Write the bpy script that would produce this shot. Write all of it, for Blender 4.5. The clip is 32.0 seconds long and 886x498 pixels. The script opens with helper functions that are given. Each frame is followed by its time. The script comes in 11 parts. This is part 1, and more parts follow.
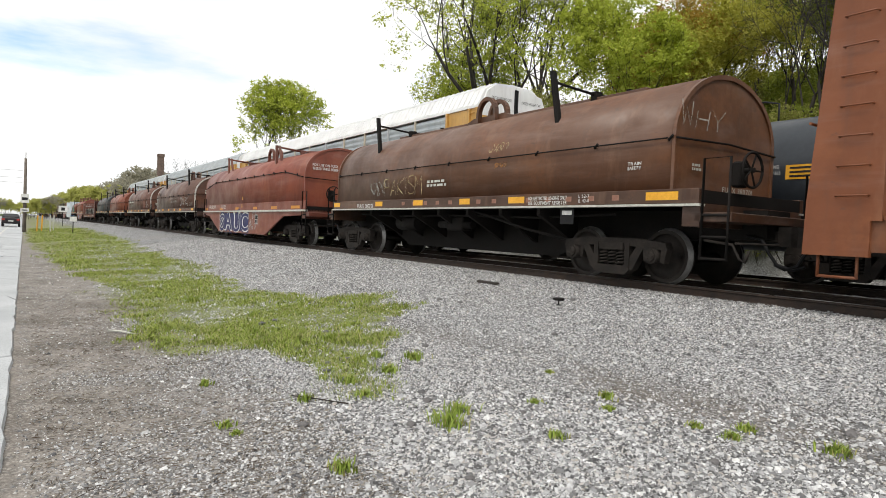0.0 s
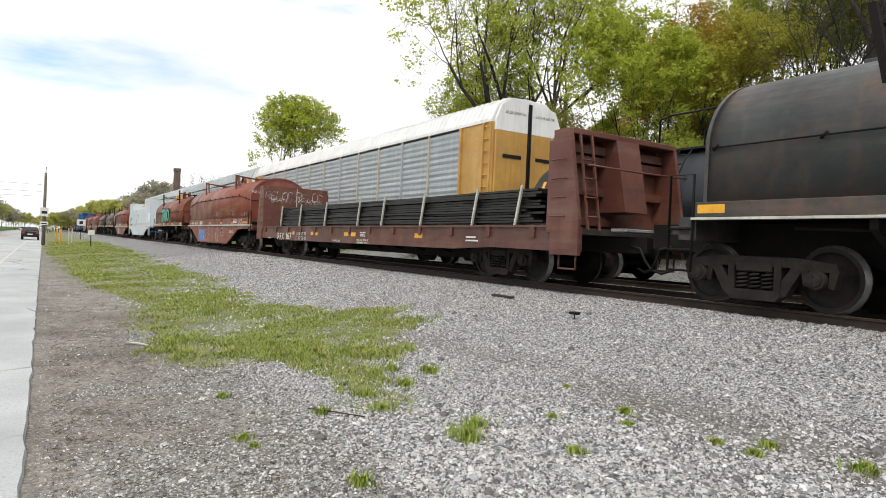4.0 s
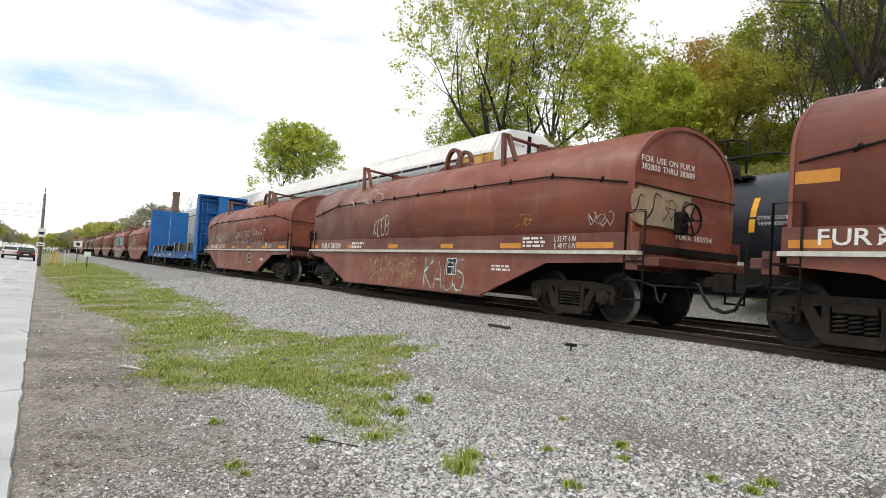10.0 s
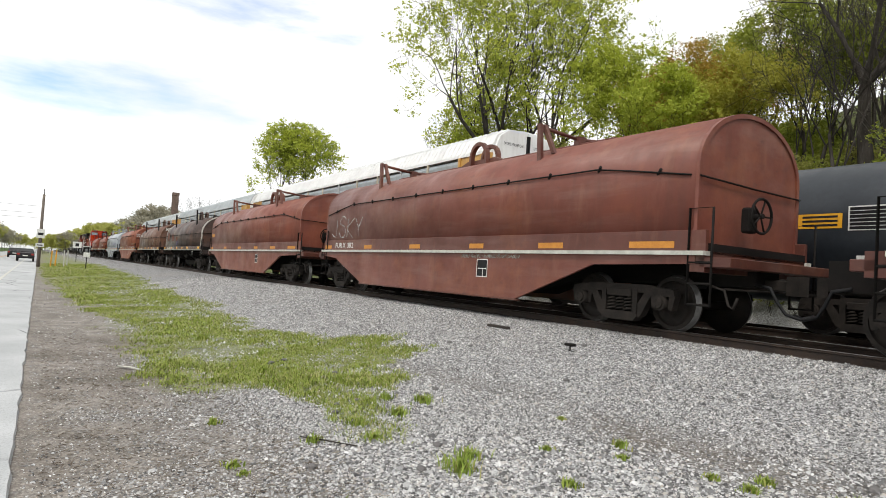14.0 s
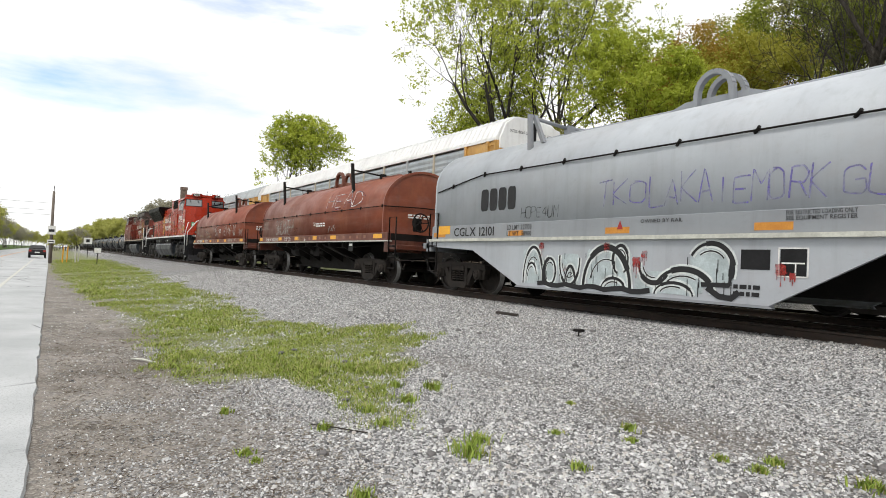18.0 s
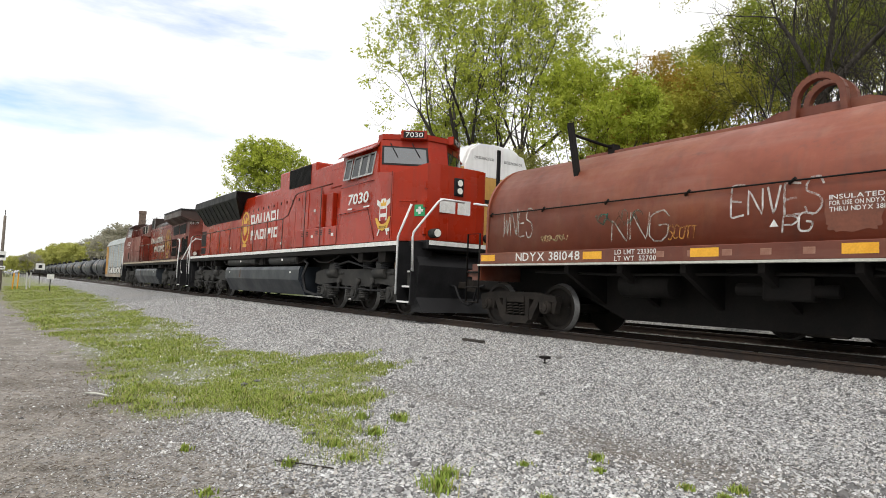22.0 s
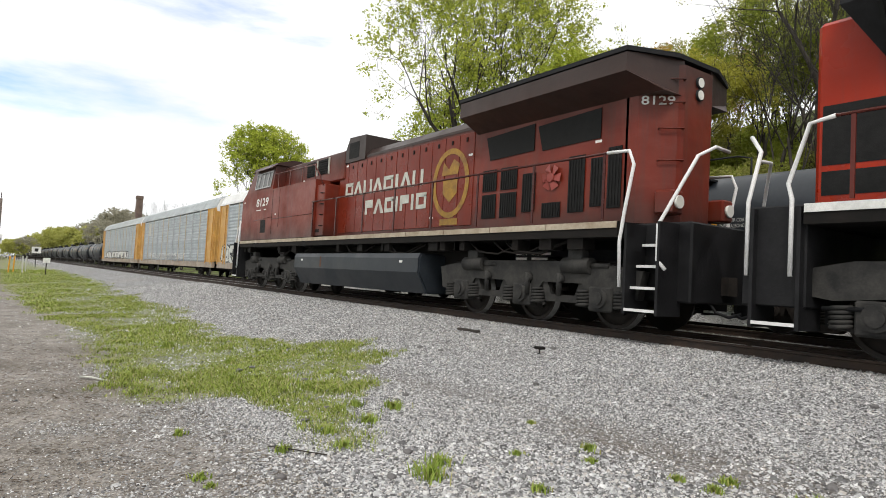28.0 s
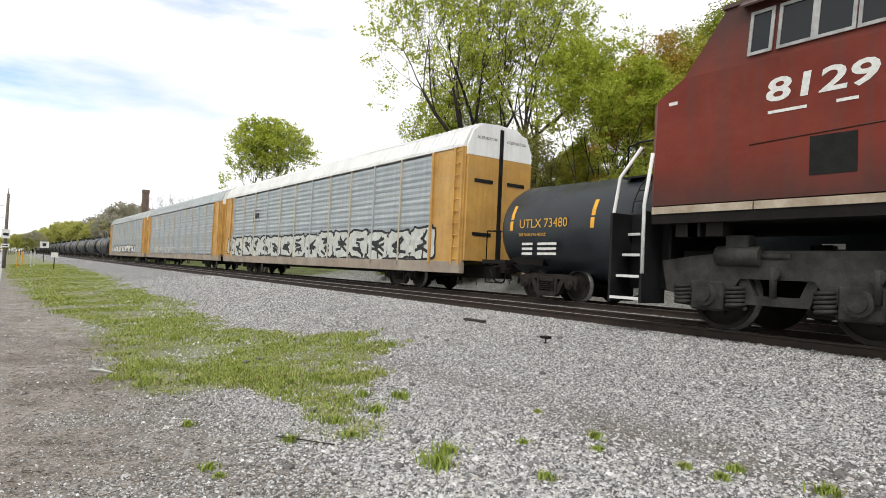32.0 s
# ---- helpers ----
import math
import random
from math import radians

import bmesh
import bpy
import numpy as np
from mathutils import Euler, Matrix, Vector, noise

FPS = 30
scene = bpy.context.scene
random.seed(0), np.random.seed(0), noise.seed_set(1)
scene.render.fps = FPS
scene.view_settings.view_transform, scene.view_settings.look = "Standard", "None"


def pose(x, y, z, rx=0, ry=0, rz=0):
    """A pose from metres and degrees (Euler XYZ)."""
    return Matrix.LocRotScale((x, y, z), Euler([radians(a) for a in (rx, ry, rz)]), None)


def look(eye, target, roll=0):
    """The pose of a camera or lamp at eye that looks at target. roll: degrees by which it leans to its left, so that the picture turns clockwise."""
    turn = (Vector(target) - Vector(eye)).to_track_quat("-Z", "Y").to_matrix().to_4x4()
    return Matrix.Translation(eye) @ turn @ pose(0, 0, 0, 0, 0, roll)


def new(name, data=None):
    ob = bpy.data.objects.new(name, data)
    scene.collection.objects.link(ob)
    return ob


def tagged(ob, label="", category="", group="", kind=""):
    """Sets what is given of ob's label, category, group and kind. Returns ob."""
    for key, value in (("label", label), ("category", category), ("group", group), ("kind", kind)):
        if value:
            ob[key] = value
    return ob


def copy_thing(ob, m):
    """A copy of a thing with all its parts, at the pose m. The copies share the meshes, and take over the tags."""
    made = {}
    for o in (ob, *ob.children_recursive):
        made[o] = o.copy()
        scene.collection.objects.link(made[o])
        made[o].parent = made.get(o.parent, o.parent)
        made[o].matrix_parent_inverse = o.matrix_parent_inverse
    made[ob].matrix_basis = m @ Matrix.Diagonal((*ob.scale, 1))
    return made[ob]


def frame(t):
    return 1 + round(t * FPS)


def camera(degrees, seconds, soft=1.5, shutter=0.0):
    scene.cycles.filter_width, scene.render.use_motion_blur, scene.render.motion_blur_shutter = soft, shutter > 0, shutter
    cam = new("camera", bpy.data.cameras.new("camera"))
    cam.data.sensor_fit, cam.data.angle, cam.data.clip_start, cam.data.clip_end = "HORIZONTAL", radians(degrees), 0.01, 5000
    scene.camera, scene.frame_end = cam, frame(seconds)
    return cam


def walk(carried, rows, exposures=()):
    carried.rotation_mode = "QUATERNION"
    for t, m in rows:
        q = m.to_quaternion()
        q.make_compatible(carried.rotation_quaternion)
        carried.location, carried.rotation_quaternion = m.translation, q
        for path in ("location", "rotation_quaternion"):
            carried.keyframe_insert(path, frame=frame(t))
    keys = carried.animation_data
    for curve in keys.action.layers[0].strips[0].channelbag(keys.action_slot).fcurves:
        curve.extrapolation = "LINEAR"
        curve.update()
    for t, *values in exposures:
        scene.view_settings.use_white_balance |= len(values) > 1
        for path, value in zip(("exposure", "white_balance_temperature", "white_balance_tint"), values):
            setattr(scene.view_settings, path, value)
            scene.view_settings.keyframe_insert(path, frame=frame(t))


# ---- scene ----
cam = camera(70.2, 32.0, soft=0.9)

# time, x, y, z in metres, turns in degrees
PATH = [
    (0, 0.003, 0.039, 0.702, 88.471, -2.484, 56.403),
    (0.5, 0.030, 0.026, 0.702, 90.260, -3.155, 54.552),
    (1, 0.025, 0.023, 0.698, 90.890, -2.865, 53.847),
    (1.5, 0.016, 0.028, 0.691, 90.165, -2.341, 55.875),
    (2, -0.005, 0.018, 0.708, 89.540, -2.785, 58.070),
    (2.5, -0.010, 0.012, 0.705, 89.869, -2.808, 58.372),
    (4.5, -0.014, 0.004, 0.690, 89.642, -2.543, 57.436),
    (5, 0.000, -0.001, 0.687, 89.727, -2.788, 57.899),
    (5.5, 0.001, -0.006, 0.685, 89.600, -3.020, 58.072),
    (6, -0.002, 0.001, 0.686, 89.783, -2.624, 56.993),
    (6.5, 0.012, -0.013, 0.694, 90.746, -2.843, 58.845),
    (7, -0.016, -0.014, 0.683, 89.443, -2.923, 58.943),
    (7.5, -0.014, 0.001, 0.693, 90.746, -2.751, 58.401),
    (8, -0.061, -0.004, 0.697, 91.453, -2.811, 58.364),
    (8.5, -0.017, -0.008, 0.700, 91.370, -3.652, 58.141),
    (9, -0.013, 0.004, 0.698, 91.801, -3.154, 58.391),
    (9.5, -0.000, -0.005, 0.702, 92.819, -3.727, 57.499),
    (10, -0.014, -0.001, 0.694, 92.308, -3.706, 57.287),
    (10.5, -0.008, -0.005, 0.695, 92.354, -3.718, 57.075),
    (11, 0.005, 0.001, 0.688, 92.541, -3.673, 57.147),
    (11.5, 0.006, -0.013, 0.688, 92.523, -3.888, 57.546),
    (12, -0.009, -0.006, 0.684, 92.037, -3.592, 57.988),
    (12.5, -0.006, -0.014, 0.685, 92.259, -3.704, 57.830),
    (13, -0.011, -0.001, 0.685, 92.247, -4.090, 56.905),
    (13.5, -0.009, -0.000, 0.689, 92.244, -3.794, 57.490),
    (15.5, -0.007, 0.005, 0.679, 92.953, -2.888, 55.869),
    (16, -0.005, -0.008, 0.672, 91.601, -3.254, 58.178),
    (16.5, -0.010, 0.013, 0.651, 86.941, -2.521, 57.031),
    (17, -0.025, 0.011, 0.663, 87.538, -2.259, 57.422),
    (17.5, -0.007, 0.009, 0.666, 89.919, -2.576, 57.481),
    (18, 0.013, 0.010, 0.667, 91.366, -2.646, 58.026),
    (18.5, 0.030, 0.010, 0.670, 93.222, -2.226, 57.675),
    (19, 0.014, -0.011, 0.671, 93.075, -2.597, 58.396),
    (19.5, 0.011, -0.011, 0.668, 92.245, -2.668, 57.994),
    (20, -0.003, -0.006, 0.665, 91.728, -2.770, 59.193),
    (20.5, -0.007, -0.003, 0.707, 92.721, -2.362, 58.663),
    (21, -0.012, -0.003, 0.726, 92.078, -2.402, 56.417),
    (21.5, -0.003, 0.002, 0.725, 93.642, -2.438, 55.600),
    (22, -0.001, -0.008, 0.726, 93.660, -2.310, 54.851),
    (22.5, 0.009, -0.008, 0.733, 94.347, -2.508, 54.681),
    (23, 0.014, 0.004, 0.733, 94.109, -2.904, 54.117),
    (23.5, 0.010, -0.005, 0.731, 94.728, -3.550, 53.927),
    (24, 0.019, -0.006, 0.722, 95.093, -3.549, 53.644),
    (24.5, 0.014, -0.006, 0.726, 95.105, -3.622, 53.399),
    (25, 0.022, -0.010, 0.722, 95.640, -3.721, 53.426),
    (25.5, 0.018, -0.005, 0.728, 94.970, -3.676, 53.831),
    (27.5, -0.006, 0.008, 0.723, 92.521, -3.244, 54.708),
    (28, 0.004, 0.004, 0.723, 92.728, -3.157, 54.564),
    (28.5, 0.005, 0.000, 0.725, 93.528, -2.969, 54.448),
    (29, 0.016, -0.013, 0.717, 95.523, -3.720, 53.806),
    (29.5, 0.022, -0.002, 0.712, 94.303, -3.766, 53.063),
    (30, 0.011, 0.001, 0.714, 93.321, -4.584, 52.424),
    (30.5, 0.001, 0.006, 0.713, 92.567, -3.810, 53.344),
    (31, 0.007, 0.007, 0.713, 91.905, -3.279, 53.756),
    (31.5, 0.004, 0.004, 0.712, 91.643, -3.017, 54.042),
    (32, 0.004, 0.011, 0.712, 91.894, -2.654, 55.102),
]
walk(cam, [(r[0], pose(*r[1:])) for r in PATH])

# the moving train: seconds and metres gone
GONE = [
    (0, -0.00), (1, 23.08), (1.5, 34.87), (2, 46.42), (2.5, 58.14), (4.5, 104.84), (5, 116.55), (6, 140.34), 
    (7, 164.33), (8, 187.98), (9, 211.44), (10, 234.52), (11.5, 269.30), (12, 281.16), (13, 304.48), (13.5, 316.08), 
    (15.5, 361.18), (16, 372.44), (17, 394.38), (18, 417.92), (18.5, 429.65), (18.69, 434.16), (18.81, 435.89), (19, 436.89), 
    (20, 442.24), (21, 447.67), (22, 452.95), (23, 458.23), (24, 463.60), (25, 469.02), (28, 484.55), (29, 489.67), 
    (30, 494.88), (31, 499.80), (32, 504.81),
]

D1 = 9.82      # near track
D2 = 13.84     # far track

# ---------------------------------------------------------------- light
world = bpy.data.worlds.new("sky")
scene.world = world
world.use_nodes = True
wn, wl = world.node_tree.nodes, world.node_tree.links
wn.clear()
SUN_EL, SUN_AZ = 52.0, 140.0      # azimuth: degrees from +y, clockwise


def build_sky():
    out = wn.new("ShaderNodeOutputWorld")
    bg = wn.new("ShaderNodeBackground")
    sky = wn.new("ShaderNodeTexSky")
    sky.sky_type = "NISHITA"
    sky.sun_disc = False
    sky.sun_elevation, sky.sun_rotation = radians(SUN_EL), radians(SUN_AZ)
    sky.air_density, sky.dust_density = 1.0, 1.5
    co = wn.new("ShaderNodeTexCoord")
    mp = wn.new("ShaderNodeMapping")
    mp.inputs["Scale"].default_value = (1.0, 1.0, 4.6)
    mp.inputs["Location"].default_value = (0.35, 0.1, 0.55)
    wl.new(co.outputs["Generated"], mp.inputs["Vector"])
    nz = wn.new("ShaderNodeTexNoise")
    nz.inputs["Scale"].default_value, nz.inputs["Detail"].default_value, nz.inputs["Roughness"].default_value = 1.7, 7, 0.55
    wl.new(mp.outputs["Vector"], nz.inputs["Vector"])
    rp = wn.new("ShaderNodeValToRGB")
    rp.color_ramp.elements[0].position, rp.color_ramp.elements[0].color = 0.3, (0, 0, 0, 1)
    rp.color_ramp.elements[1].position, rp.color_ramp.elements[1].color = 0.45, (1, 1, 1, 1)
    wl.new(nz.outputs["Fac"], rp.inputs["Fac"])
    # soft grey in the cloud
    n2 = wn.new("ShaderNodeTexNoise")
    n2.inputs["Scale"].default_value, n2.inputs["Detail"].default_value = 2.6, 5
    wl.new(mp.outputs["Vector"], n2.inputs["Vector"])
    cl = wn.new("ShaderNodeValToRGB")
    cl.color_ramp.elements[0].position, cl.color_ramp.elements[0].color = 0.3, (8.6, 8.8, 9.0, 1)
    cl.color_ramp.elements[1].position, cl.color_ramp.elements[1].color = 0.62, (10.8, 10.7, 10.4, 1)
    wl.new(n2.outputs["Fac"], cl.inputs["Fac"])
    sc = wn.new("ShaderNodeMix")
    sc.data_type, sc.blend_type = "RGBA", "MULTIPLY"
    sc.inputs["Factor"].default_value = 1.0
    sc.inputs["B"].default_value = (2.0, 2.0, 2.0, 1)
    wl.new(sky.outputs["Color"], sc.inputs["A"])
    mx = wn.new("ShaderNodeMix")
    mx.data_type = "RGBA"
    wl.new(rp.outputs["Color"], mx.inputs["Factor"])
    wl.new(sc.outputs["Result"], mx.inputs["A"])
    wl.new(cl.outputs["Color"], mx.inputs["B"])
    bg.inputs["Strength"].default_value = 0.1
    wl.new(mx.outputs["Result"], bg.inputs["Color"])
    wl.new(bg.outputs["Background"], out.inputs["Surface"])


build_sky()
sun = new("sun", bpy.data.lights.new("sun", "SUN"))
sun.data.energy, sun.data.angle, sun.data.color = 1.5, radians(14), (1.0, 0.95, 0.86)
az = radians(SUN_AZ)
sun.matrix_basis = look((0, 0, 30), (-30 * math.sin(az) * math.cos(radians(SUN_EL)), -30 * math.cos(az) * math.cos(radians(SUN_EL)), 30 - 30 * math.sin(radians(SUN_EL))))
scene.view_settings.exposure = 0.22


# ---------------------------------------------------------------- materials
class Mat:
    """A small builder of node materials."""

    def __init__(self, name, rough=0.7, metal=0.0, spec=0.4):
        self.m = bpy.data.materials.new(name)
        self.m.use_nodes = True
        self.n, self.l = self.m.node_tree.nodes, self.m.node_tree.links
        self.b = self.n["Principled BSDF"]
        self.b.inputs["Roughness"].default_value = rough
        self.b.inputs["Metallic"].default_value = metal
        self.b.inputs["Specular IOR Level"].default_value = spec
        self.co = self.n.new("ShaderNodeTexCoord")

    def put(self, what, socket):
        if isinstance(what, (int, float)):
            socket.default_value = what
        elif isinstance(what, tuple):
            socket.default_value = (*what, 1) if len(what) == 3 else what
        else:
            self.l.new(what, socket)

    def at(self, sx=1, sy=1, sz=1, out="Object"):
        mp = self.n.new("ShaderNodeMapping")
        mp.inputs["Scale"].default_value = (sx, sy, sz)
        self.l.new(self.co.outputs[out], mp.inputs["Vector"])
        return mp.outputs["Vector"]

    def noise(self, scale, detail=4, rough=0.55, vec=None, lo=0.35, hi=0.65):
        t = self.n.new("ShaderNodeTexNoise")
        t.inputs["Scale"].default_value, t.inputs["Detail"].default_value, t.inputs["Roughness"].default_value = scale, detail, rough
        self.l.new(vec or self.co.outputs["Object"], t.inputs["Vector"])
        return self.ramp(t.outputs["Fac"], lo, hi)

    def voronoi(self, scale, vec=None, feature="F1", out="Distance"):
        t = self.n.new("ShaderNodeTexVoronoi")
        t.feature = feature
        t.inputs["Scale"].default_value = scale
        self.l.new(vec or self.co.outputs["Object"], t.inputs["Vector"])
        return t.outputs[out]

    def ramp(self, fac, lo=0.0, hi=1.0, a=0.0, b=1.0):
        r = self.n.new("ShaderNodeMapRange")
        for i, v in (("From Min", lo), ("From Max", hi), ("To Min", a), ("To Max", b)):
            r.inputs[i].default_value = v
        self.l.new(fac, r.inputs["Value"])
        return r.outputs["Result"]

    def mix(self, f, a, b, mode="MIX"):
        x = self.n.new("ShaderNodeMix")
        x.data_type, x.blend_type = "RGBA", mode
        self.put(f, x.inputs["Factor"])
        self.put(a, x.inputs["A"])
        self.put(b, x.inputs["B"])
        return x.outputs["Result"]

    def math(self, op, a, b=0.0):
        x = self.n.new("ShaderNodeMath")
        x.operation = op
        self.put(a, x.inputs[0])
        self.put(b, x.inputs[1])
        return x.outputs["Value"]

    def info(self, out):
        return self.n.new("ShaderNodeObjectInfo").outputs[out]

    def island(self):
        return self.n.new("ShaderNodeNewGeometry").outputs["Random Per Island"]

    def color(self, c):
        self.put(c, self.b.inputs["Base Color"])
        return self

    def rough(self, r):
        self.put(r, self.b.inputs["Roughness"])
        return self

    def bump(self, h, strength=0.3, dist=0.01):
        x = self.n.new("ShaderNodeBump")
        x.inputs["Strength"].default_value, x.inputs["Distance"].default_value = strength, dist
        self.l.new(h, x.inputs["Height"])
        self.l.new(x.outputs["Normal"], self.b.inputs["Normal"])
        return self


def paint_material(name, rough=0.55, rust=0.35, dirt=0.4, fade=0.4, mottle=0.7, spec=0.4):
    """Weathered car paint in the object's own colour, with rust blooms, faded smears and rain streaks."""
    k = Mat(name, rough, 0.0, spec)
    base = k.info("Color")
    big = k.noise(0.9, 5, 0.6, None, 0.35, 0.7)
    c = k.mix(k.math("MULTIPLY", big, mottle), base, k.mix(1.0, base, (0.42, 0.38, 0.4), "MULTIPLY"))
    smear = k.noise(1.0, 6, 0.62, k.at(0.35, 1.0, 2.6), 0.5, 0.72)
    c = k.mix(k.math("MULTIPLY", smear, fade * 0.9), c, k.mix(0.5, base, (0.33, 0.25, 0.22)))
    streak = k.noise(1.0, 6, 0.65, k.at(5.0, 5.0, 0.35), 0.5, 0.8)
    c = k.mix(k.math("MULTIPLY", streak, dirt), c, (0.05, 0.04, 0.036))
    pale = k.noise(1.0, 5, 0.6, k.at(2.2, 2.2, 0.7), 0.56, 0.8)
    c = k.mix(k.math("MULTIPLY", pale, fade), c, k.mix(0.55, base, (0.4, 0.24, 0.15)))
    bloom = k.math("MULTIPLY", k.noise(0.55, 6, 0.65, k.at(1, 1, 1.6), 0.48, 0.6), k.noise(6.0, 5, 0.7, None, 0.3, 0.6))
    c = k.mix(k.math("MULTIPLY", bloom, rust * 1.3), c, k.mix(0.45, base, (0.32, 0.12, 0.04)))
    scuff = k.noise(2.0, 6, 0.75, k.at(1.5, 1.5, 3.0), 0.6, 0.68)
    c = k.mix(k.math("MULTIPLY", scuff, rust * 1.4), c, k.mix(0.7, base, (0.04, 0.03, 0.03)))
    fine = k.noise(9.0, 6, 0.7, None, 0.58, 0.7)
    c = k.mix(k.math("MULTIPLY", fine, rust), c, (0.16, 0.06, 0.025))
    k.color(c)
    k.rough(k.ramp(big, 0, 1, rough - 0.1, rough + 0.2))
    k.bump(k.math("ADD", k.noise(3.0, 3), k.noise(0.8, 2)), 0.2, 0.012)
    return k.m


def dull_material(name, a, b, rough=0.75, scale=3.0, metal=0.0, bump=0.2):
    k = Mat(name, rough, metal)
    f = k.noise(scale, 6, 0.6)
    c = k.mix(f, a, b)
    c = k.mix(k.math("MULTIPLY", k.noise(scale * 9, 4), 0.25), c, tuple(x * 0.5 for x in a))
    k.color(c).rough(k.ramp(f, 0, 1, rough - 0.12, min(1, rough + 0.12)))
    k.bump(k.noise(scale * 12, 3), bump, 0.004)
    return k.m


PAINT = paint_material("weathered_paint", 0.5, 0.35, 0.35, 0.45, 0.5, 0.55)
GLOSS = paint_material("loco_paint", 0.26, 0.05, 0.35, 0.05, 0.35, 0.22)
SOOTY_DARK_FOOT = paint_material("sooty_loco_paint", 0.4, 0.1, 0.5, 0.12, 0.5, 0.3)


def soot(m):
    """Colour darkened towards the foot of the body, and exhaust soot along its roof."""
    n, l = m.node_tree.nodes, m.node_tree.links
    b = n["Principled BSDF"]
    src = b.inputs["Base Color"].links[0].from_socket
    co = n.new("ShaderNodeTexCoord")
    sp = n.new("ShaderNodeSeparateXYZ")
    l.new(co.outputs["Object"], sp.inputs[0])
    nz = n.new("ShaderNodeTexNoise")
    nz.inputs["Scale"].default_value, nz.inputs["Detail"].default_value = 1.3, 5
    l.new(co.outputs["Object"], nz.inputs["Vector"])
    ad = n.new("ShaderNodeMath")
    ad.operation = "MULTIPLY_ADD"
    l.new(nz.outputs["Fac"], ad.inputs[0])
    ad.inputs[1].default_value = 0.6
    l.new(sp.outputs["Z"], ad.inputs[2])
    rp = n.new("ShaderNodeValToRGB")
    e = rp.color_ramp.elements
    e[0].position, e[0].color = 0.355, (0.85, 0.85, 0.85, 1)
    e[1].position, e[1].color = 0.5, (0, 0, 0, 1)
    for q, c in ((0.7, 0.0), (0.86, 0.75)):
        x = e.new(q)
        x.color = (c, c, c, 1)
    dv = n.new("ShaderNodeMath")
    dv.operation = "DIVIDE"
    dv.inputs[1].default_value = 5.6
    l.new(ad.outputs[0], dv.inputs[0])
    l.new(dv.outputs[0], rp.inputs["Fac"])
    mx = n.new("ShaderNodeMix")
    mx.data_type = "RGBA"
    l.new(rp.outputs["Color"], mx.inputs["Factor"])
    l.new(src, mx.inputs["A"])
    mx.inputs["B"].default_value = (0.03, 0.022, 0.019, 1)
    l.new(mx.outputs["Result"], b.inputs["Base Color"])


soot(SOOTY_DARK_FOOT)
WINDOW_RIM = dull_material("window_rim", (0.25, 0.25, 0.25), (0.42, 0.42, 0.42), 0.45, 5)
GREY_PAINT = paint_material("grey_paint", 0.5, 0.08, 0.2, 0.1, 0.22)
FRAME = dull_material("grimy_frame", (0.006, 0.0055, 0.005), (0.018, 0.015, 0.014), 0.8)
TRUCK = dull_material("truck_iron", (0.013, 0.011, 0.01), (0.038, 0.032, 0.028), 0.8, 4)
LOCO_TRUCK = dull_material("loco_truck", (0.02, 0.02, 0.02), (0.055, 0.053, 0.05), 0.7, 4)
WHEEL = dull_material("wheel_face", (0.013, 0.011, 0.01), (0.034, 0.028, 0.024), 0.65, 5)
TREAD = dull_material("wheel_tread", (0.16, 0.155, 0.15), (0.28, 0.275, 0.27), 0.4, 6, 0.6, 0.05)
BLACK = dull_material("black_enamel", (0.009, 0.009, 0.01), (0.02, 0.02, 0.022), 0.55, 2)
TANK_BLACK = dull_material("tank_black", (0.012, 0.016, 0.022), (0.027, 0.033, 0.041), 0.42, 1.2, 0, 0.05)
GRILLE = dull_material("dark_grille", (0.008, 0.008, 0.008), (0.02, 0.02, 0.02), 0.7, 6)
YELLOW = dull_material("reflector_yellow", (0.75, 0.36, 0.02), (0.85, 0.44, 0.04), 0.45, 5, 0, 0.02)
OLD_YELLOW = dull_material("faded_yellow", (0.5, 0.2, 0.03), (0.62, 0.28, 0.05), 0.6, 6, 0, 0.02)
WHITE = dull_material("stencil_white", (0.62, 0.62, 0.6), (0.8, 0.8, 0.78), 0.6, 7, 0, 0.02)
OLD_WHITE = dull_material("worn_white", (0.42, 0.42, 0.38), (0.62, 0.62, 0.56), 0.65, 5, 0, 0.02)
RAIL_WHITE = dull_material("handrail_white", (0.7, 0.7, 0.7), (0.82, 0.82, 0.82), 0.45, 7, 0, 0.02)
RUST = dull_material("rusty_steel", (0.07, 0.03, 0.018), (0.16, 0.075, 0.042), 0.85, 5)
STEEL_LOAD = dull_material("load_steel", (0.008, 0.008, 0.009), (0.026, 0.024, 0.022), 0.5, 3)
GOLD = dull_material("gold_paint", (0.6, 0.33, 0.03), (0.75, 0.45, 0.06), 0.5, 5, 0, 0.02)
RED_MARK = dull_material("red_mark", (0.3, 0.02, 0.02), (0.4, 0.04, 0.03), 0.6, 5, 0, 0.02)
GREEN_MARK = dull_material("green_mark", (0.02, 0.25, 0.1), (0.03, 0.32, 0.14), 0.6, 5, 0, 0.02)
GREY_VALVE = dull_material("valve_grey", (0.2, 0.2, 0.2), (0.4, 0.4, 0.4), 0.5, 5)
INK = dull_material("black_spray", (0.008, 0.008, 0.01), (0.02, 0.02, 0.022), 0.6, 5, 0, 0.02)


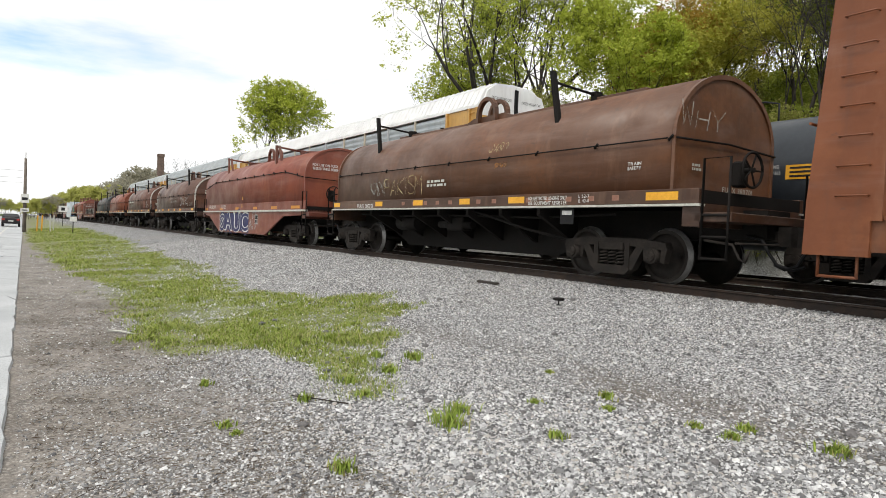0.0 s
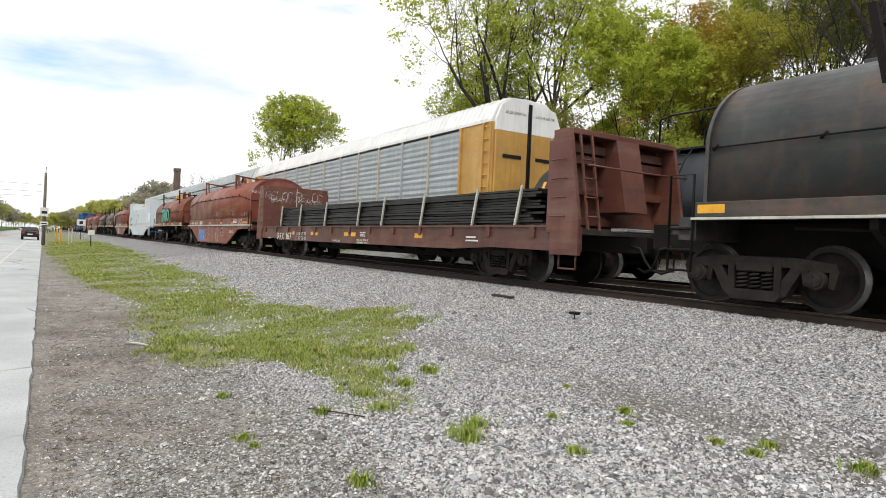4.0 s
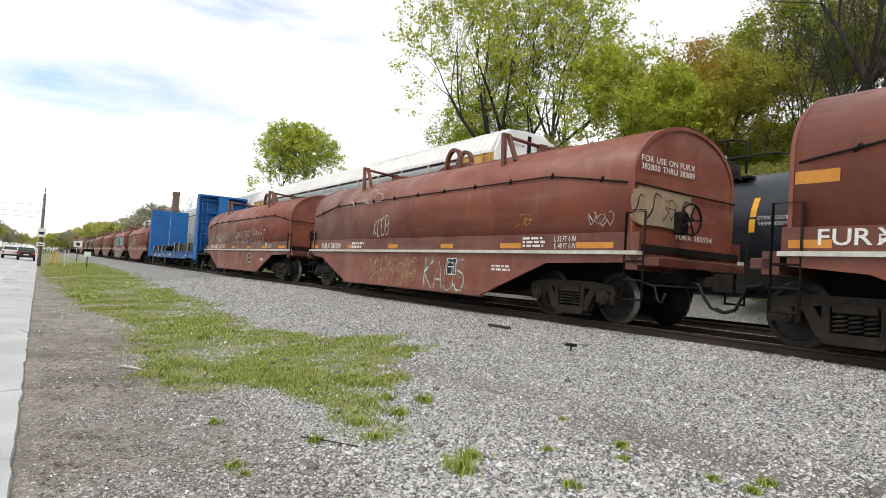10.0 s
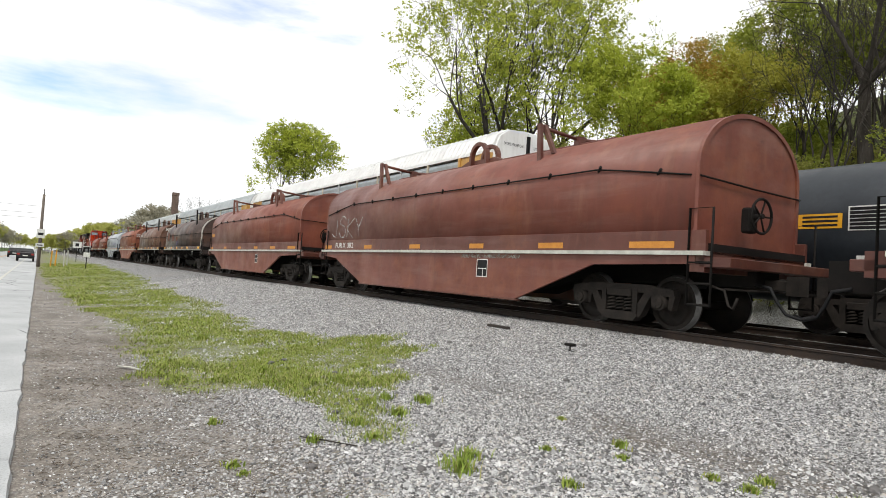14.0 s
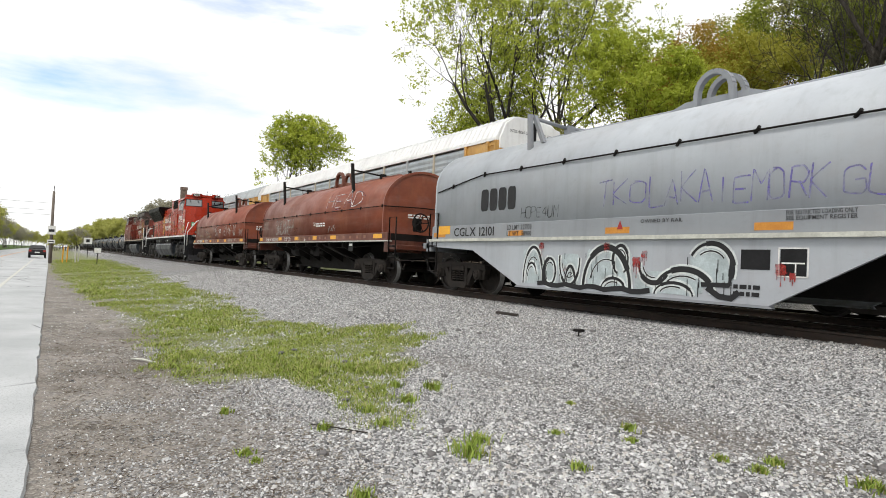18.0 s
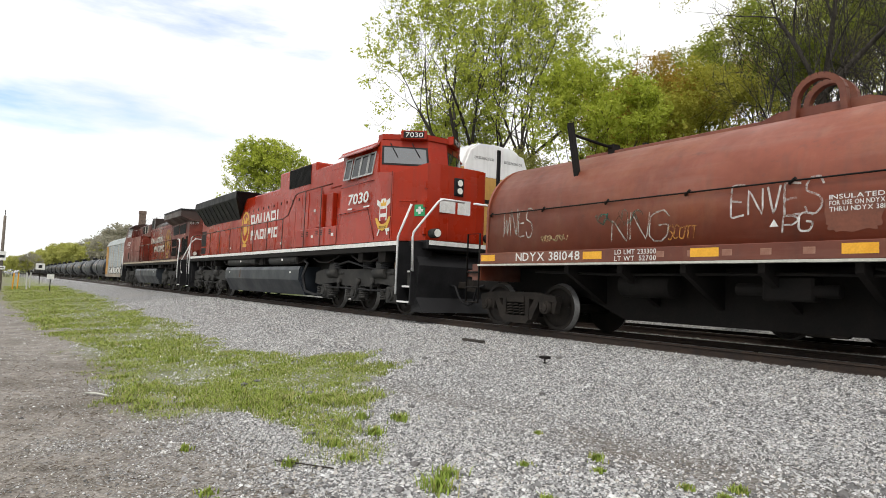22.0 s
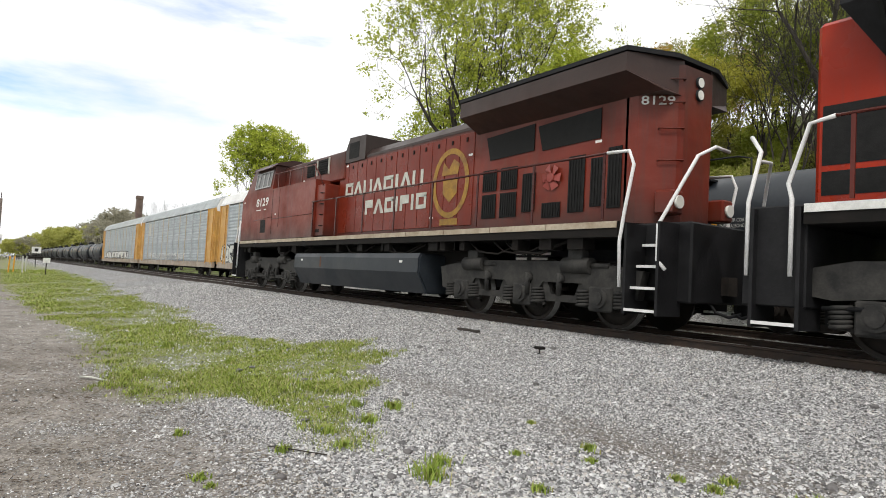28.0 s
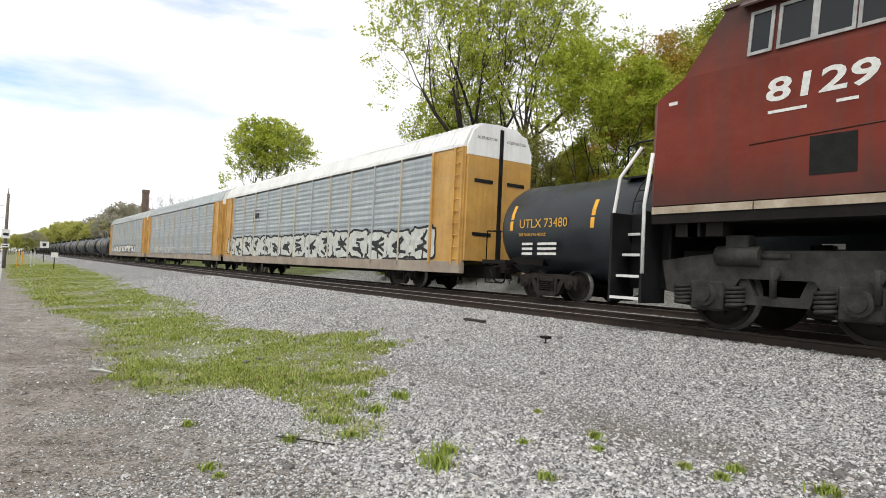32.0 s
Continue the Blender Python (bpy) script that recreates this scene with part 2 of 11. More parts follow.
for m in (FRAME, TRUCK, LOCO_TRUCK, WHEEL, BLACK, GRILLE):
    m.node_tree.nodes["Principled BSDF"].inputs["Specular IOR Level"].default_value = 0.18
DIRTY_STRIPE = dull_material("dirty_stripe", (0.3, 0.24, 0.17), (0.5, 0.43, 0.34), 0.65, 2, 0, 0.02)
FADED_GOLD = dull_material("faded_gold", (0.2, 0.1, 0.022), (0.42, 0.24, 0.04), 0.6, 3, 0, 0.02)


def spray(name, c):
    return dull_material(name, tuple(x * 0.75 for x in c), tuple(min(1, x * 1.1) for x in c), 0.6, 4, 0, 0.02)


NAVY = spray("navy_spray", (0.02, 0.025, 0.11))
TEAL = spray("teal_spray", (0.13, 0.42, 0.42))
MINT = spray("mint_spray", (0.1, 0.5, 0.25))
DEEP_GREEN = spray("green_spray", (0.005, 0.11, 0.08))
VIOLET = spray("violet_spray", (0.16, 0.13, 0.45))
SKY_SPRAY = spray("blue_spray", (0.06, 0.22, 0.55))
PALE_GOLD = spray("pale_gold_spray", (0.55, 0.42, 0.22))


GREY_SPRAY = spray("grey_spray", (0.42, 0.42, 0.42))
TAN = spray("tan_spray", (0.36, 0.27, 0.18))
RUST_PATCH = dull_material("primer_patch", (0.13, 0.045, 0.028), (0.21, 0.075, 0.046), 0.7, 3, 0, 0.02)
FADED_MARK = dull_material("faded_stencil", (0.24, 0.1, 0.065), (0.34, 0.2, 0.15), 0.7, 6, 0, 0.02)


def glass_material():
    k = Mat("window_glass", 0.04, 0.0, 0.3)
    k.color((0.015, 0.018, 0.02))
    return k.m


GLASS = glass_material()


def lamp_glass():
    k = Mat("lens_glass", 0.1, 0.0, 0.7)
    k.color((0.75, 0.75, 0.7))
    return k.m


LENS = lamp_glass()


def screen_glass():
    k = Mat("windscreen_glass", 0.03, 0.0, 1.0)
    k.color((0.03, 0.035, 0.04))
    k.b.inputs["Coat Weight"].default_value = 1.0
    k.b.inputs["Coat IOR"].default_value = 2.2
    return k.m


SCREEN = screen_glass()


# ---------------------------------------------------------------- mesh helpers
def box(bm, x0, x1, y0, y1, z0, z1, bev=0.0):
    vs = [bm.verts.new(p) for p in ((x0, y0, z0), (x1, y0, z0), (x1, y1, z0), (x0, y1, z0), (x0, y0, z1), (x1, y0, z1), (x1, y1, z1), (x0, y1, z1))]
    fs = [bm.faces.new([vs[i] for i in f]) for f in ((3, 2, 1, 0), (4, 5, 6, 7), (0, 1, 5, 4), (1, 2, 6, 5), (2, 3, 7, 6), (3, 0, 4, 7))]
    if bev:
        es = list({e for f in fs for e in f.edges})
        bmesh.ops.bevel(bm, geom=es, offset=bev, segments=1, affect="EDGES", profile=0.6)
    return bm


def rod(bm, p0, p1, r, seg=8, r1=None, caps=True):
    """A round bar from p0 to p1."""
    a, b = Vector(p0), Vector(p1)
    d = (b - a).normalized()
    u = d.orthogonal().normalized()
    v = d.cross(u)
    rings = []
    for c, rr in ((a, r), (b, r if r1 is None else r1)):
        rings.append([bm.verts.new(c + (u * math.cos(2 * math.pi * i / seg) + v * math.sin(2 * math.pi * i / seg)) * rr) for i in range(seg)])
    for i in range(seg):
        j = (i + 1) % seg
        f = bm.faces.new((rings[0][i], rings[0][j], rings[1][j], rings[1][i]))
        f.smooth = True
    if caps:
        bm.faces.new(rings[0][::-1])
        bm.faces.new(rings[1])
    return bm


def pipe(bm, pts, r, seg=7):
    """A bent pipe through the points, in one skin."""
    P = [Vector(p) for p in pts]
    rings, u = [], None
    for i, p in enumerate(P):
        d = (P[min(i + 1, len(P) - 1)] - P[max(i - 1, 0)]).normalized()
        u = (u - d * u.dot(d)).normalized() if u is not None else d.orthogonal().normalized()
        v = d.cross(u)
        rings.append([bm.verts.new(p + (u * math.cos(2 * math.pi * k / seg) + v * math.sin(2 * math.pi * k / seg)) * r) for k in range(seg)])
    for a, b in zip(rings, rings[1:]):
        for k in range(seg):
            f = bm.faces.new((a[k], a[(k + 1) % seg], b[(k + 1) % seg], b[k]))
            f.smooth = True
    bm.faces.new(rings[0][::-1])
    bm.faces.new(rings[-1])
    return bm


def prism(bm, prof, a, b, axis="x", smooth=False):
    """A profile pushed along an axis. axis x: prof is (y, z); y: (x, z); z: (x, y)."""
    def P(p, t):
        return {"x": (t, p[0], p[1]), "y": (p[0], t, p[1]), "z": (p[0], p[1], t)}[axis]
    A = [bm.verts.new(P(p, a)) for p in prof]
    B = [bm.verts.new(P(p, b)) for p in prof]
    n = len(prof)
    for i in range(n):
        f = bm.faces.new((A[i], A[(i + 1) % n], B[(i + 1) % n], B[i]))
        f.smooth = smooth
    bm.faces.new(A[::-1])
    bm.faces.new(B)
    return bm


def part(name, bm, mat, parent, label="", color=None, flat=True):
    """One mesh object under a thing or a part."""
    bmesh.ops.recalc_face_normals(bm, faces=bm.faces[:])
    me = bpy.data.meshes.new(name)
    bm.to_mesh(me)
    bm.free()
    me.materials.append(mat)
    ob = new(name, me)
    ob.parent = parent
    if color:
        ob.color = (*color, 1)
    return tagged(ob, label)


def thing(name, label, category, group="", kind="", m=None):
    ob = new(name)
    ob.empty_display_size = 0.2
    if m is not None:
        ob.matrix_basis = m
    return tagged(ob, label, category, group, kind)


def solid(name, bm, mat, label, category="", group="", kind="", m=None, color=None):
    """A thing that is one mesh."""
    ob = part(name, bm, mat, None, "", color)
    if m is not None:
        ob.matrix_basis = m
    return tagged(ob, label, category, group, kind)


def shared(name, me, parent, m, label="", color=None):
    """One more object on a mesh that exists."""
    ob = new(name, me)
    ob.parent = parent
    ob.matrix_basis = m
    if color:
        ob.color = (*color, 1)
    return tagged(ob, label)


def mesh_of(name, bm, mat):
    bmesh.ops.recalc_face_normals(bm, faces=bm.faces[:])
    me = bpy.data.meshes.new(name)
    bm.to_mesh(me)
    bm.free()
    me.materials.append(mat)
    return me


TEXTS = {}


def text_mesh(s, mat, bold=0.0, shear=0.0):
    """Letters one unit high, lying in the xz plane, first letter at x = 0."""
    key = (s, mat.name, bold, shear)
    if key not in TEXTS:
        cu = bpy.data.curves.new("letters", "FONT")
        cu.body, cu.size, cu.offset, cu.shear, cu.fill_mode, cu.resolution_u = s, 1.35, bold, shear, "FRONT", 3
        ob = new("letters", cu)
        bpy.context.view_layer.update()
        me = bpy.data.meshes.new_from_object(ob.evaluated_get(bpy.context.evaluated_depsgraph_get()))
        bpy.data.objects.remove(ob)
        bpy.data.curves.remove(cu)
        for v in me.vertices:
            x, y, _ = v.co
            v.co = (x, 0, y)
        me.materials.clear()
        me.materials.append(mat)
        TEXTS[key] = me
    return TEXTS[key]


def build_glyphs():
    """Single letters in the weights that the train's marks use."""
    obs = []
    for bold in (0.012, 0.015, 0.02, 0.03, 0.05, 0.07, 0.12):
        for ch in "ABCDEFGHIJKLMNOPQRSTUVWXYZ0123456789abehkuvrwlyFW!.,-+*&":
            if (ch, bold) in GLYPH:
                continue
            cu = bpy.data.curves.new("letters", "FONT")
            cu.body, cu.size, cu.offset, cu.fill_mode, cu.resolution_u = ch, 1.35, bold, "FRONT", 3
            ob = new("letters", cu)
            GLYPH[ch, bold] = None
            obs.append((ch, bold, ob, cu))
    bpy.context.view_layer.update()
    deps = bpy.context.evaluated_depsgraph_get()
    for ch, bold, ob, cu in obs:
        me = bpy.data.meshes.new_from_object(ob.evaluated_get(deps))
        GLYPH[ch, bold] = ([(v.co.x, v.co.y) for v in me.vertices], [tuple(p.vertices) for p in me.polygons])
        bpy.data.meshes.remove(me)
    for ch, bold, ob, cu in obs:
        bpy.data.objects.remove(ob)
        bpy.data.curves.remove(cu)


GLYPH = {}
build_glyphs()


def text(s, parent, x, y, z, h, mat, width=None, bold=0.0, shear=0.0, rz=0.0, name="lettering", label="", wob=0.0):
    """Letters of height h on a side that looks towards -y (rz turns them); width squeezes them to fit."""
    me = text_mesh(s, mat, bold, shear)
    w = max(v.co.x for v in me.vertices) - min(v.co.x for v in me.vertices)
    sx = h if width is None else width / max(w, 0.01)
    ob = new(name, me)
    ob.parent = parent
    ob.matrix_basis = pose(x, y, z, 0, wob, rz) @ Matrix.Diagonal((sx, 1, h, 1))
    return tagged(ob, label)


def plate(bm, x0, x1, z0, z1, y):
    f = bm.faces.new([bm.verts.new(p) for p in ((x0, y, z0), (x1, y, z0), (x1, y, z1), (x0, y, z1))])
    return f


def chip(name, parent, x0, x1, y, z0, z1, mat, label=""):
    """A thin painted or stuck-on mark, 3 mm thick."""
    bm = bmesh.new()
    box(bm, x0, x1, y - 0.003, y, z0, z1)
    return part(name, bm, mat, parent, label)


# ---------------------------------------------------------------- the ground
def lerp_table(v, tab):
    if v <= tab[0][0]:
        return tab[0][1]
    for (a, p), (b, q) in zip(tab, tab[1:]):
        if v <= b:
            return p + (q - p) * (v - a) / (b - a)
    return tab[-1][1]


CROSS = ((-60, -0.86), (1.0, -0.84), (4.5, -0.62), (7.3, -0.24), (8.35, -0.155), (8.98, -0.15), (9.1, -0.185), (10.5, -0.185), (10.65, -0.16), (13.0, -0.16), (13.1, -0.185), (14.5, -0.185), (14.65, -0.16), (15.3, -0.17), (16.6, -0.35), (18.5, -1.1), (24, -1.0))


def ground_z(x, y):
    z = lerp_table(y, CROSS)
    if y > 19:
        # the wooded scarp, highest beside the camera and falling away along the line
        near = 1 / (1 + math.exp(-(x + 46) / 7.0))
        z += near * 22.0 * min(1, max(0, (y - 19) / 46)) ** 0.85
        far = 1 / (1 + math.exp((x + 120) / 25.0))
        z += far * 22.0 * min(1, max(0, (y - 24) / 70))
        z += 1.2 * noise.noise((x * 0.03, y * 0.03, 3.0)) * min(1, (y - 19) / 20)
    if y < 9:
        z += 0.007 * noise.noise((x * 0.5, y * 0.5, 0.0)) + 0.005 * noise.noise((x * 1.7, y * 1.7, 5.0))
    return z


GRASS_LOW = ((-60, 0.25), (-45, 0.28), (-29, 0.57), (-20, 1.2), (-14, 1.45), (-8.7, 1.43), (-7.5, 1.66), (-6.5, 2.05), (-5.2, 2.25), (-4.6, 2.35), (-3.9, 2.7))
GRASS_UP = ((-60, 5.2), (-48, 5.1), (-31, 4.64), (-21, 4.4), (-16, 4.24), (-13, 3.92), (-11.1, 4.6), (-10.2, 5.3), (-8.7, 5.4), (-8.0, 4.5), (-6.6, 3.5), (-5.4, 3.15), (-4.6, 2.9), (-3.9, 2.75))


def hash_noise(x, y, f, seed):
    """Smooth value noise on arrays."""
    rs = np.random.RandomState(seed)
    g = rs.rand(128, 128)
    u, v = x * f + 500.0, y * f + 500.0
    i, j = np.floor(u).astype(int), np.floor(v).astype(int)
    a, b = u - i, v - j
    a, b = a * a * (3 - 2 * a), b * b * (3 - 2 * b)
    def G(p, q):
        return g[p % 128, q % 128]
    return (G(i, j) * (1 - a) + G(i + 1, j) * a) * (1 - b) + (G(i, j + 1) * (1 - a) + G(i + 1, j + 1) * a) * b


def grass_cover(x, y):
    lo = np.interp(x, *np.array(GRASS_LOW).T)
    up = np.interp(x, *np.array(GRASS_UP).T)
    wob = (hash_noise(x, y, 1.3, 7) - 0.5) * 0.7
    d = np.minimum(y - lo + wob, up - y + wob)
    fray = (hash_noise(x, y, 3.1, 23) - 0.5) * 0.5 + (hash_noise(x, y, 7.0, 29) - 0.5) * 0.5
    c = np.clip((d + fray * 0.9 + 0.22) / 0.75, 0, 1) * np.where((x < -3.9), 1, 0)
    thin = 0.65 + 0.35 * np.clip((hash_noise(x, y, 0.9, 11) - 0.25) / 0.35, 0, 1)
    # the bare tongue inside the strip
    bare = np.exp(-(((x + 13.5) / 1.6) ** 2 + ((y - 4.9) / 0.4) ** 2)) + np.exp(-(((x + 6.4) / 0.9) ** 2 + ((y - 2.1) / 0.35) ** 2))
    near = 1 - 0.55 * np.clip((x + 6.6) / 1.2, 0, 1)
    return np.clip(c * thin * near - bare, 0, 1)


def dirt_strip(x, y):
    """The worn line of fine brown dirt along the foot of the ballast."""
    mid = np.interp(x, (-13, -9, -7.5, -5.3, -3.4, -1.5), (5.2, 4.4, 4.3, 4.66, 4.5, 4.6)) + 0.3 * (hash_noise(x, y, 0.5, 5) - 0.5)
    return np.exp(-((y - mid) / (0.36 + 0.3 * hash_noise(x, y, 0.6, 8))) ** 2) * np.interp(x, (-12, -8.5, -4.7, -3.9), (0, 0.65, 0.4, 1.0)) * (0.6 + 0.4 * hash_noise(x, y, 0.9, 41))


def soil_share(x, y):
    """Where brown earth shows through: beside the road, wider farther along it."""
    edge = np.interp(x, (-40, -20, -11, -8, -6.5, -5.2, -4, 0), (3.4, 3.0, 2.7, 2.3, 2.05, 1.85, 1.5, 0.9))
    wob = (hash_noise(x, y, 0.6, 3) - 0.5) * 1.3 + (hash_noise(x, y, 2.1, 33) - 0.5) * 0.6
    # a short worn rut near the eye
    rut = np.clip(1.5 - np.abs(y - 2.24 - wob * 0.12) / 0.19, 0, 1) * np.clip((x + 2.15 + wob * 0.3) / 0.4, 0, 1) * np.clip((1.2 - x) / 0.6, 0, 1)
    return np.maximum(np.clip((edge - y + wob) / 1.3, 0, 1) * (y > -1), rut)


def ground_material():
    k = Mat("ground_soil_gravel", 0.95, 0, 0.2)
    pos = k.n.new("ShaderNodeNewGeometry").outputs["Position"]
    sep = k.n.new("ShaderNodeSeparateXYZ")
    k.l.new(pos, sep.inputs[0])
    y = sep.outputs["Y"]
    soil = k.n.new("ShaderNodeAttribute")
    soil.attribute_name = "soil"
    # crushed stone in three greys, the darkest a painted shade in the gaps
    cell = k.n.new("ShaderNodeTexVoronoi")
    cell.inputs["Scale"].default_value = 42
    k.l.new(pos, cell.inputs["Vector"])
    cs = k.n.new("ShaderNodeSeparateColor")
    k.l.new(cell.outputs["Color"], cs.inputs[0])
    stone = k.mix(cs.outputs[0], (0.12, 0.121, 0.124), (0.6, 0.603, 0.61))
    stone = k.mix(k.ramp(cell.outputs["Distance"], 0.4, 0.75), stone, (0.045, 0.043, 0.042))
    stone = k.mix(k.math("MULTIPLY", k.noise(0.25, 4, 0.6, pos, 0.45, 0.7), 0.35), stone, (0.3, 0.275, 0.25))
    dirt = k.mix(k.noise(3.0, 7, 0.65, pos), (0.12, 0.106, 0.092), (0.29, 0.264, 0.238))
    dirt = k.mix(k.math("MULTIPLY", k.noise(40, 3, 0.6, pos, 0.5, 0.62), 0.6), dirt, (0.44, 0.41, 0.37))
    dirt = k.mix(k.math("MULTIPLY", k.noise(0.7, 5, 0.6, pos, 0.5, 0.68), 0.4), dirt, (0.09, 0.07, 0.055))
    c = k.mix(k.math("MULTIPLY", soil.outputs["Fac"], k.noise(6, 5, 0.6, pos, 0.1, 0.5)), stone, dirt)
    fines = k.n.new("ShaderNodeAttribute")
    fines.attribute_name = "fines"
    c = k.mix(k.math("MULTIPLY", fines.outputs["Fac"], k.noise(5, 5, 0.6, pos, 0.15, 0.55)), c, k.mix(k.noise(14, 5, 0.6, pos), (0.09, 0.075, 0.062), (0.2, 0.18, 0.158)))
    # thin turf
    turf = k.n.new("ShaderNodeAttribute")
    turf.attribute_name = "turf"
    c = k.mix(k.math("MULTIPLY", turf.outputs["Fac"], k.noise(9, 5, 0.6, pos, 0.25, 0.6)), c, k.mix(k.noise(2.0, 5, 0.6, pos), (0.13, 0.15, 0.045), (0.23, 0.26, 0.08)))
    # woodland floor
    c = k.mix(k.ramp(y, 20.0, 25.0), c, k.mix(k.noise(0.5, 6, 0.6, pos), (0.045, 0.036, 0.022), (0.09, 0.125, 0.025)))
    # rough grass of the other verge
    c = k.mix(k.ramp(y, -9.5, -10.5), c, (0.06, 0.1, 0.025))
    k.color(c)
    k.bump(k.math("MULTIPLY", cell.outputs["Distance"], -1.0), 0.8, 0.02)
    return k.m


def build_ground():
    xs = [-1500, -1000, -700, -520, -420, -340, -280, -230, -190, -160, -135, -115, -100, -88, -78, -69, -61]
    v = -56.0
    while v < 4.01:
        xs.append(v)
        v += 0.25 if v > -24 else 0.6
    xs += [5, 7, 10, 14, 19, 25, 32, 40, 50, 65, 85, 110, 150, 220, 350, 600, 1000, 1500]
    ys = [-900, -500, -250, -120, -60, -30, -15, -9.5, -5, -2, -1]
    v = -0.6
    while v < 8.99:
        ys.append(v)
        v += 0.2
    ys += [9.1, 9.8, 10.5, 10.65, 11.8, 13.0, 13.1, 13.8, 14.5, 14.65, 15.3, 15.8, 16.6, 17.5, 18.5, 20, 22, 24.5, 27.5, 31, 35, 39, 44, 50, 57, 65, 75, 90, 110, 135, 170, 220, 300, 450, 700, 1100]
    verts = [(x, y, ground_z(x, y)) for y in ys for x in xs]
    n = len(xs)
    faces = [(j * n + i, j * n + i + 1, (j + 1) * n + i + 1, (j + 1) * n + i) for j in range(len(ys) - 1) for i in range(n - 1)]
    me = bpy.data.meshes.new("ground")
    me.from_pydata(verts, [], faces)
    for p in me.polygons:
        p.use_smooth = True
    at = me.attributes.new("turf", "FLOAT", "POINT")
    co = np.array(verts)
    at.data.foreach_set("value", grass_cover(co[:, 0], co[:, 1]).astype(np.float32))
    at = me.attributes.new("fines", "FLOAT", "POINT")
    at.data.foreach_set("value", dirt_strip(co[:, 0], co[:, 1]).astype(np.float32))
    at = me.attributes.new("soil", "FLOAT", "POINT")
    at.data.foreach_set("value", soil_share(co[:, 0], co[:, 1]).astype(np.float32))
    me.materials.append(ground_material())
    tagged(new("ground", me), "gravel and bare earth beside the railway line", "ground", kind="structure")


build_ground()


def asphalt_material():
    k = Mat("pale_asphalt", 0.9, 0, 0.3)
    f = k.noise(0.6, 6, 0.6)
    c = k.mix(f, (0.37, 0.385, 0.395), (0.49, 0.505, 0.515))
    c = k.mix(k.math("MULTIPLY", k.noise(60, 3, 0.6, None, 0.5, 0.7), 0.5), c, (0.2, 0.2, 0.2))
    crack = k.voronoi(0.55, k.at(0.7, 1.6, 1), "DISTANCE_TO_EDGE")
    wig = k.noise(2.5, 4, 0.6, None, 0.3, 0.7)
    line = k.ramp(k.math("ADD", crack, k.math("MULTIPLY", wig, 0.02)), 0.012, 0.03, 1, 0)
    c = k.mix(k.math("MULTIPLY", line, k.noise(0.35, 2, 0.5, None, 0.5, 0.6)), c, (0.05, 0.05, 0.05))
    k.color(c).bump(k.noise(90, 3), 0.3, 0.004)
    return k.m


ASPHALT = asphalt_material()


def build_road():
    # worn, slightly ragged edge along y = -0.04
    bm = bmesh.new()
    rnd = random.Random(4)
    xs = [-900, -600, -400, -250, -160, -110, -80, -60]
    v = -50.0
    while v < 12:
        xs.append(v)
        v += 0.25 if v > -16 else 0.8
    xs += [20, 40, 80, 200, 500, 900]
    top, low, far = [], [], []
    for x in xs:
        e = -0.05 + 0.035 * noise.noise((x * 0.8, 1, 0)) + 0.025 * noise.noise((x * 3.1, 2, 0)) + rnd.uniform(-0.006, 0.006)
        top.append(bm.verts.new((x, e, -0.805)))
        low.append(bm.verts.new((x, e + 0.03, -0.90)))
        far.append(bm.verts.new((x, -9.4, -0.79)))
    for i in range(len(xs) - 1):
        bm.faces.new((far[i], far[i + 1], top[i + 1], top[i]))
        bm.faces.new((top[i], top[i + 1], low[i + 1], low[i]))
    solid("road", bm, ASPHALT, "pale cracked asphalt road with a broken edge", "road", kind="structure")
    bm = bmesh.new()
    for x0 in range(-400, 40, 1):
        x = float(x0)
        w = 0.02 * noise.noise((x * 0.4, 9, 0))
        box(bm, x, x + 1.0, -1.45 + w, -1.33 + w, -0.802, -0.797)
    solid("edge_line", bm, OLD_WHITE, "worn white edge line on the road", "road marking", kind="structure")
    bm = bmesh.new()
    for y in (-4.9, -4.65):
        box(bm, -600, 60, y, y + 0.1, -0.799, -0.792)
    solid("centre_line", bm, OLD_YELLOW, "faded double yellow line along the road", "road marking", kind="structure")


build_road()

RAIL_SIDE = dull_material("rail_rust", (0.022, 0.015, 0.012), (0.055, 0.037, 0.028), 0.8, 6)
RAIL_TOP = dull_material("rail_polished", (0.3, 0.28, 0.27), (0.45, 0.44, 0.43), 0.35, 5, 0.9, 0.05)
TIE = dull_material("tie_wood", (0.022, 0.018, 0.015), (0.055, 0.046, 0.04), 0.9, 5)


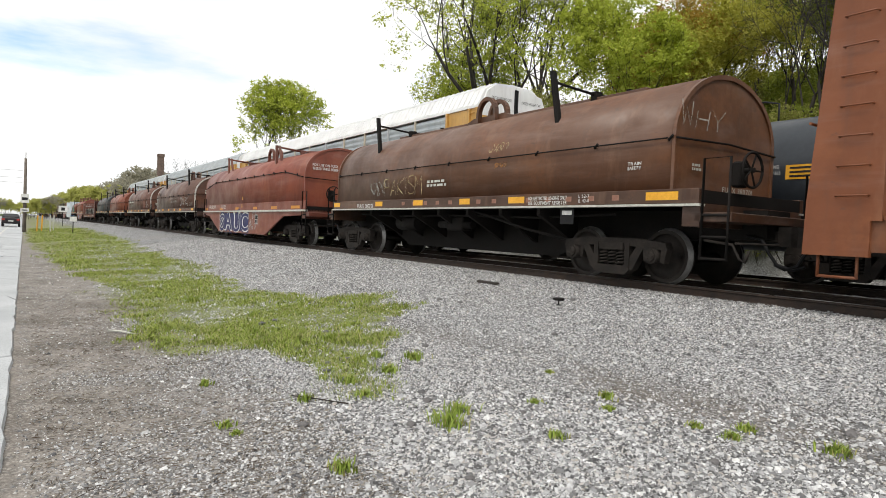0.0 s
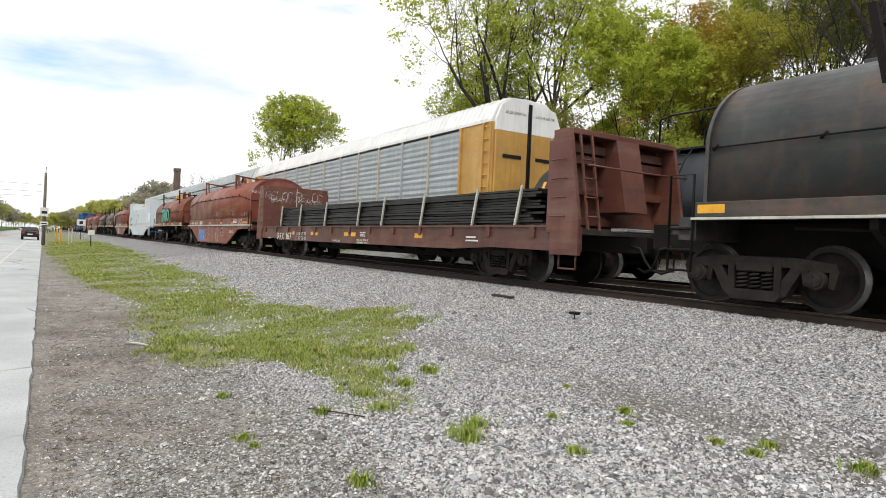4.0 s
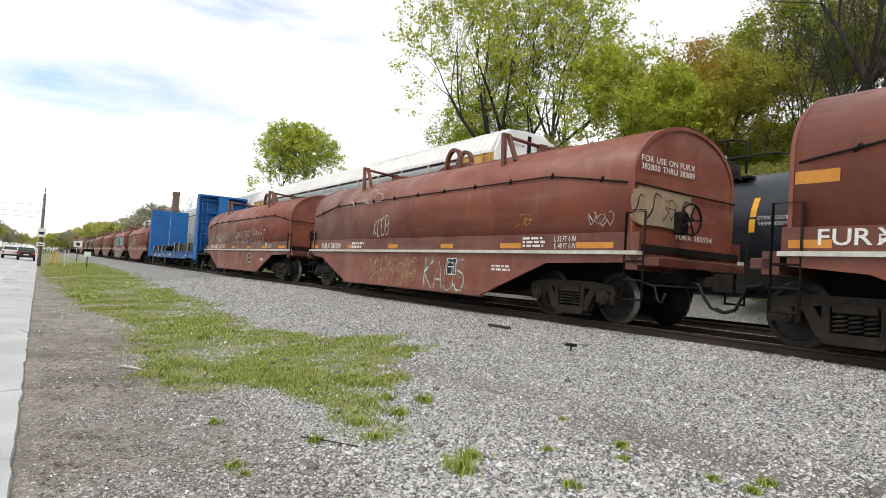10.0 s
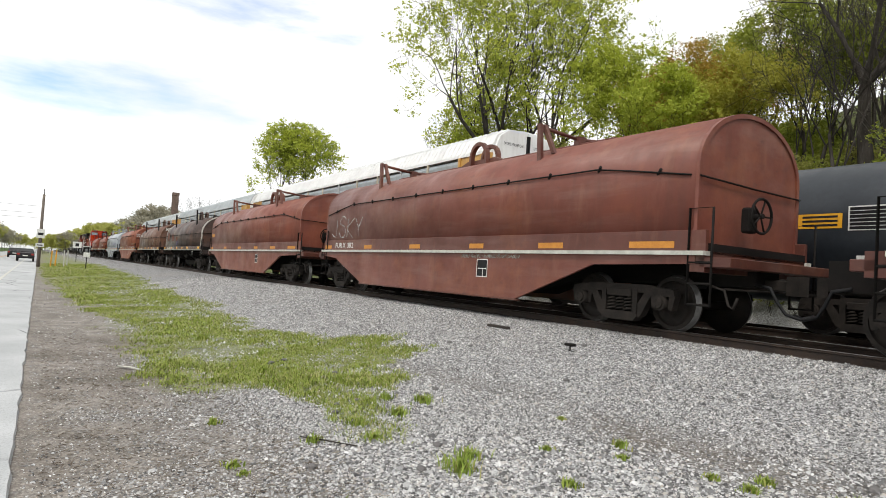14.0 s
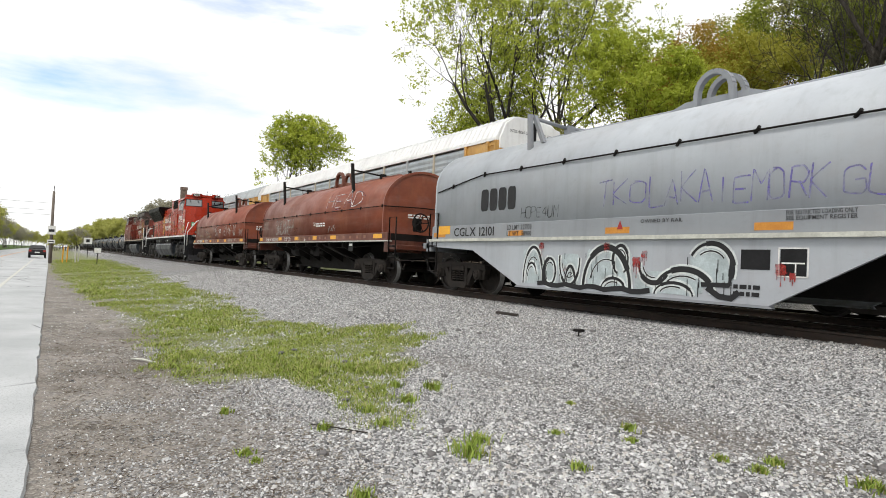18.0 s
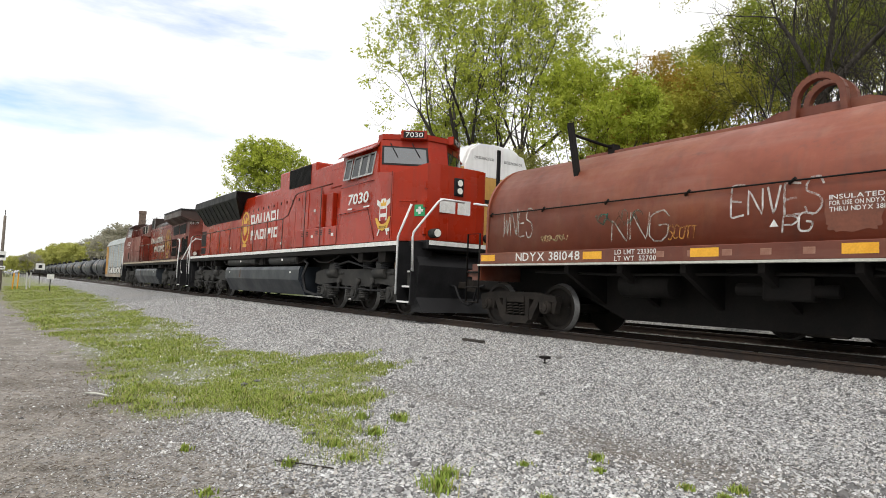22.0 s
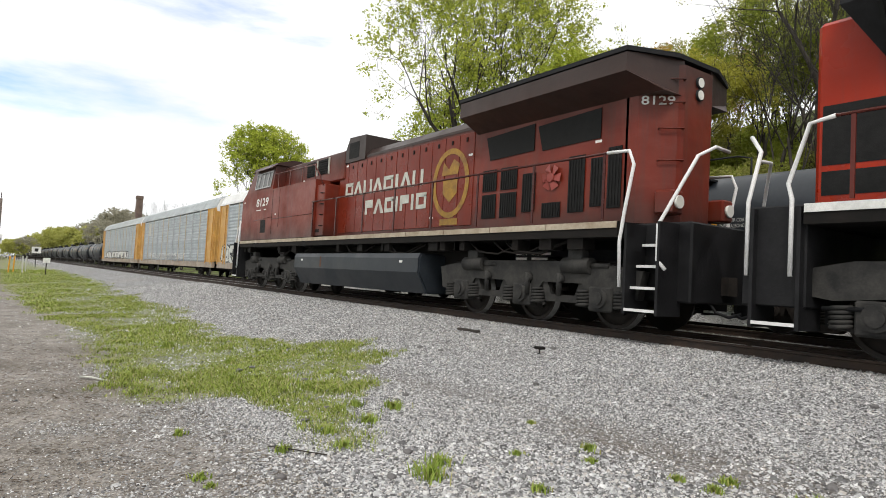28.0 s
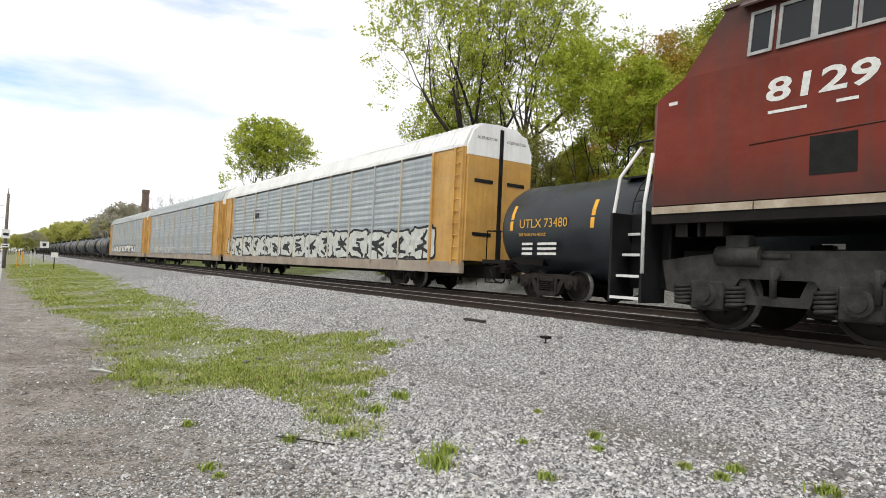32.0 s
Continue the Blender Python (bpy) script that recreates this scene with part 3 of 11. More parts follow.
def track(name, y, label):
    t = thing(name, label, "railway track", kind="structure", m=pose(0, y, 0))
    for s in (-1, 1):
        c = s * 0.7525
        prof = [(c - 0.07, -0.17), (c + 0.07, -0.17), (c + 0.07, -0.155), (c + 0.012, -0.13), (c + 0.012, -0.045), (c + 0.036, -0.035), (c + 0.036, -0.004), (c - 0.036, -0.004), (c - 0.036, -0.035), (c - 0.012, -0.045), (c - 0.012, -0.13), (c - 0.07, -0.155)]
        bm = prism(bmesh.new(), prof, -900, 400)
        r = part("rail", bm, RAIL_SIDE, t)
        bm = prism(bmesh.new(), [(c - 0.033, -0.004), (c + 0.033, -0.004), (c + 0.028, 0.0), (c - 0.028, 0.0)], -900, 400)
        part("running_surface", bm, RAIL_TOP, r, "worn bright rail head")
    bm = box(bmesh.new(), -0.115, 0.115, -1.3, 1.3, -0.33, -0.165, 0.012)
    me = mesh_of("tie", bm, TIE)
    rnd = random.Random(int(y))
    x = -62.0
    while x < 8:
        shared("tie", me, t, pose(x, rnd.uniform(-0.06, 0.06), rnd.uniform(-0.012, 0.004), 0, 0, rnd.uniform(-1.2, 1.2)))
        x += 0.53 + rnd.uniform(-0.02, 0.02)
    return t


track("railway_track", D1, "steel rails on dark wooden ties in grey ballast")
track("railway_track", D2, "second track behind, rails on dark wooden ties")


# ---------------------------------------------------------------- running gear
def wheel_meshes(r, name):
    """A pair of wheels on their axle, about the axle's middle, with bright treads."""
    bm = bmesh.new()
    rod(bm, (0, -1.0, 0), (0, 1.0, 0), 0.085, 10)
    for s in (-1, 1):
        seg = 28
        prof = [(0.66, 0.0), (0.66, r + 0.026), (0.692, r + 0.026), (0.7, r), (0.795, r - 0.012), (0.795, r - 0.075), (0.755, r - 0.09), (0.745, 0.2), (0.79, 0.16), (0.8, 0.0)]
        rings = []
        for yy, rr in prof:
            if rr == 0:
                rings.append([bm.verts.new((0, s * yy, 0))] * seg)
            else:
                rings.append([bm.verts.new((rr * math.cos(2 * math.pi * i / seg), s * yy, rr * math.sin(2 * math.pi * i / seg))) for i in range(seg)])
        for q, (a, b) in enumerate(zip(rings, rings[1:])):
            for i in range(seg):
                j = (i + 1) % seg
                vs = []
                for v in (a[i], a[j], b[j], b[i]):
                    if v not in vs:
                        vs.append(v)
                if len(vs) > 2:
                    f = bm.faces.new(vs)
                    f.material_index = 1 if q in (2, 3) else 0
                    f.smooth = q not in (4, 5)
        # lightening marks, so that a turning wheel reads as turning
        for i in range(2):
            a = math.pi * i
            box(bm, 0.27 * math.cos(a) - 0.03, 0.27 * math.cos(a) + 0.03, min(s * 0.74, s * 0.775), max(s * 0.74, s * 0.775), 0.27 * math.sin(a) - 0.03, 0.27 * math.sin(a) + 0.03)
    me = mesh_of(name, bm, WHEEL)
    me.materials.append(TREAD)
    return me


WHEELSET = wheel_meshes(0.457, "wheelset")
LOCO_WHEELSET = wheel_meshes(0.533, "wheelset")


def sideframe_mesh():
    """Cast side frame of a freight truck, near face at y = 0, one side."""
    bm = bmesh.new()
    y0, y1 = -0.07, 0.09
    top = [(-1.16, 0.56), (-1.12, 0.68), (-0.55, 0.74), (0.55, 0.74), (1.12, 0.68), (1.16, 0.56), (0.66, 0.57), (0.5, 0.6), (-0.5, 0.6), (-0.66, 0.57)]
    prism(bm, top, y0, y1, "y")
    for s in (-1, 1):
        # pedestal and diagonal
        prism(bm, [(s * 0.72, 0.64), (s * 0.55, 0.62), (s * 0.27, 0.22), (s * 0.34, 0.14), (s * 0.47, 0.2)], y0 + 0.005, y1 - 0.005, "y")
        prism(bm, [(s * 1.16, 0.6), (s * 1.04, 0.6), (s * 1.02, 0.36), (s * 1.1, 0.34)], y0 + 0.01, y1 - 0.01, "y")
        prism(bm, [(s * 0.76, 0.6), (s * 0.66, 0.6), (s * 0.7, 0.36), (s * 0.76, 0.36)], y0 + 0.01, y1 - 0.01, "y")
        # column guides
        box(bm, min(s * 0.3, s * 0.4), max(s * 0.3, s * 0.4), y0 - 0.01, y1, 0.24, 0.66)
    prism(bm, [(-0.42, 0.2), (-0.34, 0.11), (0.34, 0.11), (0.42, 0.2), (0.36, 0.26), (-0.36, 0.26)], y0 - 0.02, y1, "y")
    box(bm, -0.27, 0.27, y0 - 0.03, y1 + 0.05, 0.52, 0.66, 0.015)
    return mesh_of("side_frame", bm, TRUCK)


def spring_mesh():
    bm = bmesh.new()
    for x in (-0.19, 0.0, 0.19):
        pts = [(x + 0.075 * math.cos(a * 0.9), -0.02 + 0.075 * math.sin(a * 0.9), 0.26 + a * 0.0083) for a in range(0, 32)]
        pipe(bm, pts, 0.02, 5)
    return mesh_of("spring_group", bm, TRUCK)


def bearing_mesh():
    bm = bmesh.new()
    rod(bm, (0, -0.14, 0), (0, 0.05, 0), 0.13, 12)
    rod(bm, (0, -0.17, 0), (0, -0.14, 0), 0.09, 12)
    for i in range(3):
        a = i * 2.1
        rod(bm, (0.055 * math.cos(a), -0.185, 0.055 * math.sin(a)), (0.055 * math.cos(a), -0.17, 0.055 * math.sin(a)), 0.018, 6)
    return mesh_of("bearing", bm, TRUCK)


SIDEFRAME, SPRING, BEARING = sideframe_mesh(), spring_mesh(), bearing_mesh()


def truck(car, x):
    """A two-axle truck under a car; returns its wheelsets."""
    bm = bmesh.new()
    box(bm, -0.22, 0.22, -0.95, 0.95, 0.42, 0.68, 0.02)
    for s in (-1, 1):
        rod(bm, (s * 0.62, -0.8, 0.42), (s * 0.62, 0.8, 0.42), 0.05, 6)
        for q in (-1, 1):
            box(bm, s * 0.4 - 0.05, s * 0.4 + 0.05, q * 0.75 - 0.06, q * 0.75 + 0.06, 0.25, 0.6)
    t = part("truck", bm, FRAME, car)
    t.location.x = x
    for s in (-1, 1):
        turn = 0 if s < 0 else 180
        shared("side_frame", SIDEFRAME, t, pose(0, s * 1.04, 0, 0, 0, turn))
        shared("spring_group", SPRING, t, pose(0, s * 1.04, 0, 0, 0, turn))
        for q in (-1, 1):
            shared("bearing", BEARING, t, pose(q * 0.89, s * 1.04, 0.457, 0, 0, turn))
    out = []
    for q in (-1, 1):
        out.append(shared("wheelset", WHEELSET, car, pose(x + q * 0.89, 0, 0.457)))
    return out


def coupler_mesh():
    bm = bmesh.new()
    box(bm, -0.6, 0.25, -0.08, 0.08, 0.76, 0.94, 0.02)
    prism(bm, [(0.2, -0.13), (0.42, -0.17), (0.5, -0.05), (0.44, 0.04), (0.4, 0.14), (0.24, 0.15)], 0.7, 1.0, "z")
    return mesh_of("coupler", bm, TRUCK)


COUPLER = coupler_mesh()


def hose(car, x, s):
    bm = bmesh.new()
    pipe(bm, [(x - 0.25 * s, -0.35, 0.85), (x, -0.36, 0.8), (x + 0.1 * s, -0.34, 0.6), (x + 0.22 * s, -0.3, 0.42), (x + 0.42 * s, -0.26, 0.36), (x + 0.6 * s, -0.22, 0.42)], 0.028, 6)
    part("brake_hose", bm, BLACK, car, "black rubber brake hose")


def end_gear(car, x0, x1):
    """Couplers and hoses at the car's two pulling faces."""
    shared("coupler", COUPLER, car, pose(x1 - 0.48, 0, 0))
    shared("coupler", COUPLER, car, pose(x0 + 0.48, 0, 0, 0, 0, 180))
    hose(car, x1 - 0.4, 1)
    hose(car, x0 + 0.4, -1)


def ladder(car, x, y, z0, z1, w=0.4, n=4, mat=FRAME, along="x"):
    bm = bmesh.new()
    for k in range(2):
        p = (x + k * w, y) if along == "x" else (x, y + k * w)
        box(bm, p[0] - 0.02, p[0] + 0.02, p[1] - 0.02, p[1] + 0.02, z0, z1)
    lad = part("ladder", bm, mat, car)
    bm = bmesh.new()
    rod(bm, (0, 0, 0), (w, 0, 0) if along == "x" else (0, w, 0), 0.014, 6)
    me = mesh_of("rung", bm, mat)
    for i in range(n):
        shared("rung", me, lad, pose(x, y - (0.015 if along == "x" else 0), z0 + 0.08 + (z1 - z0 - 0.16) * i / max(1, n - 1)))
    return lad


def brake_wheel(car, x, y, z, mat=FRAME):
    bm = bmesh.new()
    n = 20
    pipe(bm, [(x, y + 0.27 * math.cos(2 * math.pi * i / n), z + 0.27 * math.sin(2 * math.pi * i / n)) for i in range(n + 1)], 0.022, 6)
    for i in range(5):
        a = 2 * math.pi * i / 5
        rod(bm, (x - 0.02, y, z), (x, y + 0.27 * math.cos(a), z + 0.27 * math.sin(a)), 0.015, 5)
    rod(bm, (x - 0.3, y, z), (x + 0.03, y, z), 0.04, 8)
    w = part("brake_wheel", bm, mat, car, "round iron hand-brake wheel")
    bm = box(bmesh.new(), x - 0.28, x - 0.12, y - 0.12, y + 0.12, z - 0.26, z + 0.14, 0.03)
    part("brake_housing", bm, mat, w)
    return w


# ---------------------------------------------------------------- coil cars
def arch(hw, z0, z1, z2, n=9, e=1.0):
    """Half-round top profile: sides up to z1, crown at z2."""
    pts = [(-hw, z0)]
    for i in range(2 * n + 1):
        a = math.pi * (1 - i / (2 * n))
        c, s = math.cos(a), math.sin(a)
        pts.append((hw * (abs(c) ** e) * (1 if c > 0 else -1), z1 + (z2 - z1) * abs(s) ** e))
    pts.append((hw, z0))
    return pts


def hoops(car, z, mat, color):
    """The lifting eye on the crown: two upright hoops and their foot."""
    bm = bmesh.new()
    for y in (-0.17, 0.2):
        pts = [(-0.36, y, z - 0.06)] + [(-0.34 * math.cos(math.pi * i / 12), y, z + 0.22 + 0.36 * math.sin(math.pi * i / 12)) for i in range(13)] + [(0.36, y, z - 0.06)]
        P = [Vector(p) for p in pts]
        for a, b in zip(P, P[1:]):
            d = (b - a).normalized()
            nrm = Vector((-d.z, 0, d.x)) * 0.045
            w = Vector((0, 0.06, 0))
            vs = [bm.verts.new(q) for q in (a + nrm - w, a - nrm - w, b - nrm - w, b + nrm - w, a + nrm + w, a - nrm + w, b - nrm + w, b + nrm + w)]
            for f in ((0, 1, 2, 3), (7, 6, 5, 4), (0, 3, 7, 4), (1, 5, 6, 2)):
                bm.faces.new([vs[i] for i in f])
    prism(bm, [(-1.15, z), (1.15, z), (0.62, z + 0.17), (-0.62, z + 0.17)], -0.12, 0.12, "y")
    return part("lifting_eye", bm, mat, car, "round steel lifting hoops", color)


RUNG_ME = {}


def step_ladder(car, xa, xb, y):
    """Two stiles and three treads at a car's corner."""
    x0, x1 = min(xa, xb), max(xa, xb)
    bm = pipe(bmesh.new(), [(x0, y, 0.46), (x0, y, 1.95), (x1, y, 1.95), (x1, y, 0.46)], 0.02, 6)
    lad = part("step_ladder", bm, FRAME, car)
    w = round(x1 - x0, 2)
    if w not in RUNG_ME:
        RUNG_ME[w] = mesh_of("rung", rod(bmesh.new(), (0, 0, 0), (w, 0, 0), 0.02, 6), FRAME)
    for z in (0.48, 0.8, 1.12):
        shared("rung", RUNG_ME[w], lad, pose(x0, y, z))


def coil_a(color, label):
    """Coil car with a shallow sill and an open, black underframe."""
    car = thing("coil_car", label, "rail car", "cars of the passing train")
    X0, X1 = -6.2, 6.35
    # hood
    bm = prism(bmesh.new(), arch(1.4, 1.5, 2.36, 3.5, 10), X0, X1, "x", True)
    for v in bm.verts:
        v.co.y *= 1.0 - 0.02 * max(0, v.co.z - 1.5)
    hood = part("hood", bm, PAINT, car, "", color)
    for f in hood.data.polygons:
        if len(f.vertices) > 4:
            f.use_smooth = False
    for xx in (X0, X1):
        bm = bmesh.new()
        P = arch(1.404, 1.5, 2.36, 3.504, 12)
        Q = arch(1.33, 1.5, 2.36, 3.43, 12)
        s = 1 if xx > 0 else -1
        prism_ring(bm, P, Q, xx - 0.03, xx + 0.03)
        part("end_band", bm, PAINT, hood, "", color)
    # tie rod with its hooks
    bm = bmesh.new()
    for s in (-1, 1):
        pts = [(X0 + 0.1 + (X1 - X0 - 0.2) * i / 16, s * 1.425, 2.33) for i in range(17)]
        pipe(bm, pts, 0.013, 5)
        for i in range(0, 17, 2):
            rod(bm, (pts[i][0], s * 1.4, 2.3), (pts[i][0] + 0.1, s * 1.435, 2.36), 0.022, 6)
    pipe(bm, [(X1 + 0.05, -1.4, 2.33), (X1 + 0.05, 0, 2.37), (X1 + 0.05, 1.4, 2.3)], 0.018, 5)
    part("tie_rod", bm, FRAME, hood)
    # crown beam, hoops, stakes
    bm = box(bmesh.new(), -4.7, 4.7, -0.07, 0.07, 3.46, 3.6, 0.01)
    part("crown_beam", bm, PAINT, hood, "", tuple(c * 0.8 for c in color))
    hp = hoops(hood, 3.5, PAINT, tuple(c * 0.6 for c in color))
    hp.location.x = -0.1
    for xx in (3.5, -3.9):
        bm = bmesh.new()
        for s in (-1, 1):
            prism(bm, [(xx - 0.05, 2.82), (xx + 0.05, 2.82), (xx - 0.19, 3.98), (xx - 0.29, 3.98)], s * 1.13 - 0.045, s * 1.13 + 0.045, "y")
            rod(bm, (xx - 0.18, s * 1.1, 3.75), (xx - 0.12, s * 0.08, 3.66), 0.03, 6)
        box(bm, xx - 0.19, xx - 0.05, -0.1, 0.1, 3.48, 3.72)
        part("stake", bm, FRAME, hood, "dark steel stacking bracket")
    # side sill, walk edge
    for s in (-1, 1):
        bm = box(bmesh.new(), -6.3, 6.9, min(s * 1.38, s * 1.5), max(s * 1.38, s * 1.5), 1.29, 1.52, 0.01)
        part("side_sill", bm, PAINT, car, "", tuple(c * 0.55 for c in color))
        bm = box(bmesh.new(), -6.35, 6.92, min(s * 1.36, s * 1.52), max(s * 1.36, s * 1.52), 1.255, 1.29)
        part("sill_edge", bm, OLD_WHITE, car, "worn pale edge of the sill")
    bm = box(bmesh.new(), -6.3, 6.9, -1.38, 1.38, 1.3, 1.5)
    part("floor", bm, FRAME, car)
    # underframe
    bm = bmesh.new()
    prism(bm, [(-8.0, 1.25), (-8.0, 0.8), (-4.4, 0.7), (-3.4, 0.3), (2.8, 0.3), (3.8, 0.7), (7.3, 0.8), (7.3, 1.25)], -0.32, 0.32, "y")
    part("centre_sill", bm, FRAME, car)
    me = mesh_of("crossbearer", prism(bmesh.new(), [(-1.38, 1.27), (-1.38, 1.12), (-0.3, 0.55), (0.3, 0.55), (1.38, 1.12), (1.38, 1.27)], -0.05, 0.05, "x"), FRAME)
    for i in range(7):
        shared("crossbearer", me, car, pose(-3.9 + i * 1.2, 0, 0))
    bm = bmesh.new()
    rod(bm, (-3.0, -0.85, 0.92), (-2.0, -0.85, 0.92), 0.2, 14)
    box(bm, -0.5, 0.2, -1.0, -0.7, 0.75, 1.1, 0.03)
    rod(bm, (-0.9, -0.9, 0.9), (0.5, -0.9, 0.9), 0.09, 10)
    pipe(bm, [(-5, -1.1, 1.15), (-3, -1.12, 1.1), (0, -1.1, 1.12), (3, -1.12, 1.08), (5, -1.1, 1.15)], 0.025, 6)
    pipe(bm, [(1.0, -1.2, 1.2), (2.6, -1.1, 0.85), (4.2, -1.0, 0.6)], 0.03, 6)
    part("brake_gear", bm, FRAME, car, "grimy air tank, valve and pipes")
    # ends: platforms, steps, brake wheel
    for xe, s in ((6.9, 1), (-6.3, -1)):
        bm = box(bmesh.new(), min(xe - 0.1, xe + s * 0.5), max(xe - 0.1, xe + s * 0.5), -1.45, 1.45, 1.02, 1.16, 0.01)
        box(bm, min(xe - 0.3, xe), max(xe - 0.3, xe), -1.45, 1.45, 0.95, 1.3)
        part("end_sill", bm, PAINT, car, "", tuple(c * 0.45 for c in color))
        for yy in (-1.47, 1.47):
            step_ladder(car, xe + s * 0.05, xe + s * 0.47, yy)
    bm = bmesh.new()
    pipe(bm, [(6.9, -1.3, 0.75), (7.35, -1.3, 0.7), (7.45, -1.28, 0.5), (7.52, -1.25, 0.45), (7.58, -1.25, 0.62)], 0.022, 6)
    rod(bm, (7.4, -1.3, 0.72), (7.4, 1.3, 0.72), 0.018, 6)
    part("uncoupling_lever", bm, TRUCK, car, "dark bent uncoupling lever")
    brake_wheel(car, 7.15, -0.55, 1.85)
    end_gear(car, -8.2, 7.65)
    truck(car, 4.95)
    truck(car, -5.55)
    # routing plates and reflectors
    for s in (-1, 1):
        for x0, w in ((-6.25, 0.45), (-3.4, 0.42), (-1.3, 0.45), (0.75, 0.4), (2.5, 0.5), (5.95, 0.6)):
            chip("reflector", car, x0, x0 + w, -1.5 if s < 0 else 1.503, 1.35, 1.48, YELLOW)
    me = mesh_of("stencil_mark", box(bmesh.new(), 0, 0.15, -0.002, 0, 0, 0.09), FADED_MARK)
    for i in range(14):
        shared("stencil_mark", me, car, pose(-1.9 + i * 0.55, -1.5, 1.36))
    chip("placard", car, 3.95, 4.3, -1.42, 0.95, 1.24, BLACK)
    chip("placard_text", car, 4.0, 4.25, -1.426, 1.12, 1.2, WHITE)
    return car


def prism_ring(bm, P, Q, a, b):
    """A band between an outer and an inner open profile, along x."""
    A = [bm.verts.new((a, *p)) for p in P]
    B = [bm.verts.new((b, *p)) for p in P]
    C = [bm.verts.new((a, *p)) for p in Q]
    E = [bm.verts.new((b, *p)) for p in Q]
    for i in range(len(P) - 1):
        for r in ((A[i], A[i + 1], B[i + 1], B[i]), (C[i + 1], C[i], E[i], E[i + 1]), (A[i + 1], A[i], C[i], C[i + 1]), (B[i], B[i + 1], E[i + 1], E[i])):
            bm.faces.new(r)


def coil_b(color, label):
    """Coil car with deep fish-belly side plates."""
    car = thing("coil_car", label, "rail car", "cars of the passing train")
    X0, X1 = -7.1, 7.55
    bm = prism(bmesh.new(), arch(1.42, 1.44, 2.62, 3.64, 10), X0, X1, "x", True)
    hood = part("hood", bm, PAINT, car, "", color)
    for f in hood.data.polygons:
        if len(f.vertices) > 4:
            f.use_smooth = False
    for xx in (X0, X1):
        bm = bmesh.new()
        prism_ring(bm, arch(1.424, 1.44, 2.62, 3.644, 12), arch(1.35, 1.44, 2.62, 3.57, 12), xx - 0.03, xx + 0.03)
        part("end_band", bm, PAINT, hood, "", color)
    bm = bmesh.new()
    for s in (-1, 1):
        # the bar dips towards each end
        pts = []
        for i in range(23):
            t = i / 22
            x = X0 + 0.1 + (X1 - X0 - 0.2) * t
            drop = 0.28 * max(0, 1 - min(t, 1 - t) / 0.13)
            pts.append((x, s * 1.44, 2.76 - drop))
        pipe(bm, pts, 0.016, 5)
        for i in range(1, 22, 2):
            rod(bm, (pts[i][0], s * 1.4, pts[i][2] - 0.03), (pts[i][0] + 0.1, s * 1.46, pts[i][2] + 0.04), 0.028, 6)
    pipe(bm, [(X1 + 0.05, -1.42, 2.46), (X1 + 0.05, 0, 2.42), (X1 + 0.05, 1.42, 2.4)], 0.016, 5)
    part("tie_rod", bm, FRAME, hood)
    bm = box(bmesh.new(), -4.6, 4.6, -0.07, 0.07, 3.6, 3.74, 0.01)
    part("crown_beam", bm, PAINT, hood, "", tuple(c * 0.8 for c in color))
    hoops(hood, 3.64, PAINT, tuple(c * 0.6 for c in color))
    for xx in (3.55, -3.75):
        bm = bmesh.new()
        for s in (-1, 1):
            prism(bm, [(xx - 0.06, 3.0), (xx + 0.06, 3.0), (xx - 0.02, 4.0), (xx - 0.12, 4.0)], s * 1.12 - 0.04, s * 1.12 + 0.04, "y")
            prism(bm, [(xx + 0.22, 3.35), (xx + 0.32, 3.35), (xx - 0.02, 4.0), (xx - 0.12, 4.0)], s * 1.0 - 0.04, s * 1.0 + 0.04, "y")
            rod(bm, (xx - 0.08, s * 1.15, 3.95), (xx - 0.05, s * 0.05, 3.85), 0.045, 6)
        box(bm, xx - 0.1, xx + 0.05, -0.1, 0.1, 3.6, 3.9)
        part("stake", bm, PAINT, hood, "steel stacking bracket", tuple(c * 0.55 for c in color))
    for s in (-1, 1):
        bm = box(bmesh.new(), -7.2, 7.75, min(s * 1.36, s * 1.44), max(s * 1.36, s * 1.44), 1.29, 1.62, 0.008)
        part("side_sill", bm, PAINT, car, "", tuple(c * 0.85 for c in color))
        bm = box(bmesh.new(), -7.2, 7.78, min(s * 1.36, s * 1.53), max(s * 1.36, s * 1.53), 1.23, 1.295)
        part("sill_edge", bm, OLD_WHITE, car, "worn pale green-white edge of the sill")
        bm = prism(bmesh.new(), [(-7.1, 1.24), (-7.1, 1.1), (-6.1, 1.02), (-4.1, 0.3), (3.4, 0.3), (5.5, 1.05), (7.6, 1.1), (7.6, 1.24)], min(s * 1.4, s * 1.46), max(s * 1.4, s * 1.46), "y")
        part("side_plate", bm, PAINT, car, "", tuple(c * 0.92 for c in color))
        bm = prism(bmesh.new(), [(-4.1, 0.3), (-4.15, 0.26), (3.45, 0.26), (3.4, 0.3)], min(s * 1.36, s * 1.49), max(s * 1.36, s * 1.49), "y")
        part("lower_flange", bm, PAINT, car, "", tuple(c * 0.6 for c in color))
    bm = box(bmesh.new(), -7.2, 7.75, -1.38, 1.38, 1.26, 1.42)
    part("floor", bm, FRAME, car)
    bm = prism(bmesh.new(), [(-8.4, 1.24), (-8.4, 0.8), (-4.4, 0.75), (-3.4, 0.42), (2.8, 0.42), (3.8, 0.75), (7.9, 0.8), (7.9, 1.24)], -0.32, 0.32, "y")
    part("centre_sill", bm, FRAME, car)
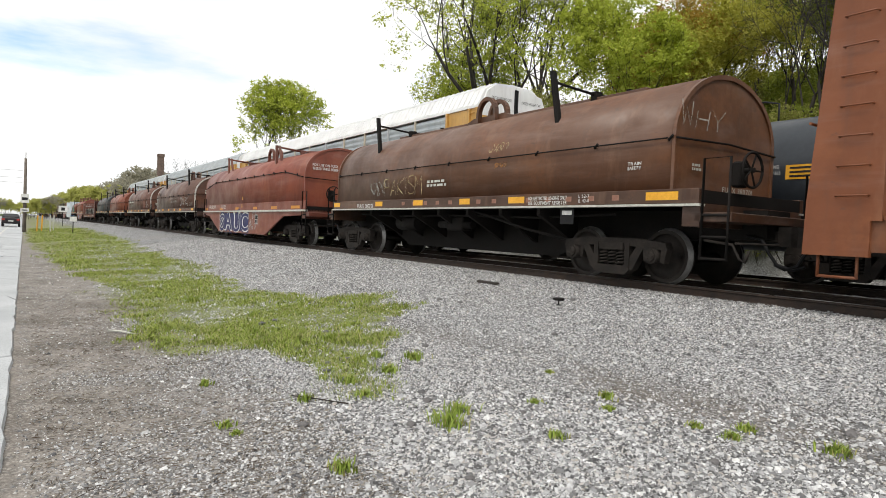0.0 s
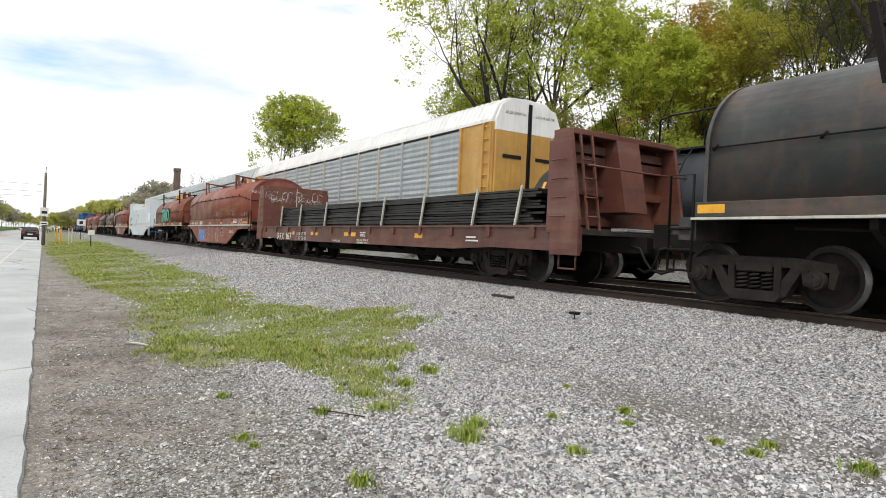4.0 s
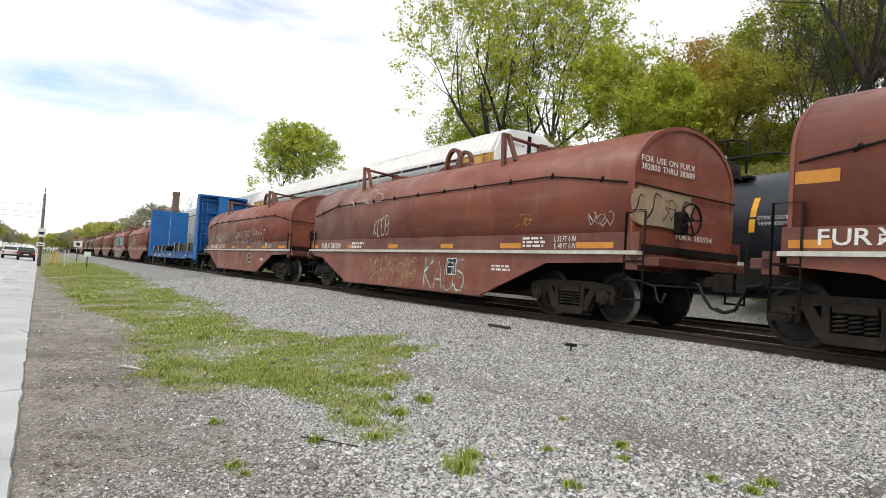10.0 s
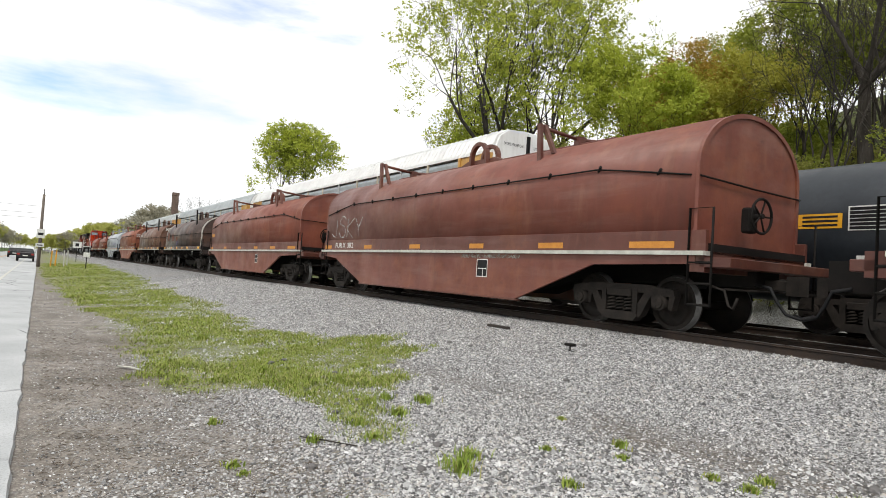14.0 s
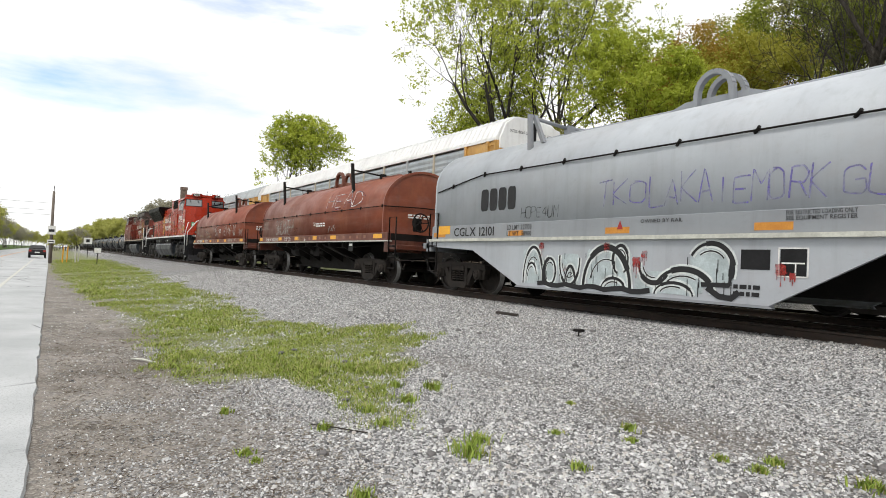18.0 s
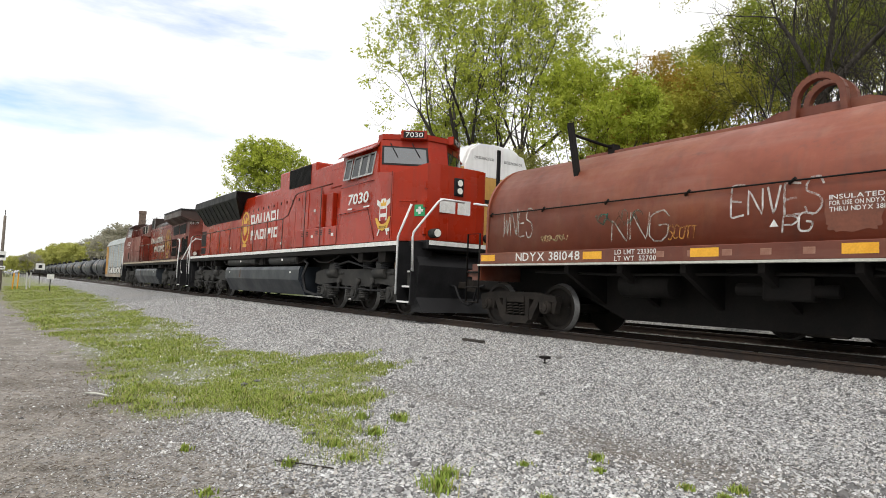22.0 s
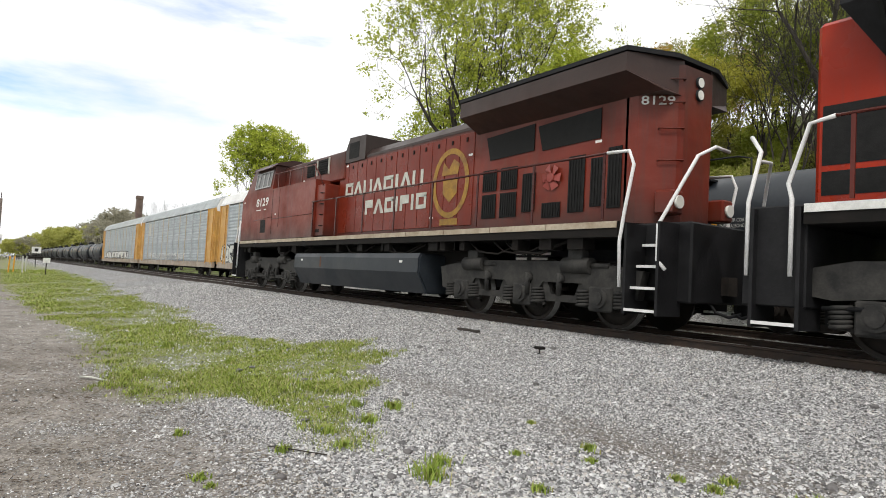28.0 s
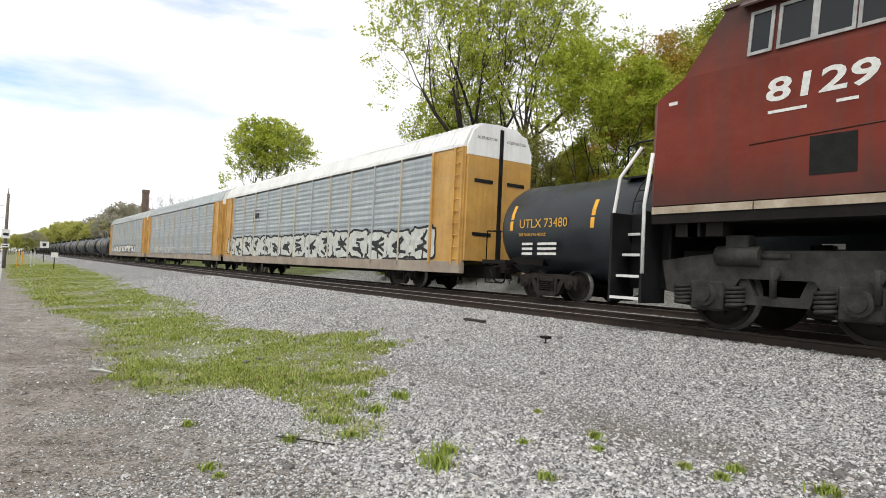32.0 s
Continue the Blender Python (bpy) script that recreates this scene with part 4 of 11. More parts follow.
    for xe, s in ((7.75, 1), (-7.2, -1)):
        bm = box(bmesh.new(), min(xe - 0.1, xe + s * 0.42), max(xe - 0.1, xe + s * 0.42), -1.45, 1.45, 1.05, 1.2, 0.01)
        box(bm, min(xe - 0.25, xe), max(xe - 0.25, xe), -1.45, 1.45, 0.98, 1.3)
        part("end_sill", bm, PAINT, car, "", tuple(c * 0.5 for c in color))
        for yy in (-1.45, 1.45):
            step_ladder(car, xe - s * 0.28, xe + s * 0.12, yy)
    bm = bmesh.new()
    pipe(bm, [(7.7, -1.3, 0.8), (8.0, -1.3, 0.72), (8.06, -1.28, 0.5), (8.12, -1.25, 0.45), (8.18, -1.25, 0.62)], 0.022, 6)
    rod(bm, (8.0, -1.3, 0.74), (8.0, 1.3, 0.74), 0.018, 6)
    part("uncoupling_lever", bm, TRUCK, car, "dark bent uncoupling lever")
    brake_wheel(car, 8.05, -0.5, 1.9)
    end_gear(car, -8.72, 8.55)
    truck(car, 5.85)
    truck(car, -6.4)
    for x0, w in ((-7.1, 0.55), (-4.0, 0.5), (-1.2, 0.55), (1.6, 0.55), (4.0, 0.7), (6.3, 0.9)):
        chip("reflector", car, x0, x0 + w, -1.44, 1.34, 1.45, OLD_YELLOW)
    chip("consolidated_panel", car, 2.0, 2.35, -1.46, 0.72, 1.08, BLACK, "black inspection stencil panel")
    bm = bmesh.new()
    for x0, x1, z0, z1 in ((1.97, 2.38, 1.08, 1.1), (1.97, 2.38, 0.7, 0.72), (1.97, 1.99, 0.7, 1.1), (2.36, 2.38, 0.7, 1.1), (2.02, 2.33, 0.88, 0.9), (2.2, 2.22, 0.72, 0.88)):
        plate(bm, x0, x1, z0, z1, -1.466)
    part("stencil", bm, WHITE, car)
    return car


# ---------------------------------------------------------------- locomotives
def loco_side_frame(kind):
    """Side frame of a three-axle truck about its middle; axles 2.06 m apart."""
    bm = bmesh.new()
    if kind == "bolted":
        prism(bm, [(-2.95, 0.78), (-2.9, 1.12), (-2.35, 1.22), (2.35, 1.22), (2.9, 1.12), (2.95, 0.78), (2.6, 0.72), (1.3, 0.82), (0.8, 0.72), (-0.8, 0.72), (-1.3, 0.82), (-2.6, 0.72)], -0.1, 0.08, "y")
    else:
        prism(bm, [(-2.75, 0.55), (-2.85, 1.02), (-2.3, 1.1), (-1.4, 1.18), (1.4, 1.18), (2.3, 1.1), (2.85, 1.02), (2.75, 0.55), (2.4, 0.5), (1.75, 0.5), (1.55, 0.78), (0.55, 0.78), (0.35, 0.5), (-0.35, 0.5), (-0.55, 0.78), (-1.55, 0.78), (-1.75, 0.5), (-2.4, 0.5)], -0.1, 0.08, "y")
        for s in (-1, 1):
            prism(bm, [(s * 0.5, 0.78), (s * 0.62, 0.42), (s * 1.5, 0.42), (s * 1.62, 0.78), (s * 1.45, 0.78), (s * 1.35, 0.55), (s * 0.75, 0.55), (s * 0.65, 0.78)], -0.06, 0.05, "y")
    return mesh_of("side_frame", bm, LOCO_TRUCK)


def loco_truck(eng, x, axles, kind, frame_mesh):
    bm = bmesh.new()
    box(bm, -2.7, 2.7, -0.9, 0.9, 0.8, 1.2, 0.03)
    t = part("truck", bm, FRAME, eng)
    t.location.x = x
    bm = bmesh.new()
    box(bm, -0.26, 0.26, -0.14, 0.1, 0.3, 0.74, 0.03)
    rod(bm, (0, -0.2, 0.533), (0, 0.05, 0.533), 0.17, 14)
    rod(bm, (0, -0.23, 0.533), (0, -0.2, 0.533), 0.11, 12)
    ab = mesh_of("axle_box", bm, LOCO_TRUCK)
    bm = bmesh.new()
    pts = [(0.13 * math.cos(a * 0.8), -0.05 + 0.13 * math.sin(a * 0.8), a * 0.0075) for a in range(0, 40)]
    pipe(bm, pts, 0.03, 5)
    sp = mesh_of("spring", bm, LOCO_TRUCK)
    bm = bmesh.new()
    rod(bm, (-0.35, 0, 0), (0.3, 0, 0), 0.15, 12)
    rod(bm, (0.3, 0, 0), (0.7, 0, 0), 0.05, 8)
    box(bm, -0.2, 0.15, -0.1, 0.1, 0.1, 0.3, 0.02)
    cyl = mesh_of("brake_cylinder", bm, LOCO_TRUCK)
    bm = bmesh.new()
    rod(bm, (0, -0.08, 0), (0, -0.08, -0.42), 0.05, 8)
    rod(bm, (0, -0.12, -0.1), (0, 0.0, -0.1), 0.09, 8)
    damper = mesh_of("damper", bm, LOCO_TRUCK)
    for s in (-1, 1):
        turn = 0 if s < 0 else 180
        shared("side_frame", frame_mesh, t, pose(0, s * 1.12, 0, 0, 0, turn))
        for a in axles:
            shared("axle_box", ab, t, pose(a - x, s * 1.12, 0, 0, 0, turn))
            for q in (-0.42, 0.42):
                shared("spring", sp, t, pose(a - x + q, s * 1.12, 0.36, 0, 0, turn))
        for q in (-1.55, 1.45):
            shared("brake_cylinder", cyl, t, pose(q, s * 1.2, 1.1, 0, 0, turn))
        for q in (-1.05, 0.2, 1.05):
            shared("damper", damper, t, pose(q, s * 1.2, 0.95, 0, 0, turn))
    if kind == "bolted":
        bm = bmesh.new()
        for z in (0.0, 0.07, 0.14):
            rod(bm, (0, 0, z), (0, 0, z + 0.06), 0.2, 12)
        me = mesh_of("rubber_spring", bm, BLACK)
        for s in (-1, 1):
            for q in (-1.3, 0.6, 1.6):
                shared("rubber_spring", me, t, pose(q, s * 1.12, 1.22))
            part("brake_pipe", pipe(bmesh.new(), [(-2.7, s * 1.25, 0.62), (-1.0, s * 1.28, 0.66), (1.0, s * 1.28, 0.62), (2.6, s * 1.26, 0.6)], 0.03, 6), BLACK, t)
            part("brake_pipe", pipe(bmesh.new(), [(-1.2, s * 1.25, 1.35), (-0.4, s * 1.3, 1.45), (0.5, s * 1.28, 1.3), (1.2, s * 1.26, 1.2)], 0.035, 6), BLACK, t)
    out = []
    for a in axles:
        out.append(shared("wheelset", LOCO_WHEELSET, eng, pose(a, 0, 0.533)))
    return out


def hand_rail(eng, pts, posts, zfoot, r=0.022, color=(0.1, 0.02, 0.014)):
    bm = pipe(bmesh.new(), pts, r, 6)
    rail = part("handrail", bm, GLOSS, eng, "thin steel walkway handrail", color)
    for (x, y, z) in posts:
        bm = box(bmesh.new(), x - 0.025, x + 0.025, y - 0.012, y + 0.012, zfoot, z)
        part("stanchion", bm, GLOSS, rail, "", color)
    return rail


def white_rail(eng, pts):
    return part("grab_rail", pipe(bmesh.new(), pts, 0.03, 8), RAIL_WHITE, eng, "white-painted step handrail")


def frame_window(eng, x0, x1, y, z0, z1, lean=0.0, rim=WINDOW_RIM):
    """A glazed cab side window in its frame, on the -y side or the other."""
    s = -1 if y < 0 else 1
    win = part("window_frame", frame_ring(x0, x1, y, z0, z1, 0.045, s, lean), rim, eng)
    bm = bmesh.new()
    d = s * 0.006
    vs = [(x0 + 0.04, y + d, z0 + 0.04), (x1 - 0.04, y + d, z0 + 0.04), (x1 - 0.04, y + d - s * lean, z1 - 0.04), (x0 + 0.04, y + d - s * lean, z1 - 0.04)]
    bm.faces.new([bm.verts.new(v) for v in vs])
    part("pane", bm, GLASS, win, "dark glass pane")
    return win


def frame_ring(x0, x1, y, z0, z1, w, s, lean):
    bm = bmesh.new()
    d = s * 0.02
    for a, b, c, e in ((x0, x1, z0, z0 + w), (x0, x1, z1 - w, z1), (x0, x0 + w, z0 + w, z1 - w), (x1 - w, x1, z0 + w, z1 - w)):
        def yy(z):
            return y - s * lean * (z - z0) / (z1 - z0)
        vs = []
        for k in (0, d):
            for (x, z) in ((a, c), (b, c), (b, e), (a, e)):
                vs.append(bm.verts.new((x, yy(z) + k, z)))
        for f in ((0, 1, 2, 3), (4, 5, 6, 7), (0, 1, 5, 4), (1, 2, 6, 5), (2, 3, 7, 6), (3, 0, 4, 7)):
            bm.faces.new([vs[i] for i in f])
    return bm


def brand_blocks(eng, x, z, h, shapes, widths, gap, y, mat):
    """The owner's name as plain shapes: rings, tapered blocks, paired bars and single bars."""
    for k, w in zip(shapes, widths):
        t, q = 0.13, h * 0.26
        bm = bmesh.new()
        if k == "o":
            for x0, x1, z0, z1 in ((x, x + t, z, z + h), (x + w - t * 0.8, x + w, z + q, z + h - q * 0.6), (x + t, x + w, z, z + q), (x + t, x + w, z + h - q, z + h)):
                box(bm, x0, x1, y - 0.004, y, z0, z1)
        elif k == "t":
            prism(bm, [(x - 0.03, z), (x + t, z), (x + w * 0.5, z + h * 0.7), (x + w - t, z), (x + w + 0.03, z), (x + w * 0.62, z + h), (x + w * 0.38, z + h)], y - 0.004, y, "y")
        elif k == "p":
            box(bm, x, x + t, y - 0.004, y, z, z + h)
            box(bm, x + w - t, x + w, y - 0.004, y, z, z + h)
        elif k == "c":
            box(bm, x, x + t, y - 0.004, y, z, z + h)
            box(bm, x + t, x + w, y - 0.004, y, z + h * 0.45, z + h)
        else:
            box(bm, x + w * 0.2, x + w * 0.8, y - 0.004, y, z, z + h)
        part("lettering_block", bm, mat, eng, "white painted shape of the owner's name")
        x += w + gap


def emblem(eng, x, y, z, w, h, mat=GOLD):
    """The round gold device: a ring, a shield and a crest, plain shapes."""
    bm = bmesh.new()
    n = 28
    P = [(x + w / 2 * math.cos(2 * math.pi * i / n), z + h / 2 * math.sin(2 * math.pi * i / n)) for i in range(n)]
    Q = [(x + w * 0.4 * math.cos(2 * math.pi * i / n), z + h * 0.42 * math.sin(2 * math.pi * i / n)) for i in range(n)]
    for i in range(n):
        j = (i + 1) % n
        bm.faces.new([bm.verts.new((a, y - 0.004, b)) for a, b in (P[i], P[j], Q[j], Q[i])])
    ring = part("emblem_ring", bm, mat, eng, "worn gold ring emblem")
    bm = bmesh.new()
    bm.faces.new([bm.verts.new((x + a * w, y - 0.004, z + b * h)) for a, b in ((-0.2, 0.06), (0.2, 0.06), (0.19, -0.15), (0.0, -0.28), (-0.19, -0.15))])
    bm.faces.new([bm.verts.new((x + a * w, y - 0.004, z + b * h)) for a, b in ((-0.24, 0.12), (-0.2, 0.32), (-0.05, 0.2), (0.08, 0.34), (0.24, 0.26), (0.2, 0.12))])
    bm.faces.new([bm.verts.new((x + a * w, y - 0.004, z + b * h)) for a, b in ((-0.24, -0.6), (0.24, -0.6), (0.24, -0.51), (-0.24, -0.51))])
    part("emblem_shield", bm, mat, ring)


def steps(eng, x0, x1, y0, y1, z0, z1, n, plate_mat=FRAME):
    """A stepwell: two cheeks and its treads with pale noses."""
    bm = box(bmesh.new(), x0 - 0.05, x0, y0, y1, z0 - 0.05, z1)
    box(bm, x1, x1 + 0.05, y0, y1, z0 - 0.05, z1)
    w = part("step_well", bm, plate_mat, eng)
    for i in range(n):
        z = z0 + (z1 - z0) * i / n
        d = 0.14 * i
        bm = box(bmesh.new(), x0, x1, y0 + d, y0 + d + 0.3, z, z + 0.03)
        part("tread", bm, FRAME, w)
        bm = box(bmesh.new(), x0, x1, y0 + d - 0.012, y0 + d + 0.01, z - 0.005, z + 0.04)
        part("tread_nose", bm, RAIL_WHITE, w, "white-painted step edge")


RED = (0.34, 0.022, 0.005)
DEEP_RED = (0.175, 0.021, 0.009)


def lamp_pair(eng, x, y, z, s, dz=0.17, r=0.085, vertical=True):
    for k in (-1, 1):
        yy, zz = (y, z + k * dz / 2) if vertical else (y + k * dz / 2, z)
        bm = rod(bmesh.new(), (x - s * 0.06, yy, zz), (x + s * 0.03, yy, zz), r + 0.02, 16)
        h = part("headlight", bm, BLACK, eng)
        bm = rod(bmesh.new(), (x + s * 0.03, yy, zz), (x + s * 0.036, yy, zz), r, 16)
        part("lens", bm, LENS, h, "round glass lens")


def hood_doors(eng, xs, y, z0, z1, color, skip=()):
    """The row of engine-room doors, each a proud panel with its latch."""
    for s in (-1, 1):
        for i, (a, b) in enumerate(zip(xs, xs[1:])):
            bm = box(bmesh.new(), a + 0.012, b - 0.012, min(s * y, s * (y + 0.018)), max(s * y, s * (y + 0.018)), z0, z1, 0.006)
            d = part("engine_door", bm, GLOSS, eng, "", color)
            bm = box(bmesh.new(), (a + b) / 2 - 0.03, (a + b) / 2 + 0.03, min(s * (y + 0.018), s * (y + 0.034)), max(s * (y + 0.018), s * (y + 0.034)), z1 - 0.2, z1 - 0.1)
            part("latch", bm, FRAME, d)


def loco_base(eng, xa, xb, ztop, stripe):
    bm = box(bmesh.new(), xa, xb, -1.5, 1.5, ztop - 0.28, ztop - 0.02)
    part("underframe", bm, FRAME, eng)
    bm = box(bmesh.new(), xa * 0.5, xb * 0.5, -0.7, 0.7, ztop - 0.9, ztop - 0.28)
    part("centre_sill", bm, FRAME, eng)
    for s in (-1, 1):
        n = 12
        for i in range(n):
            a, b = xa + (xb - xa) * i / n, xa + (xb - xa) * (i + 1) / n
            bm = box(bmesh.new(), a + 0.01, b - 0.01, min(s * 1.5, s * 1.52), max(s * 1.5, s * 1.52), ztop - 0.13, ztop - 0.02)
            part("sill_stripe", bm, stripe, eng, "pale stripe along the frame")


def fuel_tank(eng, xa, xb):
    prof = [(-1.42, 1.32), (-1.48, 1.2), (-1.48, 0.85), (-1.2, 0.34), (1.2, 0.34), (1.48, 0.85), (1.48, 1.2), (1.42, 1.32)]
    bm = prism(bmesh.new(), prof, xa, xb, "x")
    bmesh.ops.bevel(bm, geom=[e for e in bm.edges if abs(e.verts[0].co.x - e.verts[1].co.x) < 0.01], offset=0.04, segments=2, affect="EDGES")
    t = part("fuel_tank", bm, TANK_BLACK, eng, "dark grey steel fuel tank")
    chip("tank_label", t, xa + 0.6, xa + 0.75, -1.482, 1.08, 1.14, WHITE)
    chip("tank_label", t, xb - 0.9, xb - 0.75, -1.482, 1.08, 1.14, WHITE)
    chip("fuel_gauge", t, xa + 2.1, xa + 2.2, -1.482, 0.9, 1.22, RUST)


def loco_red():
    """The clean red six-axle engine; its nose looks towards +x."""
    eng = thing("locomotive", "bright red diesel locomotive with white lettering and black trucks", "locomotive", "locomotives of the passing train")
    zt = 1.95
    loco_base(eng, -10.76, 10.76, zt, WHITE)
    # cab and nose body
    side = [(7.16, 1.95), (10.4, 1.95), (10.4, 3.76), (9.5, 3.88), (9.36, 4.72), (7.1, 4.72)]
    bm = bmesh.new()
    A, B = [], []
    for (x, z) in side:
        y = 1.5 if z < 4.0 else 1.36
        A.append(bm.verts.new((x, -y, z)))
        B.append(bm.verts.new((x, y, z)))
    n = len(side)
    for i in range(n):
        bm.faces.new((A[i], A[(i + 1) % n], B[(i + 1) % n], B[i]))
    bm.faces.new(A)
    bm.faces.new(B[::-1])
    cab = part("cab", bm, GLOSS, eng, "red wide-nose cab", RED)
    bm = prism(bmesh.new(), [(-1.42, 4.69), (-1.38, 4.78), (-0.85, 4.98), (0.85, 4.98), (1.38, 4.78), (1.42, 4.69)], 7.0, 9.36, "x")
    part("cab_roof", bm, GLOSS, cab, "", RED)
    for s in (-1, 1):
        bm = prism(bmesh.new(), [(s * 1.36, 4.68), (s * 1.36, 4.76), (s * 1.56, 4.6), (s * 1.56, 4.57)], 7.1, 9.3, "x")
        part("sunshade", bm, GLOSS, cab, "drip shade over the cab windows", (0.3, 0.05, 0.04))
    # the raked cab front, its halves turned outward
    low = [(9.35, -1.44), (9.55, -1.44), (10.42, -0.3), (10.42, 0.3), (9.55, 1.44), (9.35, 1.44)]
    high = [(9.2, -1.36), (9.4, -1.36), (10.2, -0.3), (10.2, 0.3), (9.4, 1.36), (9.2, 1.36)]
    bm = bmesh.new()
    A, B = [bm.verts.new((x, y, 3.7)) for x, y in low], [bm.verts.new((x, y, 4.84)) for x, y in high]
    for i in range(6):
        bm.faces.new((A[i], A[(i + 1) % 6], B[(i + 1) % 6], B[i]))
    bm.faces.new(A[::-1])
    bm.faces.new(B)
    part("cab_front", bm, GLOSS, cab, "red windscreen wall", RED)
    bm = prism(bmesh.new(), [(9.2, -1.34), (9.44, -1.34), (10.24, -0.32), (10.24, 0.32), (9.44, 1.34), (9.2, 1.34)], 4.84, 4.99, "z")
    part("cab_brow", bm, GLOSS, cab, "", RED)
    # nose in front of the cab, its top rising to the front
    plan = [(10.38, -1.49), (11.22, -0.95), (11.28, -0.6), (11.28, 0.6), (11.22, 0.95), (10.38, 1.49)]
    bm = prism(bmesh.new(), plan, 1.95, 3.74, "z")
    for v in bm.verts:
        if v.co.z > 3 and v.co.x > 11:
            v.co.z += 0.24
    nose = part("nose", bm, GLOSS, eng, "red short nose", RED)
    bm = box(bmesh.new(), 11.28, 11.3, -0.33, 0.62, 2.0, 3.6, 0.006)
    part("nose_door", bm, GLOSS, nose, "", RED)
    bm = box(bmesh.new(), 11.28, 11.34, -0.16, 0.14, 3.2, 3.68, 0.02)
    part("headlight_box", bm, BLACK, nose)
    lamp_pair(eng, 11.34, -0.01, 3.44, 1, 0.21)
    brand = [(-0.6, 0.5), (-0.02, 0.42)]
    for y0, w in brand:
        bm = box(bmesh.new(), 11.3, 11.306, y0, y0 + w, 2.72, 3.1)
        part("logo_block", bm, WHITE, nose, "white block of the owner's mark")
    # green first-aid plate on the slanted nose side
    thing_plate(nose, (11.07, -1.06, 2.74), 0.3, 33)
    for x, y, z in ((11.2, -0.98, 3.4), (11.2, -0.98, 2.9), (11.2, -0.98, 2.2)):
        part("hinge", box(bmesh.new(), x - 0.04, x + 0.04, y - 0.04, y + 0.03, z - 0.09, z + 0.09, 0.01), GLOSS, nose, "", RED)
    part("nose_grab", pipe(bmesh.new(), [(10.62, -1.36, 2.98), (10.65, -1.43, 2.98), (11.02, -1.18, 2.98), (10.99, -1.11, 2.98)], 0.016, 6), GLOSS, nose, "", RED)
    for y in (-0.85, 0.95):
        bm = rod(bmesh.new(), (11.35, y, 2.14), (11.62, y, 2.14), 0.12, 16)
        d = part("ditch_light", bm, LOCO_TRUCK, eng)
        bm = rod(bmesh.new(), (11.62, y, 2.14), (11.63, y, 2.14), 0.1, 16)
        part("lens", bm, LENS, d, "round glass lens")
    # windscreens on the raked front
    for q in (-1, 1):
        def on(u, v):
            return Vector((9.55, q * 1.44, 3.7)).lerp(Vector((10.42, q * 0.3, 3.7)), u).lerp(Vector((9.4, q * 1.36, 4.84)).lerp(Vector((10.2, q * 0.3, 4.84)), u), v)
        nrm = (0.79, q * 0.58, 0.17)
        win = quad_part("windscreen_frame", [on(0.03, 0.36), on(0.97, 0.34), on(0.97, 0.8), on(0.03, 0.84)], BLACK, eng, 0.012, nrm)
        quad_part("pane", [on(0.07, 0.4), on(0.93, 0.38), on(0.93, 0.76), on(0.07, 0.8)], SCREEN, win, 0.018, nrm, "sky-reflecting windscreen glass")
        for u in (0.35, 0.8):
            bm = rod(bmesh.new(), on(u - 0.15, 0.9) + Vector(nrm) * 0.04, on(u, 0.55) + Vector(nrm) * 0.04, 0.014, 5)
            part("wiper", bm, BLACK, win)
    # number boards, turned half outward
    for s in (-1, 1):
        bm = box(bmesh.new(), -0.36, 0.36, -0.06, 0.12, -0.12, 0.12, 0.015)
        nb = part("number_board", bm, GLOSS, eng, "number board with white figures", RED)
        nb.matrix_basis = pose(10.06, s * 0.7, 4.95, 0, 0, 52 if s < 0 else 128)
        bm = box(bmesh.new(), -0.29, 0.29, -0.064, -0.058, -0.09, 0.09)
        part("board_face", bm, BLACK, nb)
        text("7030", nb, -0.24, -0.067, -0.065, 0.14, WHITE, 0.48)
    # cab side windows
    for s in (-1, 1):
        y = s * 1.503
        for a, b in ((7.42, 7.85), (7.95, 8.42), (8.42, 8.88), (8.9, 9.25)):
            frame_window(eng, a, b, y, 3.86, 4.52, 0.1)
    text("7030", eng, 7.78, -1.506, 3.1, 0.32, WHITE, 1.26, 0.03, 0.08, name="running_number", label="white running number")
    bm = bmesh.new()
    for x0, x1, z in ((7.8, 8.1, 2.95), (8.8, 9.15, 2.95)):
        plate(bm, x0, x1, z, z + 0.04, -1.506)
    part("stencil", bm, WHITE, eng)
    # the regimental badge: crown, shield and yellow scroll as plain shapes
    badge(eng, 9.95, -1.506, 2.6)
    bm = bmesh.new()
    for p in ([(7.1, 1.96), (7.14, 2.9)], [(7.16, 2.86), (9.05, 2.9)], [(9.05, 2.9), (9.5, 2.0)], [(10.34, 2.0), (10.34, 3.8)], [(7.3, 3.66), (9.35, 3.68)]):
        (xa, za), (xb, zb) = p
        rod(bm, (xa, -1.5, za), (xb, -1.5, zb), 0.012, 5)
    part("panel_seam", bm, GLOSS, eng, "dark seams between body panels", (0.12, 0.01, 0.008))
    # hood sections
    bm = box(bmesh.new(), 4.2, 7.16, -1.05, 1.05, 1.95, 4.72, 0.04)
    part("electrical_cabinet", bm, GLOSS, eng, "", RED)
    for a, b, z0, z1, d in ((4.35, 5.0, 2.1, 3.9, 0.03), (5.05, 5.5, 2.6, 3.7, 0.25), (5.6, 6.1, 2.6, 3.7, 0.16), (6.2, 7.0, 2.1, 3.2, 0.05), (5.6, 6.6, 3.9, 4.5, 0.03)):
        for s in (-1, 1):
            bm = box(bmesh.new(), a, b, min(s * 1.05, s * (1.05 + d)), max(s * 1.05, s * (1.05 + d)), z0, z1, 0.02)
            part("access_panel", bm, GLOSS, eng, "", RED)
